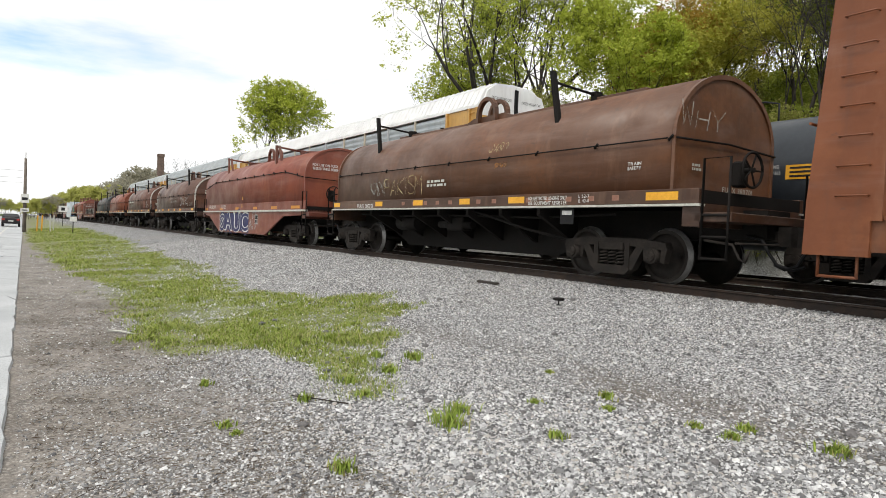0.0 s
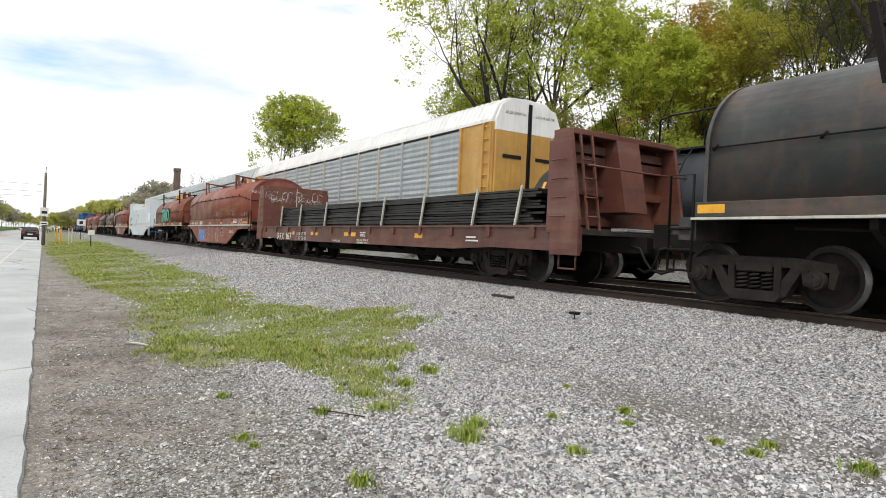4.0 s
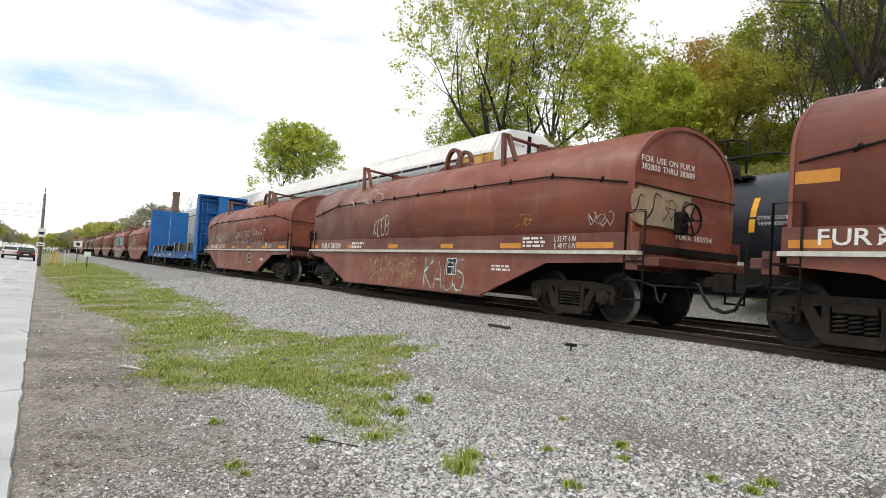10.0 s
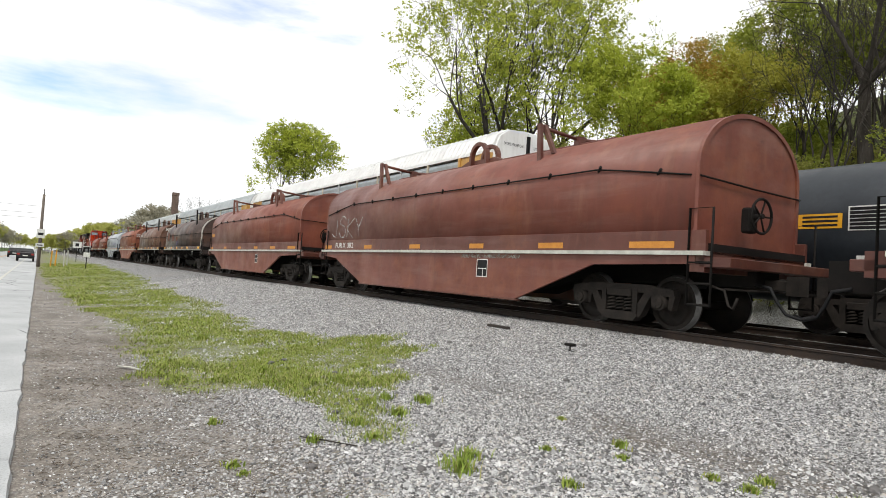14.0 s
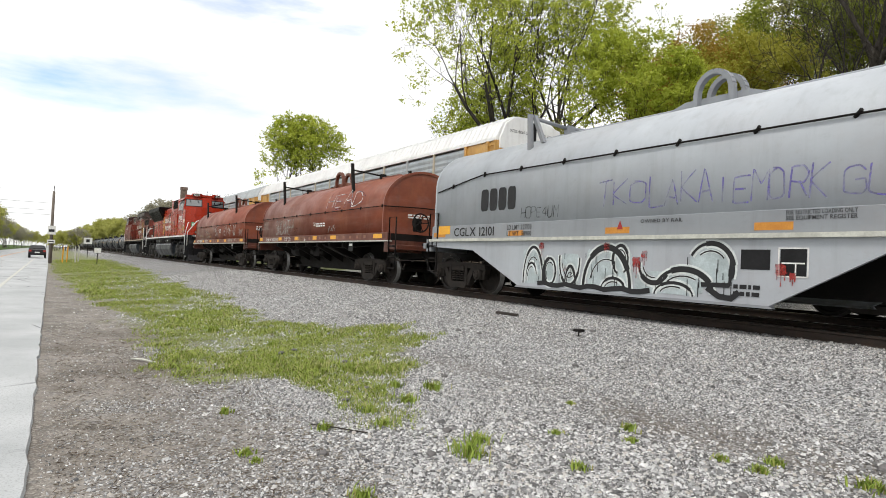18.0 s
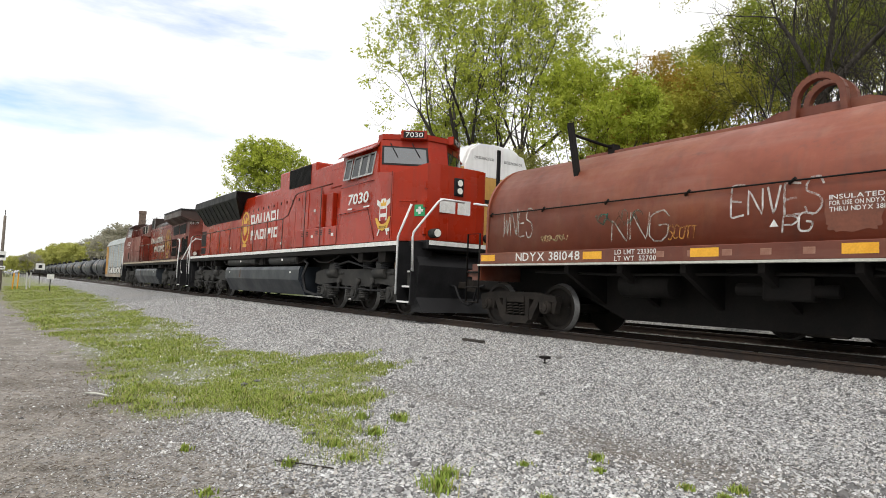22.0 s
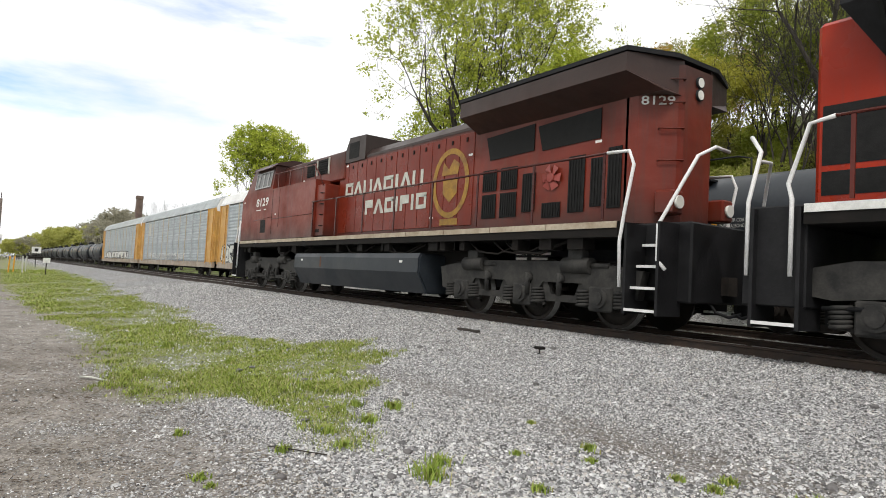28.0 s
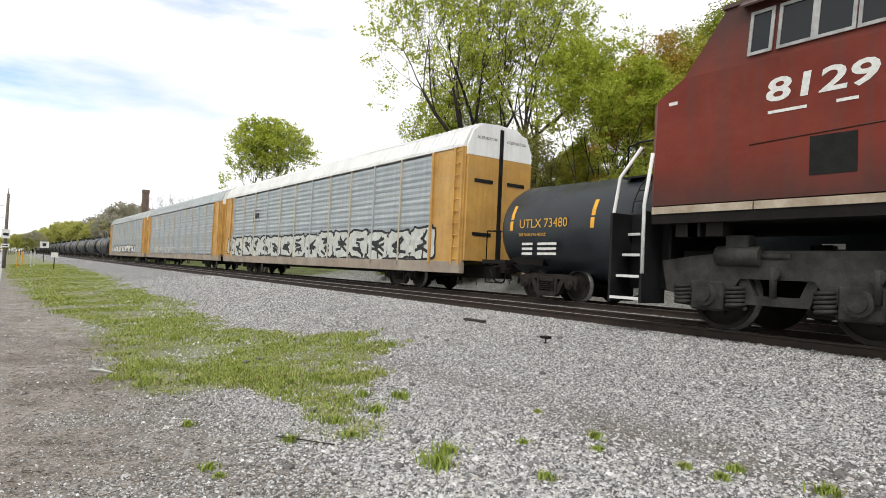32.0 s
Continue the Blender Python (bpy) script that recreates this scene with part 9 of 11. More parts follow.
def vehicle(label, color):
    """A plain family car, its nose towards -x."""
    v = thing("car", label, "car", "cars on the road")
    prof = [(-2.1, 0.35), (-2.15, 0.62), (-2.05, 0.82), (-1.15, 0.96), (-0.55, 1.42), (0.95, 1.48), (1.75, 1.05), (2.1, 0.95), (2.15, 0.4)]
    bm = prism(bmesh.new(), prof, -0.86, 0.86, "y")
    for q in bm.verts:
        if q.co.z > 1.2:
            q.co.y *= 0.78
    bmesh.ops.bevel(bm, geom=bm.edges[:], offset=0.05, segments=2, affect="EDGES")
    part("body", bm, GLOSS, v, "", color)
    quad_part("rear_window", [(1.02, -0.6, 1.44), (1.02, 0.6, 1.44), (1.66, 0.72, 1.1), (1.66, -0.72, 1.1)], GLASS, v, 0.03, (0.55, 0, 0.8))
    quad_part("windscreen", [(-0.62, -0.6, 1.38), (-0.62, 0.6, 1.38), (-1.1, 0.72, 1.0), (-1.1, -0.72, 1.0)], GLASS, v, 0.03, (-0.7, 0, 0.8))
    for s in (-1, 1):
        quad_part("side_window", [(-0.9, s * 0.84, 1.0), (1.4, s * 0.84, 1.04), (0.9, s * 0.72, 1.4), (-0.5, s * 0.72, 1.38)], GLASS, v, 0.02, (0, s, 0.3))
        for x in (-1.32, 1.3):
            w = part("wheel", rod(bmesh.new(), (x, s * 0.68, 0.32), (x, s * 0.88, 0.32), 0.32, 18), BLACK, v)
            part("rim", rod(bmesh.new(), (x, s * 0.88, 0.32), (x, s * 0.89, 0.32), 0.2, 14), LENS, w)
        part("tail_lamp", box(bmesh.new(), 2.02, 2.14, min(s * 0.55, s * 0.82), max(s * 0.55, s * 0.82), 0.72, 0.92, 0.02), RED_MARK, v)
        part("head_lamp", box(bmesh.new(), -2.16, -2.02, min(s * 0.5, s * 0.8), max(s * 0.5, s * 0.8), 0.62, 0.76, 0.02), LENS, v)
    part("bumper", box(bmesh.new(), 2.1, 2.2, -0.82, 0.82, 0.35, 0.55, 0.03), BLACK, v)
    part("number_plate", box(bmesh.new(), 2.16, 2.21, -0.25, 0.25, 0.6, 0.72), WHITE, v, "plain white plate")
    return v


ROAD_Z = -0.8
VEHICLES = []
for label, color, x, y, turn, rows in (
    ("black car driving away along the road", (0.015, 0.015, 0.017), 0, -3.0, 0, ((0, 90), (4, 5), (4.5, -14), (5, -26), (6, -56), (8, -116), (12, -236), (32, -420))),
    ("blue car driving away along the road", (0.02, 0.09, 0.22), 0, -3.0, 0, ((0, 140), (6, 4), (6.5, -20), (7, -42), (8, -72), (9, -104), (12, -200), (32, -400))),
    ("white car driving away along the road", (0.6, 0.6, 0.6), 0, -3.0, 0, ((0, 160), (7, 30), (8, -14), (9, -66), (10, -96), (13, -188), (32, -380))),
    ("silver car coming along the road", (0.4, 0.41, 0.42), 0, -6.3, 180, ((0, -420), (9, -120), (12, -44), (13, -18), (13.5, -4), (16, 60), (32, 260))),
    ("dark car driving away along the road", (0.02, 0.025, 0.025), 0, -3.0, 0, ((0, 200), (11, -20), (11.5, -34), (12, -50), (13, -82), (18, -240), (32, -330))),
    ("dark car coming along the road", (0.03, 0.03, 0.035), 0, -6.3, 180, ((0, -500), (4.5, -62), (5, -46), (6, -22), (7, 10), (10, 120), (32, 300))),
):
    v = vehicle(label, color)
    v.matrix_basis = pose(rows[0][1], y, ROAD_Z, 0, 0, turn)
    VEHICLES.append((v, y, turn, rows))
v = vehicle("dark car parked by the road's edge", (0.02, 0.02, 0.022))
v.matrix_basis = pose(-88, -1.2, ROAD_Z)


# ---------------------------------------------------------------- the train
# place in the train, kind, middle at the start, colour, label
TRAIN = [
    (1, "A", -12.59, (0.123, 0.0501, 0.0219), "rusty orange-brown coil car with a streaked rounded hood"),
    (2, "B", -29.25, (0.2313, 0.0572, 0.0319), "red-brown coil car with navy and white graffiti"),
    (3, "A", -45.69, (0.0998, 0.0442, 0.029), "dark brown coil car with a white hood edge"),
    (4, "A", -61.45, (0.109, 0.0401, 0.0238), "dark brown coil car with white chalk-like tags"),
    (5, "A", -77.23, (0.199, 0.0459, 0.0193), "orange-red coil car with a rounded hood"),
    (6, "A", -92.93, (0.043, 0.0499, 0.051), "dark grey-green coil car with a faint tag"),
    (8, "B", -131.43, (0.2376, 0.0572, 0.0319), "red-brown coil car with pale gold handwritten tags"),
    (9, "A", -147.84, (0.175, 0.0417, 0.0174), "orange-red coil car with big green graffiti letters"),
    (11, "B", -183.26, (0.2196, 0.0538, 0.0319), "red-brown coil car with white tags low down"),
    (12, "A", -199.71, (0.066, 0.037, 0.03), "dark brown coil car with thin white tags"),
    (13, "A", -215.34, (0.052, 0.031, 0.027), "dark coil car with faded orange band and scrawls"),
    (14, "B", -232.03, (0.2196, 0.0572, 0.0347), "red-brown coil car with white stencilled hood end"),
    (15, "B", -249.37, (0.2123, 0.0538, 0.0319), "red-brown coil car with a tan piece on its end"),
    (16, "B", -266.73, (0.207, 0.055, 0.0347), "red-brown coil car with long white handwriting"),
    (18, "B", -306.42, (0.207, 0.0538, 0.0319), "red-brown coil car with thick white sprayed letters"),
    (19, "B", -323.70, (0.207, 0.0538, 0.0319), "red-brown coil car with teal block letters"),
    (20, "B", -341.07, (0.1996, 0.0572, 0.0377), "red-brown coil car with a small white tag"),
    (21, "B", -358.44, (0.2123, 0.0572, 0.0347), "plain red-brown coil car with a yellow patch"),
    (22, "A", -374.91, (0.055, 0.033, 0.028), "dark brown coil car with a violet tag"),
    (23, "A", -390.73, (0.123, 0.055, 0.0322), "brown coil car with white letters on its end"),
    (24, "B", -407.36, (0.2376, 0.063, 0.0282), "bright red-brown coil car with clean stencils"),
    (25, "B", -424.71, (0.441, 0.473, 0.513), "pale grey coil car with black and violet graffiti"),
    (26, "A", -441.25, (0.218, 0.0517, 0.0232), "orange-red coil car with white looping tags"),
    (27, "A", -457.17, (0.237, 0.055, 0.0258), "orange-red coil car with many white tags"),
]


def recolour(car, color):
    """Give a copy its own paint."""
    for o in car.children_recursive:
        base = o.name.split(".")[0]
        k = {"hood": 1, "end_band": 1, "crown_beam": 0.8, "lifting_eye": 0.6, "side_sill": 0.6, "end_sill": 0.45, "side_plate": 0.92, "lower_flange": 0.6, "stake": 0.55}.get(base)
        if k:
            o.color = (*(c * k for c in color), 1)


CARS = []
FIRST = {}
BY = {}
for num, kind, x, color, label in TRAIN:
    m = pose(x, D1, 0)
    if kind in FIRST:
        ob = copy_thing(FIRST[kind], m)
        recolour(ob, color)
        tagged(ob, label)
    else:
        ob = {"A": coil_a, "B": coil_b}[kind](color, label)
        ob.matrix_basis = m
        FIRST[kind] = ob
    CARS.append((ob, x))
    BY[num] = (kind, ob)


RED_ENGINE, RED_WHEELS = loco_red()
DARK_ENGINE, DARK_WHEELS = loco_dark()
for ob, x in ((RED_ENGINE, -477.66), (DARK_ENGINE, -501.21)):
    ob.matrix_basis = pose(x, D1, 0)
    CARS.append((ob, x))


FLAT_0 = flatcar((0.2, 0.056, 0.014), 4.85, "rust-orange bulkhead flatcar with tall ribbed end walls")
FLAT_1 = flatcar((0.13, 0.042, 0.028), 3.02, "brown bulkhead flatcar loaded with dark steel plates", (0.63, 1.14))
FLAT_2 = flatcar((0.003, 0.12, 0.39), 4.8, "bright blue bulkhead flatcar loaded with dark steel plates", mat=GREY_PAINT)
GREY = grey_car()
LOAD_1 = bar_load(1.2, ((-8.2, 8.9, 13, 0.06),), "stack of long dark steel plates held by pale stakes", 1, (-7.5, -5.2, -2.6, 0.2, 1.9, 4.2, 6.6, 8.2))
LOAD_2 = bar_load(1.12, ((-9.2, -2.5, 9, 0.05), (0.9, 9.2, 11, 0.055)), "two stacks of dark steel plates held by pale stakes", 2, (-8.6, -6.0, -4.2, 1.4, 3.2, 6.4))
for ob, x in ((FLAT_0, 6.15), (FLAT_1, -111.94), (FLAT_2, -286.65), (GREY, -165.22), (LOAD_1, -111.94), (LOAD_2, -286.65)):
    ob.matrix_basis = pose(x, D1, 0)
    CARS.append((ob, x))


bm = bmesh.new()
for pts in (((-10.08, 2.6), (-9.72, 2.62), (-9.75, 3.12)), ((-9.7, 2.4), (-9.6, 2.4), (-9.62, 3.3))):
    bm.faces.new([bm.verts.new((a, -1.425, b)) for a, b in pts])
part("paint_patch", bm, PALE_GOLD, FLAT_0, "pale worn triangles of paint")
BY[7], BY[17] = ("F", FLAT_1), ("F", FLAT_2)
for num in (3, 4, 12, 22):
    for o in BY[num][1].children_recursive:
        if o.name.startswith("end_band"):
            o.color = (0.55, 0.52, 0.48, 1)
for o in BY[25][1].children_recursive:
    if o.type == "MESH" and o.material_slots and o.material_slots[0].material == PAINT:
        o.material_slots[0].link = "OBJECT"
        o.material_slots[0].material = GREY_PAINT
for o in BY[25][1].children_recursive:
    if o.name.split(".")[0] in ("side_plate", "lower_flange"):
        # its belly is shorter than on the other cars
        o.data = o.data.copy()
        for v in o.data.vertices:
            v.co.x = float(np.interp(v.co.x, (-7.1, -6.1, -4.15, 3.45, 5.5, 7.6), (-7.1, -5.3, -3.65, 1.9, 3.3, 7.6)))
PAINTS = {"WHITE": WHITE, "OLD_WHITE": OLD_WHITE, "PALE_GOLD": PALE_GOLD, "OLD_YELLOW": OLD_YELLOW, "YELLOW": YELLOW, "NAVY": NAVY, "TEAL": TEAL, "MINT": MINT, "DEEP_GREEN": DEEP_GREEN, "VIOLET": VIOLET, "SKY_SPRAY": SKY_SPRAY, "INK": INK, "TAN": TAN, "GREY_SPRAY": GREY_SPRAY, "RUST_PATCH": RUST_PATCH, "RED_MARK": RED_MARK, "BLACK": BLACK, "FRAME": FRAME}
COLOUR_WORD = {"OLD_WHITE": "faded white", "PALE_GOLD": "pale gold", "OLD_YELLOW": "faded yellow", "DEEP_GREEN": "dark green", "SKY_SPRAY": "blue", "INK": "black", "GREY_SPRAY": "grey", "RUST_PATCH": "primer red", "RED_MARK": "red", "FRAME": "black"}
HAND = random.Random(31)


def face_pose(kind, face, z0, z1):
    """The plane that a mark lies on; tilted on the curve of a hood."""
    if face == "e":
        return pose({"A": 6.39, "B": 7.59}[kind], 0, 0, 0, 0, 90)
    if face == "i":
        return pose(-9.36, 0, 0, 0, 0, 90)
    if face != "h":
        return pose(0, {"s": -1.504, "p": -1.463, "f": -1.487, "z": -1.487}[face], 0)
    hw, za, zb = (1.4, 2.36, 3.5) if kind == "A" else (1.42, 2.62, 3.64)
    if z1 < za + 0.12:
        return pose(0, -1.404 if kind == "A" else (-1.445 if z0 < 1.62 else -1.424), 0)
    zc = min((z0 + z1) / 2, zb - 0.1)
    a = math.asin(max(0, (zc - za) / (zb - za)))
    tilt = -math.degrees(math.atan2(hw * math.sin(a), (zb - za) * math.cos(a)))
    y = -hw * math.cos(a)
    return pose(0, y - 0.035 * math.cos(a), zc + 0.035 * math.sin(a), tilt) @ pose(0, 0, -zc)


# letters of the sprayed tags, drawn as strokes on a grid 4 wide and 6 high
STROKES = {
    "A": "00 26 40|12 32", "B": "00 06|06 36 44 33 03|33 42 41 30 00", "C": "45 36 16 05 01 10 30 41", "D": "00 06|06 26 44 42 20 00", "E": "46 06 00 40|03 33",
    "F": "46 06 00|03 33", "G": "45 36 16 05 01 10 30 41 43 23", "H": "00 06|40 46|03 43", "I": "20 26", "J": "36 31 20 10 01", "K": "00 06|46 03 40", "L": "06 00 40",
    "M": "00 06 23 46 40", "N": "00 06 40 46", "O": "26 05 01 10 30 41 45 36 16", "P": "00 06 36 45 44 33 03", "Q": "26 05 01 10 30 41 45 26|22 40", "R": "00 06 36 45 44 33 03|23 40",
    "S": "45 36 16 05 04 33 42 41 30 10 01", "T": "06 46|26 20", "U": "06 01 10 30 41 46", "V": "06 20 46", "W": "06 10 24 30 46", "X": "00 46|06 40", "Y": "06 23 46|23 20", "Z": "06 46 00 40",
    "0": "26 05 01 10 30 41 45 26", "1": "14 26 20", "2": "05 16 36 45 43 00 40", "3": "06 46 23 42 41 30 10 01", "4": "30 36 02 42", "5": "46 06 04 34 42 40 00", "7": "06 46 10", "8": "23 05 26 45 23 01 20 41 23",
    "!": "26 22|21 20", ".": "10 11", "-": "13 33", "+": "03 43|25 21", "*": "15 33|35 13|24 22", "'": "26 24",
}


def handwriting(car, m, s, x0, x1, z0, z1, mat, width, label):
    """A sprayed line of capitals: bent strokes of one brush."""
    bm = bmesh.new()
    n = sum(1.0 if c not in " .-!I" else 0.55 for c in s)
    step = (x1 - x0) / n
    pen, k = x0, 0
    lean = HAND.uniform(0.0, 0.1)
    for ch in s.upper():
        w = step * (1.0 if ch not in " .-!I" else 0.55)
        if ch in STROKES:
            sx, sz, dz, a = w * 0.2 * HAND.uniform(0.9, 1.12), (z1 - z0) / 6 * HAND.uniform(0.82, 1.12), (z1 - z0) * HAND.uniform(-0.06, 0.06), HAND.uniform(-0.07, 0.07)
            for line in STROKES[ch].split("|"):
                P = [Vector((int(q[0]) + HAND.uniform(-0.22, 0.22), int(q[1]) + HAND.uniform(-0.25, 0.25))) for q in line.split()]
                pts = []
                for i in range(len(P) - 1):
                    p0, p1, p2, p3 = P[max(i - 1, 0)], P[i], P[i + 1], P[min(i + 2, len(P) - 1)]
                    for j in range(4):
                        t = j / 4
                        c = (p1 * 2 + (p2 - p0) * t * 0.7 + (p0 * 2 - p1 * 5 + p2 * 4 - p3) * t * t * 0.7 + (p1 * 3 - p0 - p2 * 3 + p3) * t * t * t * 0.7) * 0.5
                        l = p1 + (p2 - p1) * t
                        pts.append(l * 0.5 + c * 0.5 if len(P) > 2 else l)
                pts.append(P[-1])
                out = []
                for q in pts:
                    x, z = q.x * sx, q.y * sz
                    out.append((pen + x + z * (lean + a), z0 + dz + z - x * a * 0.5))
                ribbon(bm, out, width * HAND.uniform(0.85, 1.15), -0.0005 * (k % 9))
                k += 1
        pen += w
    ob = part("graffiti", bm, mat, car, label)
    ob.matrix_basis = m
    return ob


def lettering(car, m, s, x0, x1, z0, z1, mat, bold, wild, label, name):
    """One row of letters filling a box; wild letters hop and turn."""
    V, F = [], []
    pen = 0.0
    for ch in s:
        if ch == " ":
            pen += 0.45
            continue
        verts, faces = GLYPH[ch, bold]
        lo, hi = min(v[0] for v in verts), max(v[0] for v in verts)
        a, k, dz = math.radians(HAND.uniform(-9, 9)) * wild, 1 + HAND.uniform(-0.15, 0.15) * wild, HAND.uniform(-0.1, 0.1) * wild
        n = len(V)
        for vx, vz in verts:
            x, z = (vx - lo) * k, vz * k
            V.append((pen + x * math.cos(a) - z * math.sin(a), -0.0004 * (n % 7), dz + x * math.sin(a) + z * math.cos(a)))
        F += [tuple(n + i for i in p) for p in faces]
        pen += (hi - lo) * k + (0.14 if not wild else 0.07)
    me = bpy.data.meshes.new(name)
    me.from_pydata(V, [], F)
    me.materials.append(mat)
    xs, w = min(v[0] for v in V), max(v[0] for v in V) - min(v[0] for v in V)
    sx = (x1 - x0) / max(w, 0.05)
    ob = new(name, me)
    ob.parent = car
    ob.matrix_basis = m @ pose(x0 - xs * sx, 0, z0) @ Matrix.Diagonal((sx, 1, z1 - z0, 1))
    return tagged(ob, label)


WORN = {}


def worn(mat):
    """The same spray paint, rubbed thin and patchy."""
    if mat.name not in WORN:
        m = mat.copy()
        m.name = "worn_" + mat.name
        n, l = m.node_tree.nodes, m.node_tree.links
        co = n.new("ShaderNodeTexCoord")
        nz = n.new("ShaderNodeTexNoise")
        nz.inputs["Scale"].default_value, nz.inputs["Detail"].default_value, nz.inputs["Roughness"].default_value = 3.5, 6, 0.7
        l.new(co.outputs["Object"], nz.inputs["Vector"])
        mr = n.new("ShaderNodeMapRange")
        for key, v in (("From Min", 0.38), ("From Max", 0.62), ("To Min", 0.15), ("To Max", 0.85)):
            mr.inputs[key].default_value = v
        l.new(nz.outputs["Fac"], mr.inputs["Value"])
        l.new(mr.outputs["Result"], n["Principled BSDF"].inputs["Alpha"])
        WORN[mat.name] = m
    return WORN[mat.name]


def mark(num, face, what, x0, x1, z0, z1, paint, s):
    """Numbers, stencils, tags and patches on a car of the train."""
    kind, car = BY[num]
    mats = [PAINTS[p] for p in paint.split(":")]
    if what in "TS":
        mats = [worn(q) for q in mats]
    if face == "p":
        z0, z1 = max(z0, 0.32), min(z1, 1.21)
    if face == "h" and kind == "A":
        z0 = max(z0, 1.54)
    if face == "s":
        z0, z1 = max(z0, 1.3), min(max(z1, 1.4), 1.51)
    if face == "h" and kind == "B" and what in "NB" and z1 < 1.7:
        z0, z1 = max(z0, 1.31), min(z1, 1.61)
    m = face_pose(kind, face, z0, z1)
    layer = {"O": 0.0, "C": 0.0, "P": 0.001, "S": 0.0035, "T": 0.003}.get(what, 0.002)
    m = m @ pose(0, -layer, 0)
    word = COLOUR_WORD.get(paint, paint.split(":")[0].lower())
    seed = num * 100 + int(abs(x0) * 37)
    ob = None
    if what == "N":
        rows = s.split("|")
        h = (z1 - z0) / len(rows)
        for i, r in enumerate(rows):
            b = z1 - (i + 1) * h + 0.12 * h
            lettering(car, m, r, x0, x1, b, b + h * (0.78 if len(rows) > 1 else 0.88), mats[0], 0.015, 0.0, "", "lettering")
    elif what == "T":
        handwriting(car, m, s, x0, x1, z0, z1, mats[0], (0.016 if paint != "WHITE" else 0.022) + 0.018 * (z1 - z0), "%s sprayed graffiti writing" % word)
    elif what == "P":
        fill, line = mats
        lettering(car, m, s, x0 - 0.04, x1 + 0.04, z0 - 0.02, z1 + 0.03, line if paint != "NAVY:WHITE" else fill, 0.12, 0.5, "dark outline of graffiti letters", "graffiti")
        HAND.seed(seed)
        if paint == "NAVY:WHITE":
            ob = blob(car, x0, x1, z0, z1, 0, fill, seed, 0.06, "navy graffiti ground")
            HAND.seed(seed)
            lettering(car, m @ pose(0, -0.003, 0), s, x0, x1, z0, z1, line, 0.07, 0.5, "white graffiti outline", "graffiti")
            HAND.seed(seed)
            lettering(car, m @ pose(0, -0.006, 0), s, x0 + 0.03, x1 - 0.03, z0 + 0.02, z1 - 0.03, fill, 0.02, 0.5, "navy graffiti letters", "graffiti")
        else:
            lettering(car, m @ pose(0, -0.003, 0), s, x0, x1, z0, z1, fill, 0.05, 0.5, "fat graffiti letters", "graffiti")
    elif what == "S":
        ob = scribble(car, x0, x1, z0, z1, 0, mats[0], seed, 0.013 + 0.014 * (z1 - z0), "%s sprayed graffiti tag" % word)
    elif what == "O":
        ob = blob(car, x0, x1, z0, z1, 0, mats[0], seed, 0.14, "%s paint patch" % word)
    elif what == "C":
        ob = chip("placard", car, x0, x1, 0, z0, z1, mats[0])
    elif what == "G":
        bm = bmesh.new()
        bm.faces.new([bm.verts.new(p) for p in ((x0, 0, z0), (x1, 0, z0), ((x0 + x1) / 2, 0, z1))])
        ob = part("triangle_mark", bm, mats[0], car)
    elif what == "L":
        n = int(s)
        w = (x1 - x0) / n
        for i in range(n):
            b = blob(car, x0 + w * i, x0 + w * (i + 0.86), z0, z1, 0, mats[0], 5, 0.02, "plain emblem shape")
            b.matrix_basis = m
    elif what in "BK":
        n = int(s) * (2 if what == "K" else 1)
        h = (z1 - z0) / n
        for i in range(n):
            x = x0
            b = z0 + h * (i + 0.2)
            e = x1 - (x1 - x0) * HAND.uniform(0, 0.25)
            while x < e - 0.03:
                w = min(e - x, HAND.uniform(0.08, 0.3) * (x1 - x0))
                chip("stencil_word", car, x, x + w, 0, b, b + h * 0.6, mats[0]).matrix_basis = m
                x += w + 0.06 * (x1 - x0)
    if ob:
        ob.matrix_basis = m


mark(1, "h", "T", -3.06, -1.01, 1.65, 2.11, "PALE_GOLD", "PAKISM")
mark(1, "h", "S", 1.71, 2.34, 2.44, 2.66, "PALE_GOLD", "-")
mark(1, "h", "S", 1.87, 2.29, 2.11, 2.24, "OLD_YELLOW", "-")
mark(1, "h", "B", -0.83, 0.1, 1.8, 1.99, "OLD_WHITE", "2")
mark(1, "h", "S", -3.91, -2.98, 1.62, 2.04, "OLD_WHITE", "-")
mark(1, "s", "N", -4.54, -3.55, 1.28, 1.43, "WHITE", "FURX 380701")
mark(1, "s", "N", 3.13, 4.19, 1.27, 1.48, "WHITE", "FOR RESTRICTED LOADING ONLY|SEE EQUIPMENT REGISTER")
mark(1, "s", "N", 4.48, 4.74, 1.33, 1.49, "WHITE", "L 52-7|IL 42-0")
mark(1, "h", "N", 5.47, 5.75, 1.86, 2.01, "WHITE", "TRAIN|SAFETY")
mark(1, "e", "T", -1.31, -0.14, 2.55, 2.9, "OLD_WHITE", "WhY")
mark(1, "e", "N", -0.13, 0.74, 1.55, 1.66, "OLD_WHITE", "FURX 380701")
mark(1, "e", "B", -0.97, -0.68, 1.85, 1.98, "OLD_WHITE", "2")
mark(2, "h", "N", -6.28, -4.87, 1.39, 1.59, "WHITE", "FURX 382909")
mark(2, "h", "N", -3.74, -2.91, 1.38, 1.6, "WHITE", "LD LMT 225300|LT WT  60700")
mark(2, "p", "P", -3.86, 1.05, 0.35, 1.23, "NAVY:WHITE", "SAUC")
mark(2, "p", "S", 1.11, 1.78, 0.33, 0.95, "WHITE", "-")
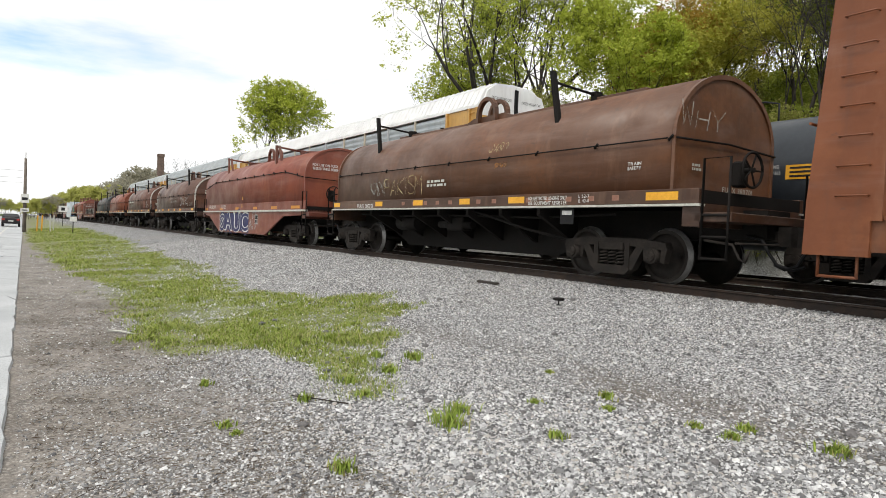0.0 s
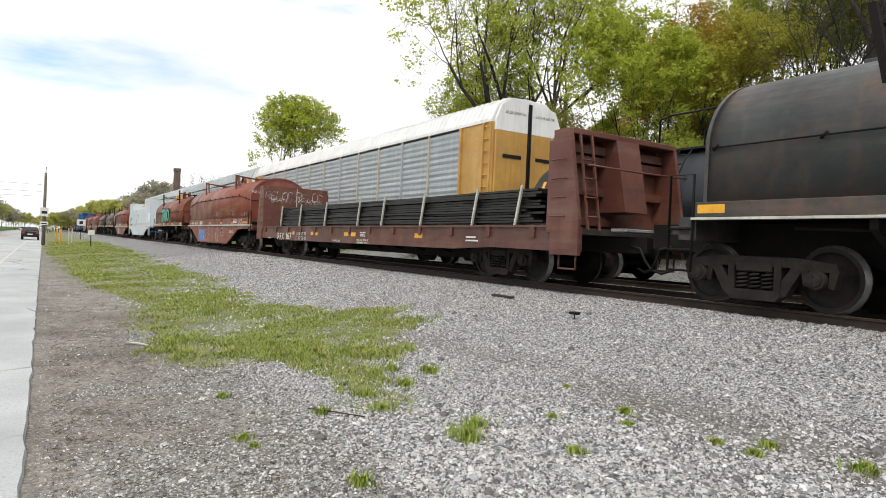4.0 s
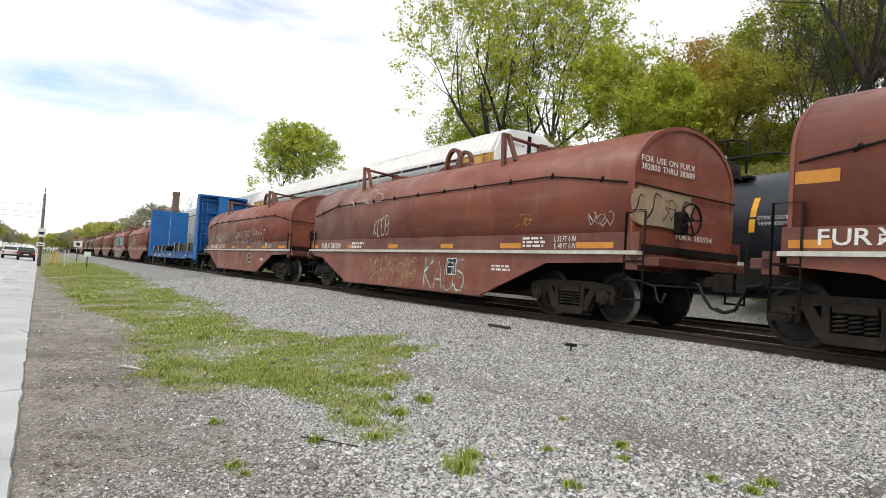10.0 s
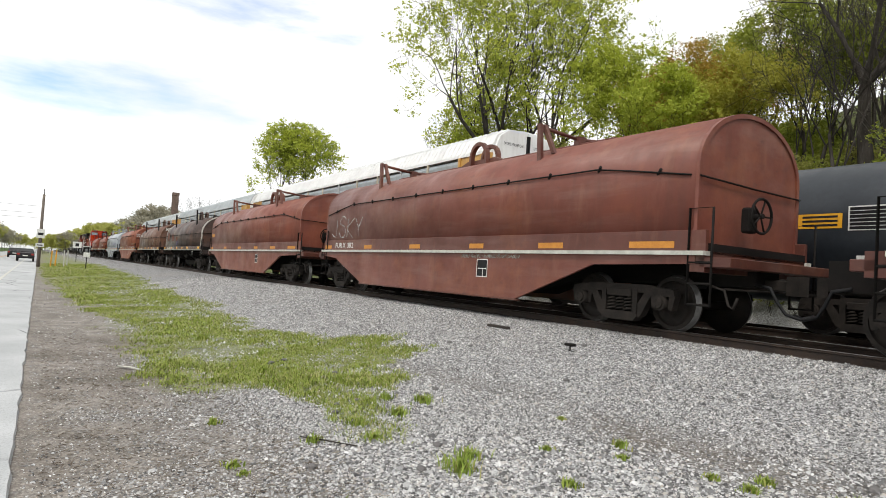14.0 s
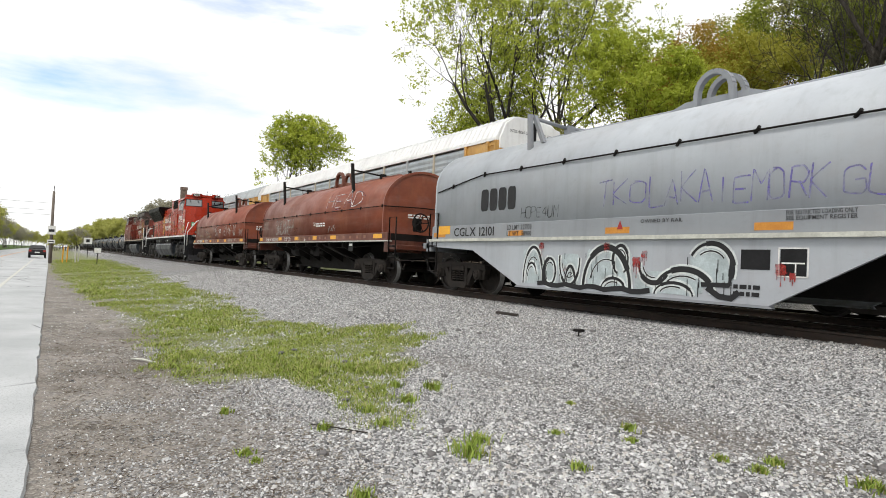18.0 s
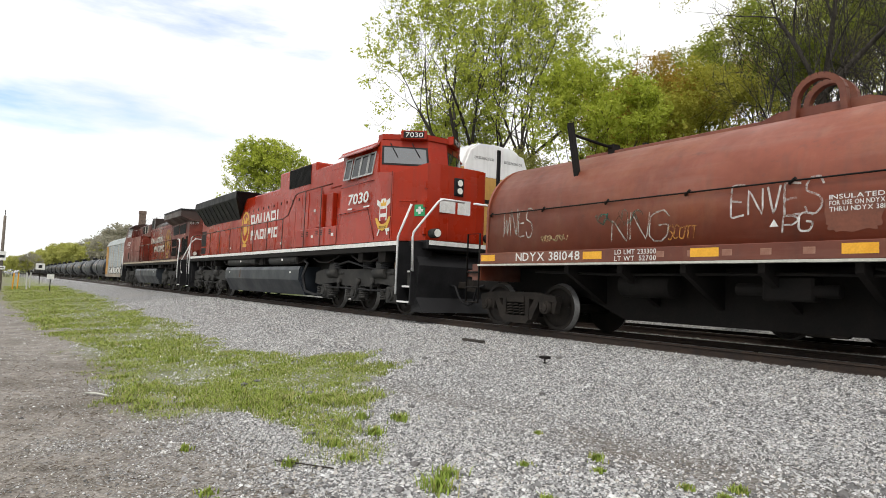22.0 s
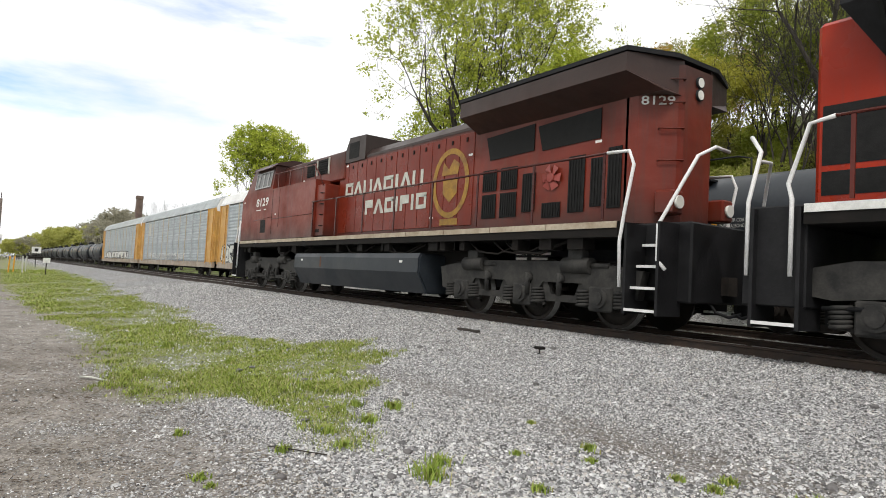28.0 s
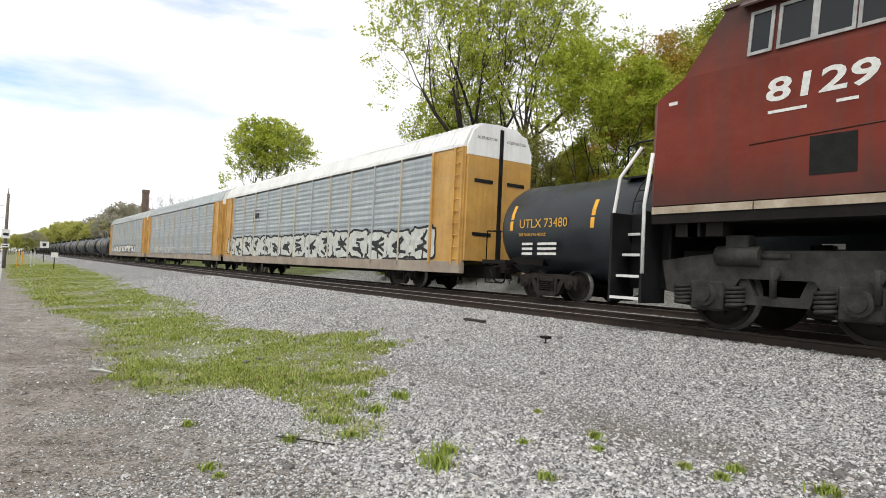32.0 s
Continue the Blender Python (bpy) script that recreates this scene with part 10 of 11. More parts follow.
mark(2, "p", "S", 1.15, 1.74, 0.43, 0.88, "WHITE", "20")
mark(2, "p", "T", 1.58, 2.2, 1.0, 1.23, "WHITE", "COZE")
mark(2, "p", "S", 1.88, 2.18, 0.39, 0.83, "WHITE", "-")
mark(2, "p", "S", -4.04, -3.39, 0.61, 1.23, "WHITE", "-")
mark(2, "e", "N", -1.15, -0.16, 2.75, 3.01, "WHITE", "FOR USE ON FURX|382800 THRU 383189")
mark(2, "h", "G", -0.19, -0.05, 1.78, 1.94, "YELLOW", "-")
mark(2, "h", "G", -0.17, -0.03, 1.44, 1.6, "YELLOW", "-")
mark(3, "h", "T", 2.31, 4.67, 1.69, 2.25, "WHITE", "SONARKU")
mark(3, "h", "S", 4.97, 5.79, 1.57, 1.91, "OLD_WHITE", "-")
mark(3, "h", "S", -1.15, 1.17, 1.81, 2.34, "OLD_WHITE", "-")
mark(3, "h", "T", -6.15, -5.51, 1.6, 2.24, "OLD_WHITE", "BAHUTO")
mark(3, "h", "S", -6.15, -5.95, 1.61, 1.92, "OLD_WHITE", "-")
mark(3, "h", "S", -5.32, -4.49, 1.59, 2.05, "PALE_GOLD", "-")
mark(3, "h", "O", -5.78, -5.15, 2.44, 2.72, "RUST_PATCH", "-")
mark(3, "s", "N", -5.21, -4.27, 1.3, 1.46, "WHITE", "FURX 3809")
mark(3, "e", "B", -0.82, 0.03, 2.34, 2.61, "OLD_WHITE", "3")
mark(4, "s", "N", -5.42, -3.59, 1.25, 1.44, "WHITE", "FURX380961")
mark(4, "h", "B", -5.52, -1.62, 2.09, 2.35, "OLD_WHITE", "1")
mark(4, "h", "S", -5.04, -3.38, 1.58, 2.28, "WHITE", "-")
mark(4, "h", "S", -4.81, -3.5, 1.61, 2.18, "MINT", "-")
mark(4, "h", "T", 4.64, 5.56, 2.69, 2.92, "OLD_WHITE", "JFBM")
mark(4, "h", "T", 4.38, 4.99, 1.66, 2.18, "WHITE", "AS!")
mark(4, "h", "S", 5.34, 5.73, 1.68, 1.92, "OLD_WHITE", "-")
mark(4, "h", "T", -0.14, 1.13, 1.61, 1.85, "OLD_WHITE", "NORTH")
mark(4, "h", "S", 0.26, 1.11, 1.92, 2.12, "OLD_WHITE", "-")
mark(4, "h", "O", 2.9, 3.66, 1.65, 2.28, "RUST_PATCH", "-")
mark(4, "s", "N", 4.58, 5.91, 1.29, 1.41, "OLD_WHITE", "LD LMT 233300  LT WT 52700")
mark(4, "e", "L", -0.8, -0.27, 2.47, 2.73, "WHITE", "2")
mark(4, "e", "B", -1.02, -0.12, 1.83, 2.07, "OLD_WHITE", "2")
mark(4, "e", "N", -0.9, -0.44, 1.49, 1.63, "WHITE", "FURX")
mark(4, "e", "N", 0.07, 0.64, 1.54, 1.66, "WHITE", "380961")
mark(6, "h", "T", -3.2, 1.8, 1.8, 2.3, "TEAL", "CRETE")
mark(7, "i", "T", -1.47, 1.23, 2.43, 2.8, "WHITE", "RELOC RELOC")
mark(7, "i", "S", -1.25, 1.26, 2.28, 2.54, "WHITE", "-")
mark(7, "f", "K", -10.16, -9.63, 1.71, 2.46, "WHITE", "5")
mark(7, "f", "N", -7.42, -6.53, 0.61, 0.94, "WHITE", "IARX")
mark(7, "f", "N", -6.23, -5.61, 0.64, 0.95, "WHITE", "167")
mark(7, "f", "N", -5.08, -3.97, 0.65, 0.99, "WHITE", "LD LMT 073 300|LT WT  70 700")
mark(7, "f", "N", -1.38, -0.76, 0.66, 0.73, "WHITE", "RETAINING VALVE")
mark(7, "f", "N", 0.56, 1.42, 0.63, 0.79, "WHITE", "FOR RESTRICTED LOADING ONLY|SEE EQUIPMENT REGISTER")
mark(7, "f", "B", 0.8, 1.19, 0.85, 1.01, "WHITE", "3")
mark(7, "z", "B", -8.67, -8.11, 0.66, 0.72, "WHITE", "1")
mark(8, "h", "T", -6.79, -2.32, 1.75, 2.31, "PALE_GOLD", "TRUE KINGS ONLY")
mark(8, "h", "T", -0.14, 4.93, 1.79, 2.28, "PALE_GOLD", "LAKAI EMORK-THERD-BOKE")
mark(8, "h", "N", -6.37, -4.44, 1.27, 1.51, "WHITE", "WFRX 382933")
mark(8, "h", "B", -3.71, -2.88, 1.31, 1.54, "WHITE", "2")
mark(8, "h", "B", 4.55, 5.38, 1.36, 1.56, "WHITE", "3")
mark(8, "h", "N", 5.57, 6.16, 1.32, 1.58, "WHITE", "L 52 FT 6 IN|IL 48 FT 0 IN")
mark(8, "h", "S", 5.87, 7.04, 1.68, 1.92, "OLD_WHITE", "-")
mark(8, "p", "O", -3.74, -2.12, 0.26, 1.08, "SKY_SPRAY", "-")
mark(8, "p", "S", -3.66, -2.19, 0.3, 1.05, "WHITE", "-")
mark(8, "p", "T", -2.08, -0.58, 0.25, 1.12, "WHITE", "PESEO")
mark(8, "p", "T", 0.6, 1.56, 0.29, 1.03, "WHITE", "WOSK")
mark(8, "p", "B", 3.76, 4.72, 0.86, 0.99, "WHITE", "2")
mark(8, "e", "N", -1.35, -0.63, 2.8, 2.95, "WHITE", "FOR USE ON")
mark(8, "e", "N", -1.01, -0.71, 2.71, 2.83, "WHITE", "THRU")
mark(8, "e", "B", -0.66, 0.01, 2.75, 2.9, "OLD_WHITE", "2")
mark(8, "e", "N", -0.43, 0.51, 1.57, 1.68, "WHITE", "WFRX 382933")
mark(9, "h", "O", -2.48, -0.15, 1.63, 2.69, "VIOLET", "-")
mark(9, "h", "P", -2.72, 0.79, 1.64, 2.66, "MINT:INK", "TKO")
mark(9, "h", "T", 0.9, 1.32, 1.54, 1.77, "WHITE", "MHERS")
mark(9, "h", "S", -3.26, -2.76, 1.55, 1.81, "WHITE", "-")
mark(9, "h", "T", -5.47, -5.0, 1.78, 2.06, "OLD_WHITE", "VRN")
mark(9, "h", "S", 3.09, 3.33, 1.56, 1.64, "WHITE", "-")
mark(9, "s", "N", -5.65, -3.27, 1.24, 1.45, "WHITE", "NDYX 380 706")
mark(9, "s", "N", -2.83, -1.99, 1.25, 1.49, "OLD_WHITE", "LD LMT 233000|LT WT  54100")
mark(9, "s", "N", 2.95, 3.96, 1.26, 1.43, "OLD_WHITE", "FOR RESTRICTED LOADING ONLY|SEE EQUIPMENT REGISTER")
mark(11, "h", "O", -2.44, -0.27, 1.3, 1.67, "GREY_SPRAY", "-")
mark(11, "h", "T", -1.5, 1.92, 1.33, 1.72, "WHITE", "SCUOS")
mark(11, "h", "S", 2.54, 3.47, 1.51, 1.67, "OLD_WHITE", "-")
mark(11, "h", "N", -5.95, -4.39, 1.3, 1.53, "WHITE", "FURX 38291")
mark(11, "h", "B", 4.87, 5.49, 1.29, 1.55, "WHITE", "3")
mark(11, "h", "N", 5.77, 6.41, 1.33, 1.57, "WHITE", "L 52 FT 6 IN|IL 48 FT 0 IN")
mark(11, "p", "O", -3.05, -1.3, 0.22, 1.09, "GREY_SPRAY", "-")
mark(11, "p", "B", 3.99, 4.73, 0.76, 0.94, "WHITE", "2")
mark(11, "e", "N", -1.02, -0.35, 2.87, 3.02, "WHITE", "FOR USE ON")
mark(11, "e", "N", -0.72, -0.34, 2.75, 2.89, "WHITE", "THRU")
mark(11, "e", "B", -0.24, 0.31, 2.82, 2.96, "WHITE", "2")
mark(12, "h", "T", 1.93, 3.87, 1.63, 2.27, "WHITE", "OCYR")
mark(12, "h", "T", -3.37, -1.78, 1.68, 2.15, "WHITE", "Reveur")
mark(12, "h", "T", -6.15, -5.41, 1.73, 2.18, "WHITE", "VICA")
mark(12, "h", "S", 4.49, 5.5, 1.55, 2.15, "OLD_WHITE", "-")
mark(12, "h", "S", -0.36, 0.36, 1.63, 1.94, "OLD_WHITE", "-")
mark(12, "h", "B", 0.43, 1.58, 1.68, 1.91, "OLD_WHITE", "2")
mark(12, "s", "N", -4.9, -3.13, 1.3, 1.51, "WHITE", "FURX 380940")
mark(12, "s", "N", 3.47, 4.43, 1.3, 1.46, "OLD_WHITE", "FOR RESTRICTED LOADING ONLY|SEE EQUIPMENT REGISTER")
mark(12, "s", "N", 4.9, 5.19, 1.32, 1.45, "WHITE", "IL 42-0")
mark(12, "e", "O", -0.7, 0.35, 2.39, 2.86, "RUST_PATCH", "-")
mark(12, "e", "B", -0.77, 0.27, 1.92, 2.1, "OLD_WHITE", "2")
mark(13, "h", "T", -6.15, -5.6, 2.56, 2.83, "OLD_WHITE", "JFBM")
mark(13, "h", "T", -6.15, -3.27, 1.6, 2.22, "OLD_WHITE", "SNEOLK")
mark(13, "h", "S", -6.01, -3.39, 1.64, 2.15, "OLD_WHITE", "-")
mark(13, "h", "O", -5.62, -1.7, 2.3, 2.52, "RUST_PATCH", "-")
mark(13, "h", "S", -2.99, -1.34, 1.67, 2.11, "PALE_GOLD", "-")
mark(13, "h", "S", -0.98, -0.6, 1.71, 2.0, "OLD_WHITE", "-")
mark(13, "h", "C", -3.24, -3.08, 1.68, 2.16, "OLD_YELLOW", "-")
mark(13, "h", "C", -0.55, -0.44, 1.63, 2.12, "OLD_YELLOW", "-")
mark(13, "s", "N", -5.25, -3.71, 1.25, 1.48, "WHITE", "FURX 380812")
mark(13, "s", "N", -2.78, -1.96, 1.24, 1.49, "WHITE", "LD LMT 233800|LT WT  52200")
mark(13, "h", "G", -0.42, -0.31, 1.61, 1.7, "WHITE", "-")
mark(13, "h", "T", 0.39, 3.16, 1.61, 2.17, "WHITE", "1-35ABS")
mark(13, "h", "T", -5.58, -3.2, 1.69, 2.09, "PALE_GOLD", "CHAS")
mark(13, "h", "T", 4.38, 5.29, 1.61, 1.94, "WHITE", "JOES")
mark(14, "e", "N", -1.23, 0.08, 2.52, 2.89, "WHITE", "FOR USE ON FURX|382800 THRU 383189")
mark(14, "p", "T", -2.52, -1.5, 0.24, 1.06, "WHITE", "K")
mark(14, "h", "N", -6.72, -4.87, 1.35, 1.6, "WHITE", "FURX 3827")
mark(14, "h", "B", 4.63, 5.3, 1.35, 1.61, "WHITE", "3")
mark(14, "h", "N", 5.5, 6.05, 1.31, 1.59, "WHITE", "L 52 FT 6 IN|IL 48 FT 0 IN")
mark(14, "p", "B", 3.55, 4.43, 0.77, 0.94, "WHITE", "2")
mark(14, "h", "C", -7.05, -6.49, 2.19, 2.36, "OLD_YELLOW", "-")
mark(14, "h", "N", -6.02, -5.95, 1.36, 1.52, "WHITE", "F")
mark(15, "h", "T", -4.05, -1.62, 2.68, 3.14, "WHITE", "KAOS")
mark(15, "h", "T", -2.24, -1.25, 1.72, 2.23, "WHITE", "KOOB")
mark(15, "h", "S", 4.5, 5.03, 1.74, 2.09, "OLD_YELLOW", "-")
mark(15, "h", "S", 6.52, 7.15, 1.73, 2.02, "OLD_WHITE", "-")
mark(15, "p", "T", 0.96, 2.76, 0.34, 1.12, "TEAL", "KAOS")
mark(15, "p", "T", 0.91, 2.8, 0.36, 1.09, "WHITE", "KAOS")
mark(15, "p", "S", -2.67, 0.56, 0.34, 1.14, "PALE_GOLD", "-")
mark(15, "p", "T", -2.31, 0.44, 0.29, 1.07, "PALE_GOLD", "VERO SIR")
mark(15, "h", "N", -6.18, -4.58, 1.28, 1.53, "WHITE", "FURX 382934")
mark(15, "h", "B", -3.69, -2.79, 1.33, 1.55, "WHITE", "2")
mark(15, "h", "B", 4.76, 5.55, 1.35, 1.58, "WHITE", "3")
mark(15, "h", "N", 5.71, 6.28, 1.32, 1.59, "WHITE", "L 52 FT 6 IN|IL 48 FT 0 IN")
mark(15, "p", "B", 3.77, 4.51, 0.84, 0.99, "WHITE", "2")
mark(15, "e", "N", -1.28, 0.17, 2.71, 2.99, "WHITE", "FOR USE ON FURX|382800 THRU 383189")
mark(15, "e", "O", -1.57, 0.23, 1.74, 2.46, "TAN", "-")
mark(15, "e", "S", -1.48, 0.11, 1.81, 2.39, "INK", "-")
mark(15, "e", "N", -0.28, 0.76, 1.58, 1.7, "WHITE", "FURX 382934")
mark(16, "h", "T", -1.04, 4.25, 1.64, 2.25, "WHITE", "CROPS.BAS.CHILLET")
mark(16, "h", "T", -6.62, -5.7, 1.64, 2.13, "WHITE", "CREW")
mark(16, "h", "T", -4.79, -2.86, 1.64, 2.17, "WHITE", "MPACKRIZ")
mark(16, "h", "S", -4.71, -2.9, 1.67, 2.14, "WHITE", "-")
mark(16, "h", "T", -2.8, -2.27, 1.8, 1.99, "OLD_WHITE", "JFBM")
mark(16, "h", "S", -2.08, -1.2, 1.67, 1.96, "OLD_WHITE", "-")
mark(16, "h", "N", -6.06, -4.17, 1.3, 1.57, "WHITE", "WFRX 382827")
mark(16, "h", "N", -3.71, -2.74, 1.33, 1.59, "WHITE", "LD LMT 225400|LT WT  60500")
mark(16, "h", "N", 4.83, 5.38, 1.34, 1.54, "WHITE", "U.S. PATENTS 4,543,368|U.S. & OTHER PATENTS PENDING")
mark(16, "h", "C", 4.47, 4.69, 1.44, 1.56, "OLD_WHITE", "-")
mark(16, "p", "B", 3.89, 4.55, 0.78, 0.92, "WHITE", "2")
mark(16, "p", "S", 1.83, 2.0, 0.59, 1.13, "OLD_WHITE", "-")
mark(16, "h", "G", -0.08, 0.06, 1.43, 1.57, "YELLOW", "-")
mark(17, "f", "N", -6.64, -5.8, 0.63, 0.92, "WHITE", "GAEX")
mark(17, "f", "N", -4.85, -3.88, 0.67, 0.93, "WHITE", "63098")
mark(17, "f", "N", -2.37, -1.48, 0.66, 0.91, "WHITE", "LD LMT 200300|LT WT  85700")
mark(17, "f", "N", -1.18, -0.74, 0.67, 0.79, "WHITE", "VENT VALVE")
mark(17, "f", "C", 0.4, 0.67, 0.71, 0.86, "WHITE", "-")
mark(17, "f", "B", 0.85, 1.46, 0.8, 0.98, "WHITE", "3")
mark(18, "h", "T", -3.38, -1.47, 1.72, 2.35, "WHITE", "+EMORK")
mark(18, "h", "N", -6.06, -4.63, 1.36, 1.57, "WHITE", "FURX 382924")
mark(18, "h", "N", -3.48, -2.68, 1.34, 1.57, "WHITE", "LD LMT 225200|LT WT  60800")
mark(18, "h", "O", -5.28, -4.62, 1.61, 2.04, "GREY_SPRAY", "-")
mark(18, "h", "S", -6.8, -6.12, 1.73, 2.02, "PALE_GOLD", "-")
mark(18, "h", "S", -4.38, -3.82, 1.86, 2.18, "RUST_PATCH", "-")
mark(18, "h", "C", -7.04, -6.46, 2.24, 2.38, "OLD_YELLOW", "-")
mark(18, "p", "T", -4.01, -2.99, 0.63, 1.04, "WHITE", "BOM")
mark(18, "p", "S", -4.69, -4.11, 0.78, 1.04, "OLD_WHITE", "-")
mark(18, "p", "S", -2.56, -1.81, 0.48, 0.92, "FRAME", "-")
mark(18, "h", "T", -3.29, -0.6, 1.75, 2.33, "WHITE", "HNRKY")
mark(18, "h", "T", 0.1, 2.3, 1.77, 2.33, "WHITE", "ATKOT")
mark(18, "h", "S", 6.4, 7.48, 2.53, 2.78, "WHITE", "-")
mark(18, "e", "N", -0.97, -0.45, 2.81, 2.97, "WHITE", "FOR USE")
mark(18, "e", "N", -0.92, -0.43, 2.64, 2.79, "WHITE", "382800")
mark(19, "h", "P", -4.69, -0.44, 1.69, 2.7, "TEAL:GREY_SPRAY", "RUSTIC")
mark(19, "h", "P", 0.87, 4.73, 1.75, 2.62, "TEAL:GREY_SPRAY", "GRUVE")
mark(19, "h", "T", -2.4, 0.12, 1.36, 1.73, "WHITE", "COCIDAD")
mark(19, "h", "T", 4.69, 5.7, 1.73, 2.1, "WHITE", "2RON")
mark(19, "h", "T", -0.04, 0.49, 1.98, 2.37, "OLD_YELLOW", "ka")
mark(19, "h", "L", 3.22, 4.48, 2.76, 3.11, "WHITE", "2")
mark(19, "p", "P", -3.14, 1.99, 0.26, 1.16, "DEEP_GREEN:WHITE", "SOLUT")
mark(19, "p", "S", 1.47, 2.68, 0.37, 1.07, "WHITE", "-")
mark(19, "p", "B", 3.89, 4.6, 0.9, 1.08, "WHITE", "2")
mark(19, "h", "N", -6.35, -4.8, 1.33, 1.52, "WHITE", "FURX 382846")
mark(19, "h", "B", -3.67, -2.88, 1.28, 1.59, "WHITE", "2")
mark(19, "h", "B", 4.86, 5.56, 1.37, 1.6, "WHITE", "3")
mark(19, "h", "N", 5.68, 6.29, 1.33, 1.6, "WHITE", "L 52 FT 6 IN|IL 48 FT 0 IN")
mark(19, "e", "N", -1.13, 0.26, 2.87, 3.02, "WHITE", "FOR USE ON GTW 187000")
mark(19, "e", "N", -0.82, -0.02, 2.76, 2.88, "WHITE", "THRU 188189")
mark(20, "h", "T", -6.6, -4.2, 1.75, 2.4, "WHITE", "JSKY")
mark(20, "h", "N", -6.2, -4.8, 1.34, 1.54, "WHITE", "FURX 382")
mark(20, "p", "S", 1.35, 3.48, 1.12, 1.61, "OLD_WHITE", "-")
mark(21, "h", "C", -7.0, -6.45, 2.02, 2.18, "OLD_YELLOW", "-")
mark(22, "h", "O", -5.39, -4.63, 1.93, 2.61, "RUST_PATCH", "-")
mark(22, "h", "O", -3.98, -2.93, 1.9, 2.44, "RUST_PATCH", "-")
mark(22, "h", "O", -2.28, -1.62, 1.9, 2.25, "RUST_PATCH", "-")
mark(22, "h", "T", -5.36, -2.91, 1.59, 2.07, "OLD_WHITE", "PAKIUS SQUID*")
mark(22, "h", "S", -2.07, -1.15, 1.62, 1.97, "VIOLET", "-")
mark(22, "h", "T", -2.04, -1.15, 1.63, 1.94, "VIOLET", "TAKEM")
mark(22, "h", "S", -1.49, -1.15, 1.85, 2.2, "OLD_WHITE", "-")
mark(22, "s", "N", -5.05, -3.42, 1.28, 1.47, "WHITE", "NDYX 381030")
mark(22, "s", "N", -2.93, -2.15, 1.27, 1.48, "WHITE", "LD LMT 233700|LT WT  52300")
mark(23, "e", "N", -0.99, 0.01, 2.83, 3.16, "WHITE", "NDYX")
mark(23, "e", "B", -0.88, 0.04, 2.11, 2.28, "WHITE", "2")
mark(23, "h", "N", -5.08, -4.09, 2.47, 2.71, "WHITE", "NDYX")
mark(23, "h", "T", -4.05, -1.96, 1.68, 2.25, "WHITE", "KIMASI")
mark(23, "h", "S", 0.36, 1.33, 1.72, 2.17, "PALE_GOLD", "-")
mark(23, "h", "T", 2.4, 3.43, 1.67, 2.16, "OLD_WHITE", "WASM")
mark(23, "h", "T", 3.7, 5.58, 1.67, 2.1, "PALE_GOLD", "CISSWIT")
mark(23, "s", "N", -4.74, -2.96, 1.24, 1.43, "WHITE", "NDYX 3810")
mark(23, "s", "B", 3.5, 4.48, 1.29, 1.45, "WHITE", "2")
mark(24, "e", "N", -0.28, 0.79, 1.62, 1.75, "WHITE", "FURX 382979")
mark(24, "e", "N", -1.36, 0.02, 2.59, 2.94, "WHITE", "FOR USE ON FURX|382800 THRU 383189")
mark(24, "e", "C", -0.77, -0.48, 1.9, 2.04, "OLD_WHITE", "-")
mark(24, "h", "N", -6.29, -4.85, 1.32, 1.54, "WHITE", "FURX 382979")
mark(24, "h", "N", -3.7, -2.87, 1.32, 1.53, "WHITE", "LD LMT 224600|LT WT  61400")
mark(24, "h", "N", 5.67, 6.28, 1.36, 1.62, "WHITE", "L 52 FT 6 IN|IL 48 FT 0 IN")
mark(24, "h", "B", 4.69, 5.3, 1.4, 1.59, "WHITE", "3")
mark(24, "h", "S", 4.11, 5.41, 1.77, 1.98, "OLD_WHITE", "-")
mark(24, "h", "S", 5.55, 6.81, 1.8, 2.0, "PALE_GOLD", "-")
mark(24, "p", "T", -3.2, -2.73, 0.55, 1.18, "WHITE", "KD")
mark(24, "p", "S", -1.36, -0.84, 0.57, 0.86, "OLD_WHITE", "-")
mark(24, "p", "B", 3.79, 4.48, 0.87, 0.99, "WHITE", "2")
mark(24, "h", "G", -0.22, -0.06, 1.73, 1.88, "WHITE", "-")
mark(25, "h", "L", -5.09, -3.77, 1.91, 2.42, "INK", "4")
mark(25, "h", "T", -3.62, -2.44, 1.71, 1.93, "INK", "HOPE4UM")
mark(25, "h", "T", -1.42, -0.32, 1.84, 2.26, "VIOLET", "TKO")
mark(25, "h", "T", -0.27, 1.17, 1.78, 2.25, "VIOLET", "LAKAI")
mark(25, "h", "T", 1.25, 2.62, 1.77, 2.2, "VIOLET", "EMORK")
mark(25, "h", "T", 2.77, 5.9, 1.75, 2.14, "VIOLET", "GUMP PBS 187")
mark(25, "h", "N", -6.15, -4.52, 1.33, 1.57, "INK", "CGLX 12101")
mark(25, "h", "N", -4.05, -3.23, 1.32, 1.59, "INK", "LD LMT 227100|LT WT  58900")
mark(25, "h", "N", -0.41, 0.42, 1.5, 1.57, "INK", "OWNED BY RAIL")
mark(25, "h", "N", 2.05, 2.94, 1.46, 1.61, "INK", "FOR RESTRICTED LOADING ONLY|SEE EQUIPMENT REGISTER")
mark(25, "p", "C", 1.43, 1.86, 0.79, 1.07, "BLACK", "-")
mark(25, "p", "B", 1.33, 1.79, 0.39, 0.59, "INK", "2")
mark(25, "h", "G", -0.93, -0.79, 1.41, 1.57, "RED_MARK", "-")
mark(25, "h", "C", -6.87, -6.34, 1.41, 1.62, "YELLOW", "-")
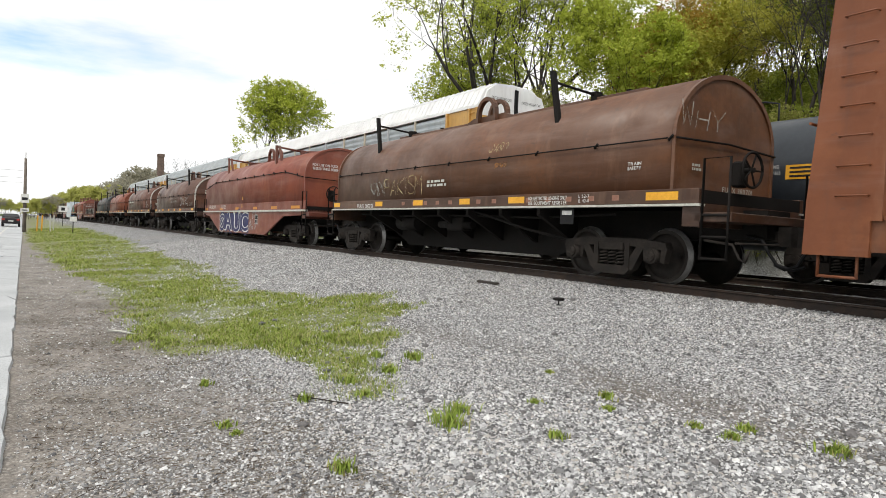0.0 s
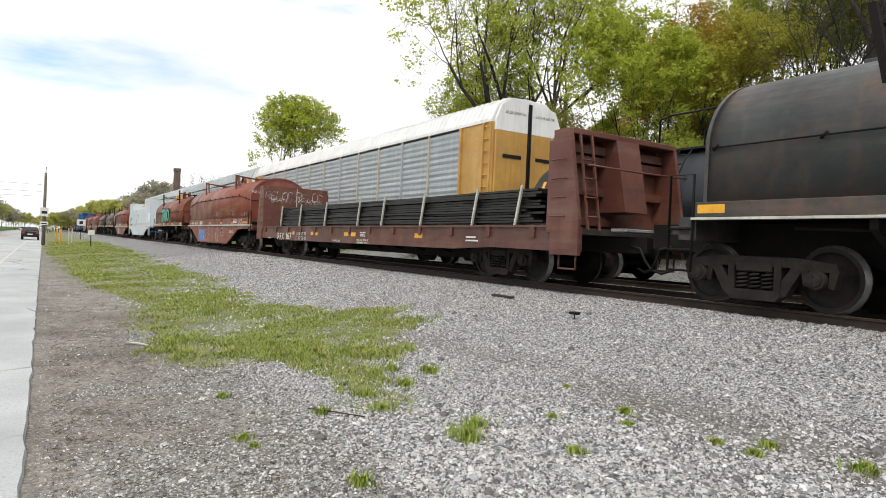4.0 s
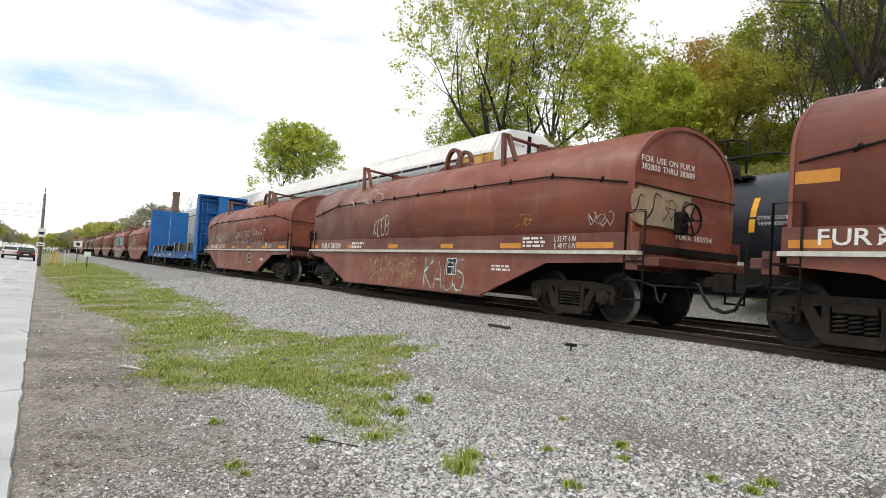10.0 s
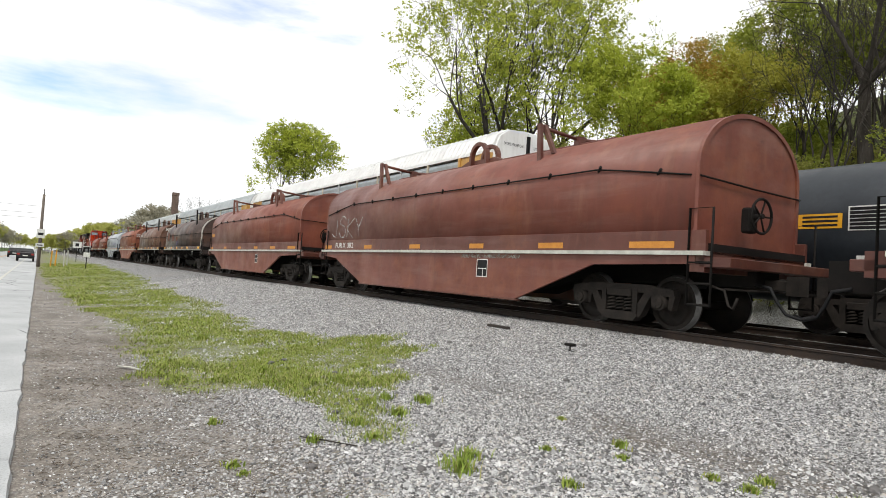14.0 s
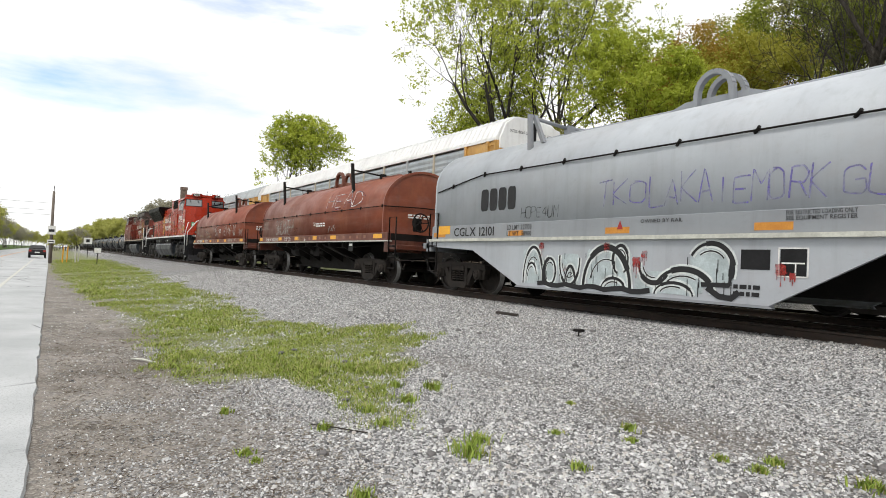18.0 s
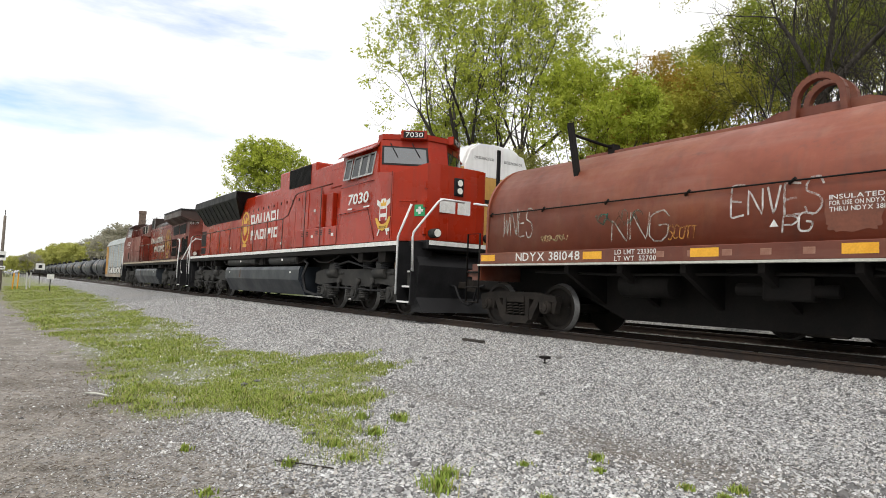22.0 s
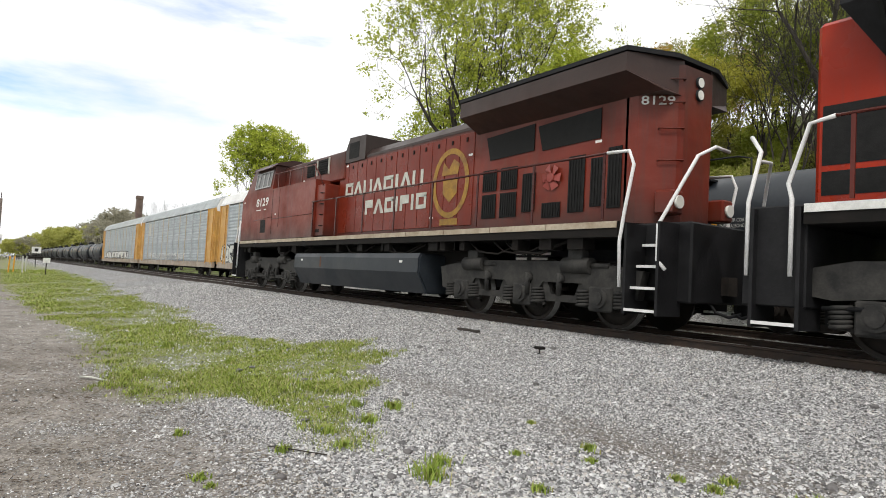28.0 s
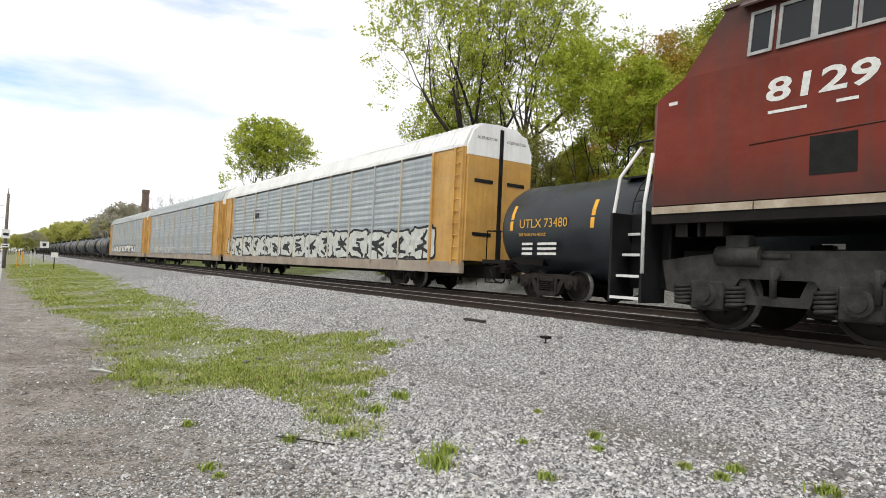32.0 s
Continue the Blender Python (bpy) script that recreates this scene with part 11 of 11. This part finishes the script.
mark(25, "e", "L", -0.67, -0.21, 2.96, 3.17, "INK", "3")


def swung_piece(car, y):
    """The big swung letters on the belly of the grey coil car: pale fill, chalk rim, fat black strokes, red drips."""
    pale = spray("pale_frost_spray", (0.46, 0.53, 0.55))
    chalk = spray("chalk_rim_spray", (0.68, 0.72, 0.72))
    for i, (x0, x1, z0, z1) in enumerate(((-3.45, -2.85, 0.34, 1.1), (-2.85, -2.35, 0.34, 0.9), (-2.35, -1.75, 0.34, 1.0), (-1.65, -0.5, 0.34, 1.12), (-0.5, 0.9, 0.34, 0.72), (0.58, 1.36, 0.5, 1.16))):
        blob(car, x0, x1, z0, z1, y - 0.0004 * i, pale, 70 + i, 0.12, "pale frosty graffiti letter", 30)
    strokes = ((-3.1, 0.42, 0.3, 0.68, 185, -5, 0.07), (-3.15, 0.5, 0.16, 0.28, 200, 10, 0.05), (-2.6, 0.62, 0.17, 0.26, 0, 360, 0.09), (-2.05, 0.86, 0.27, 0.48, 170, 365, 0.07),
               (-2.02, 0.36, 0.14, 0.38, 180, 0, 0.07), (-1.12, 0.38, 0.55, 0.72, 185, -5, 0.13), (-0.8, 0.88, 0.17, 0.25, -60, 250, 0.07), (-0.95, 0.34, 0.28, 0.22, 180, 0, 0.06),
               (-0.08, 0.8, 0.3, 0.28, 170, 330, 0.1), (0.48, 0.4, 0.52, 0.36, 160, 0, 0.11), (0.3, 0.34, 0.36, 0.2, 180, 0, 0.06), (0.95, 0.78, 0.38, 0.38, 150, -20, 0.09))
    for layer, mat, extra, word in ((0.004, chalk, 0.07, "chalk-white graffiti rim"), (0.006, INK, 0, "fat black graffiti stroke")):
        for i, (cx, cz, rx, rz, a, b, w) in enumerate(strokes):
            bm = bmesh.new()
            at = [radians(a + (b - a) * k / 18) for k in range(19)]
            run = [(cx + rx * math.cos(q), max(0.345, cz + rz * math.sin(q))) for q in at]
            ribbon(bm, run, w * 0.5 + extra, y - layer - 0.0001 * i)
            ribbon(bm, run[5:16], w * 0.85 + extra, y - layer - 0.0001 * i - 0.00005)
            ribbon(bm, [(cx + (a2 - cx) * 0.72, max(0.345, cz + (b2 - cz) * 0.7)) for a2, b2 in run[2:13]], 0.022 + extra * 0.3, y - layer - 0.0001 * i - 0.00003)
            part("graffiti", bm, mat, car, word)
    bm = bmesh.new()
    ribbon(bm, [(-2.95 + 0.2 * k, 0.37 + 0.025 * math.sin(k * 1.9)) for k in range(15)], 0.09, y - 0.0078)
    ribbon(bm, [(1.3, 0.95), (1.29, 0.7), (1.26, 0.55), (0.8, 0.54)], 0.07, y - 0.008)
    ribbon(bm, [(0.9, 0.5), (1.1, 0.38), (1.3, 0.36), (1.42, 0.46)], 0.09, y - 0.0082)
    rnd = random.Random(8)
    for k in range(40):
        x, z = rnd.uniform(-3.2, 1.3), rnd.uniform(0.5, 1.0)
        ribbon(bm, [(x, z), (x, max(0.35, z - rnd.uniform(0.08, 0.3)))], 0.014, y - 0.0084 - 0.00005 * k)
    part("graffiti", bm, INK, car, "black graffiti base line and drips")
    for i, (x, z, r) in enumerate(((-2.86, 1.12, 0.08), (-2.16, 0.72, 0.04), (-1.12, 1.12, 0.08), (-0.44, 0.84, 0.1), (-0.28, 0.98, 0.07), (2.02, 0.8, 0.09), (2.18, 0.72, 0.05))):
        blob(car, x - r, x + r, z - r, min(1.2, z + r), y - 0.0112, worn(RED_MARK), 90 + i, 0.3, "red paint splash", 20)
        bm = bmesh.new()
        for k in range(3):
            ribbon(bm, [(x + (k - 1) * r * 0.6, z), (x + (k - 1) * r * 0.6, z - r * (1.6 + k % 2))], 0.02, y - 0.0116)
        part("graffiti", bm, worn(RED_MARK), car, "red paint drips")


swung_piece(BY[25][1], -1.4635)
mark(26, "h", "T", -6.05, -5.19, 1.87, 2.23, "OLD_WHITE", "PRONE")
mark(26, "h", "T", -4.09, -2.14, 1.62, 2.19, "WHITE", "SPLURE")
mark(26, "h", "S", -2.24, -1.82, 1.87, 2.04, "WHITE", "-")
mark(26, "h", "S", -1.73, -1.33, 1.64, 1.9, "RUST_PATCH", "-")
mark(26, "s", "N", -5.16, -3.52, 1.27, 1.46, "WHITE", "FURX 380804")
mark(26, "s", "N", -2.63, -1.81, 1.26, 1.49, "WHITE", "LD LMT 233800|LT WT  52200")
mark(26, "s", "S", -1.02, -0.38, 1.3, 1.46, "PALE_GOLD", "-")
mark(26, "h", "N", 0.48, 0.73, 1.87, 2.01, "WHITE", "FOR USE|THRU N")
mark(26, "s", "G", -0.16, -0.03, 1.32, 1.42, "WHITE", "-")
mark(26, "h", "T", 1.96, 5.0, 2.4, 2.95, "NAVY", "HEAD")
mark(26, "h", "T", 1.86, 4.93, 2.42, 2.94, "WHITE", "HEAD")
mark(26, "h", "T", -3.88, -1.64, 1.69, 2.16, "OLD_WHITE", "SONRA")
mark(26, "h", "B", 0.79, 1.82, 1.82, 1.99, "WHITE", "2")
mark(26, "h", "S", 1.98, 2.65, 1.61, 1.88, "WHITE", "-")
mark(26, "e", "B", -0.57, 0.23, 2.01, 2.16, "WHITE", "2")
mark(27, "h", "T", -5.69, -4.75, 1.83, 2.4, "OLD_WHITE", "WNES")
mark(27, "h", "S", -4.58, -3.88, 1.69, 1.84, "PALE_GOLD", "-")
mark(27, "h", "S", -3.22, -2.27, 1.88, 2.2, "DEEP_GREEN", "-")
mark(27, "h", "T", -2.86, -1.72, 1.65, 2.08, "OLD_WHITE", "NNG")
mark(27, "h", "T", -1.76, -1.24, 1.64, 1.84, "OLD_YELLOW", "SCOTT")
mark(27, "h", "T", -0.72, 0.53, 1.9, 2.31, "WHITE", "ENVES")
mark(27, "h", "T", -0.01, 0.39, 1.66, 1.87, "WHITE", "PG")
mark(27, "h", "O", 0.5, 1.18, 1.62, 2.13, "RUST_PATCH", "-")
mark(27, "h", "N", 0.57, 1.18, 1.88, 2.11, "WHITE", "INSULATED|FOR USE ON NDYX|THRU NDYX 381")
mark(27, "s", "N", -5.15, -3.47, 1.32, 1.51, "WHITE", "NDYX 381048")
mark(27, "s", "N", -2.7, -1.89, 1.3, 1.53, "WHITE", "LD LMT 233300|LT WT  52700")
mark(27, "h", "G", -0.18, -0.06, 1.74, 1.84, "WHITE", "-")
mark(27, "h", "T", 1.89, 3.78, 1.74, 2.23, "WHITE", "SONAR!")
mark(27, "h", "S", 1.66, 2.12, 1.78, 2.02, "WHITE", "-")
mark(27, "h", "T", 3.96, 4.57, 1.87, 2.25, "WHITE", "2017")
mark(27, "h", "S", 4.16, 4.5, 1.67, 1.9, "WHITE", "-")
mark(27, "h", "T", 5.3, 6.07, 1.68, 2.02, "OLD_WHITE", "CANJAST")
mark(27, "h", "S", 5.33, 6.04, 1.65, 1.95, "RED_MARK", "-")
mark(27, "s", "N", 3.38, 4.47, 1.35, 1.52, "OLD_WHITE", "FOR RESTRICTED LOADING ONLY|SEE EQUIPMENT REGISTER")
mark(27, "s", "N", 4.8, 5.05, 1.34, 1.51, "WHITE", "L 52-7|IL 42-0")
mark(27, "e", "B", -0.79, 0.13, 1.96, 2.2, "WHITE", "3")


ROLL = []


def gone(t):
    """Metres that the train has run by then."""
    return lerp_table(t, GONE)


def rolled(r):
    """Times and turns of a wheel of that radius, in steps of under a quarter turn."""
    out, t, a = [(0.0, 0.0), (17.6, 0.0)], 17.6, 0.0
    while t < 32.0:
        v = max(2.0, (gone(t + 0.02) - gone(t)) / 0.02)
        n = min(32.0, t + radians(74) * r / v)
        a += math.degrees((gone(n) - gone(t)) / r)
        out.append((n, a))
        t = n
    return out


def motions():
    for ob, x in CARS:
        walk(ob, [(t, pose(x + s, D1, 0)) for t, s in GONE])
    # the wheels of the last cars and the engines roll while the eye can follow them
    for ob, r in [(w, 0.533) for w in RED_WHEELS + DARK_WHEELS] + [(o, 0.457) for n in (26, 27) for o in BY[n][1].children if o.name.startswith("wheelset")]:
        base = ob.matrix_basis.translation.copy()
        for t, a in rolled(r):
            ROLL.append((t, Matrix.Translation(base) @ pose(0, 0, 0, 0, a, 0)))
        walk(ob, ROLL)
        ROLL.clear()
    for v, y, turn, rows in VEHICLES:
        walk(v, [(t, pose(x, y, ROAD_Z, 0, 0, turn)) for t, x in rows])


motions()
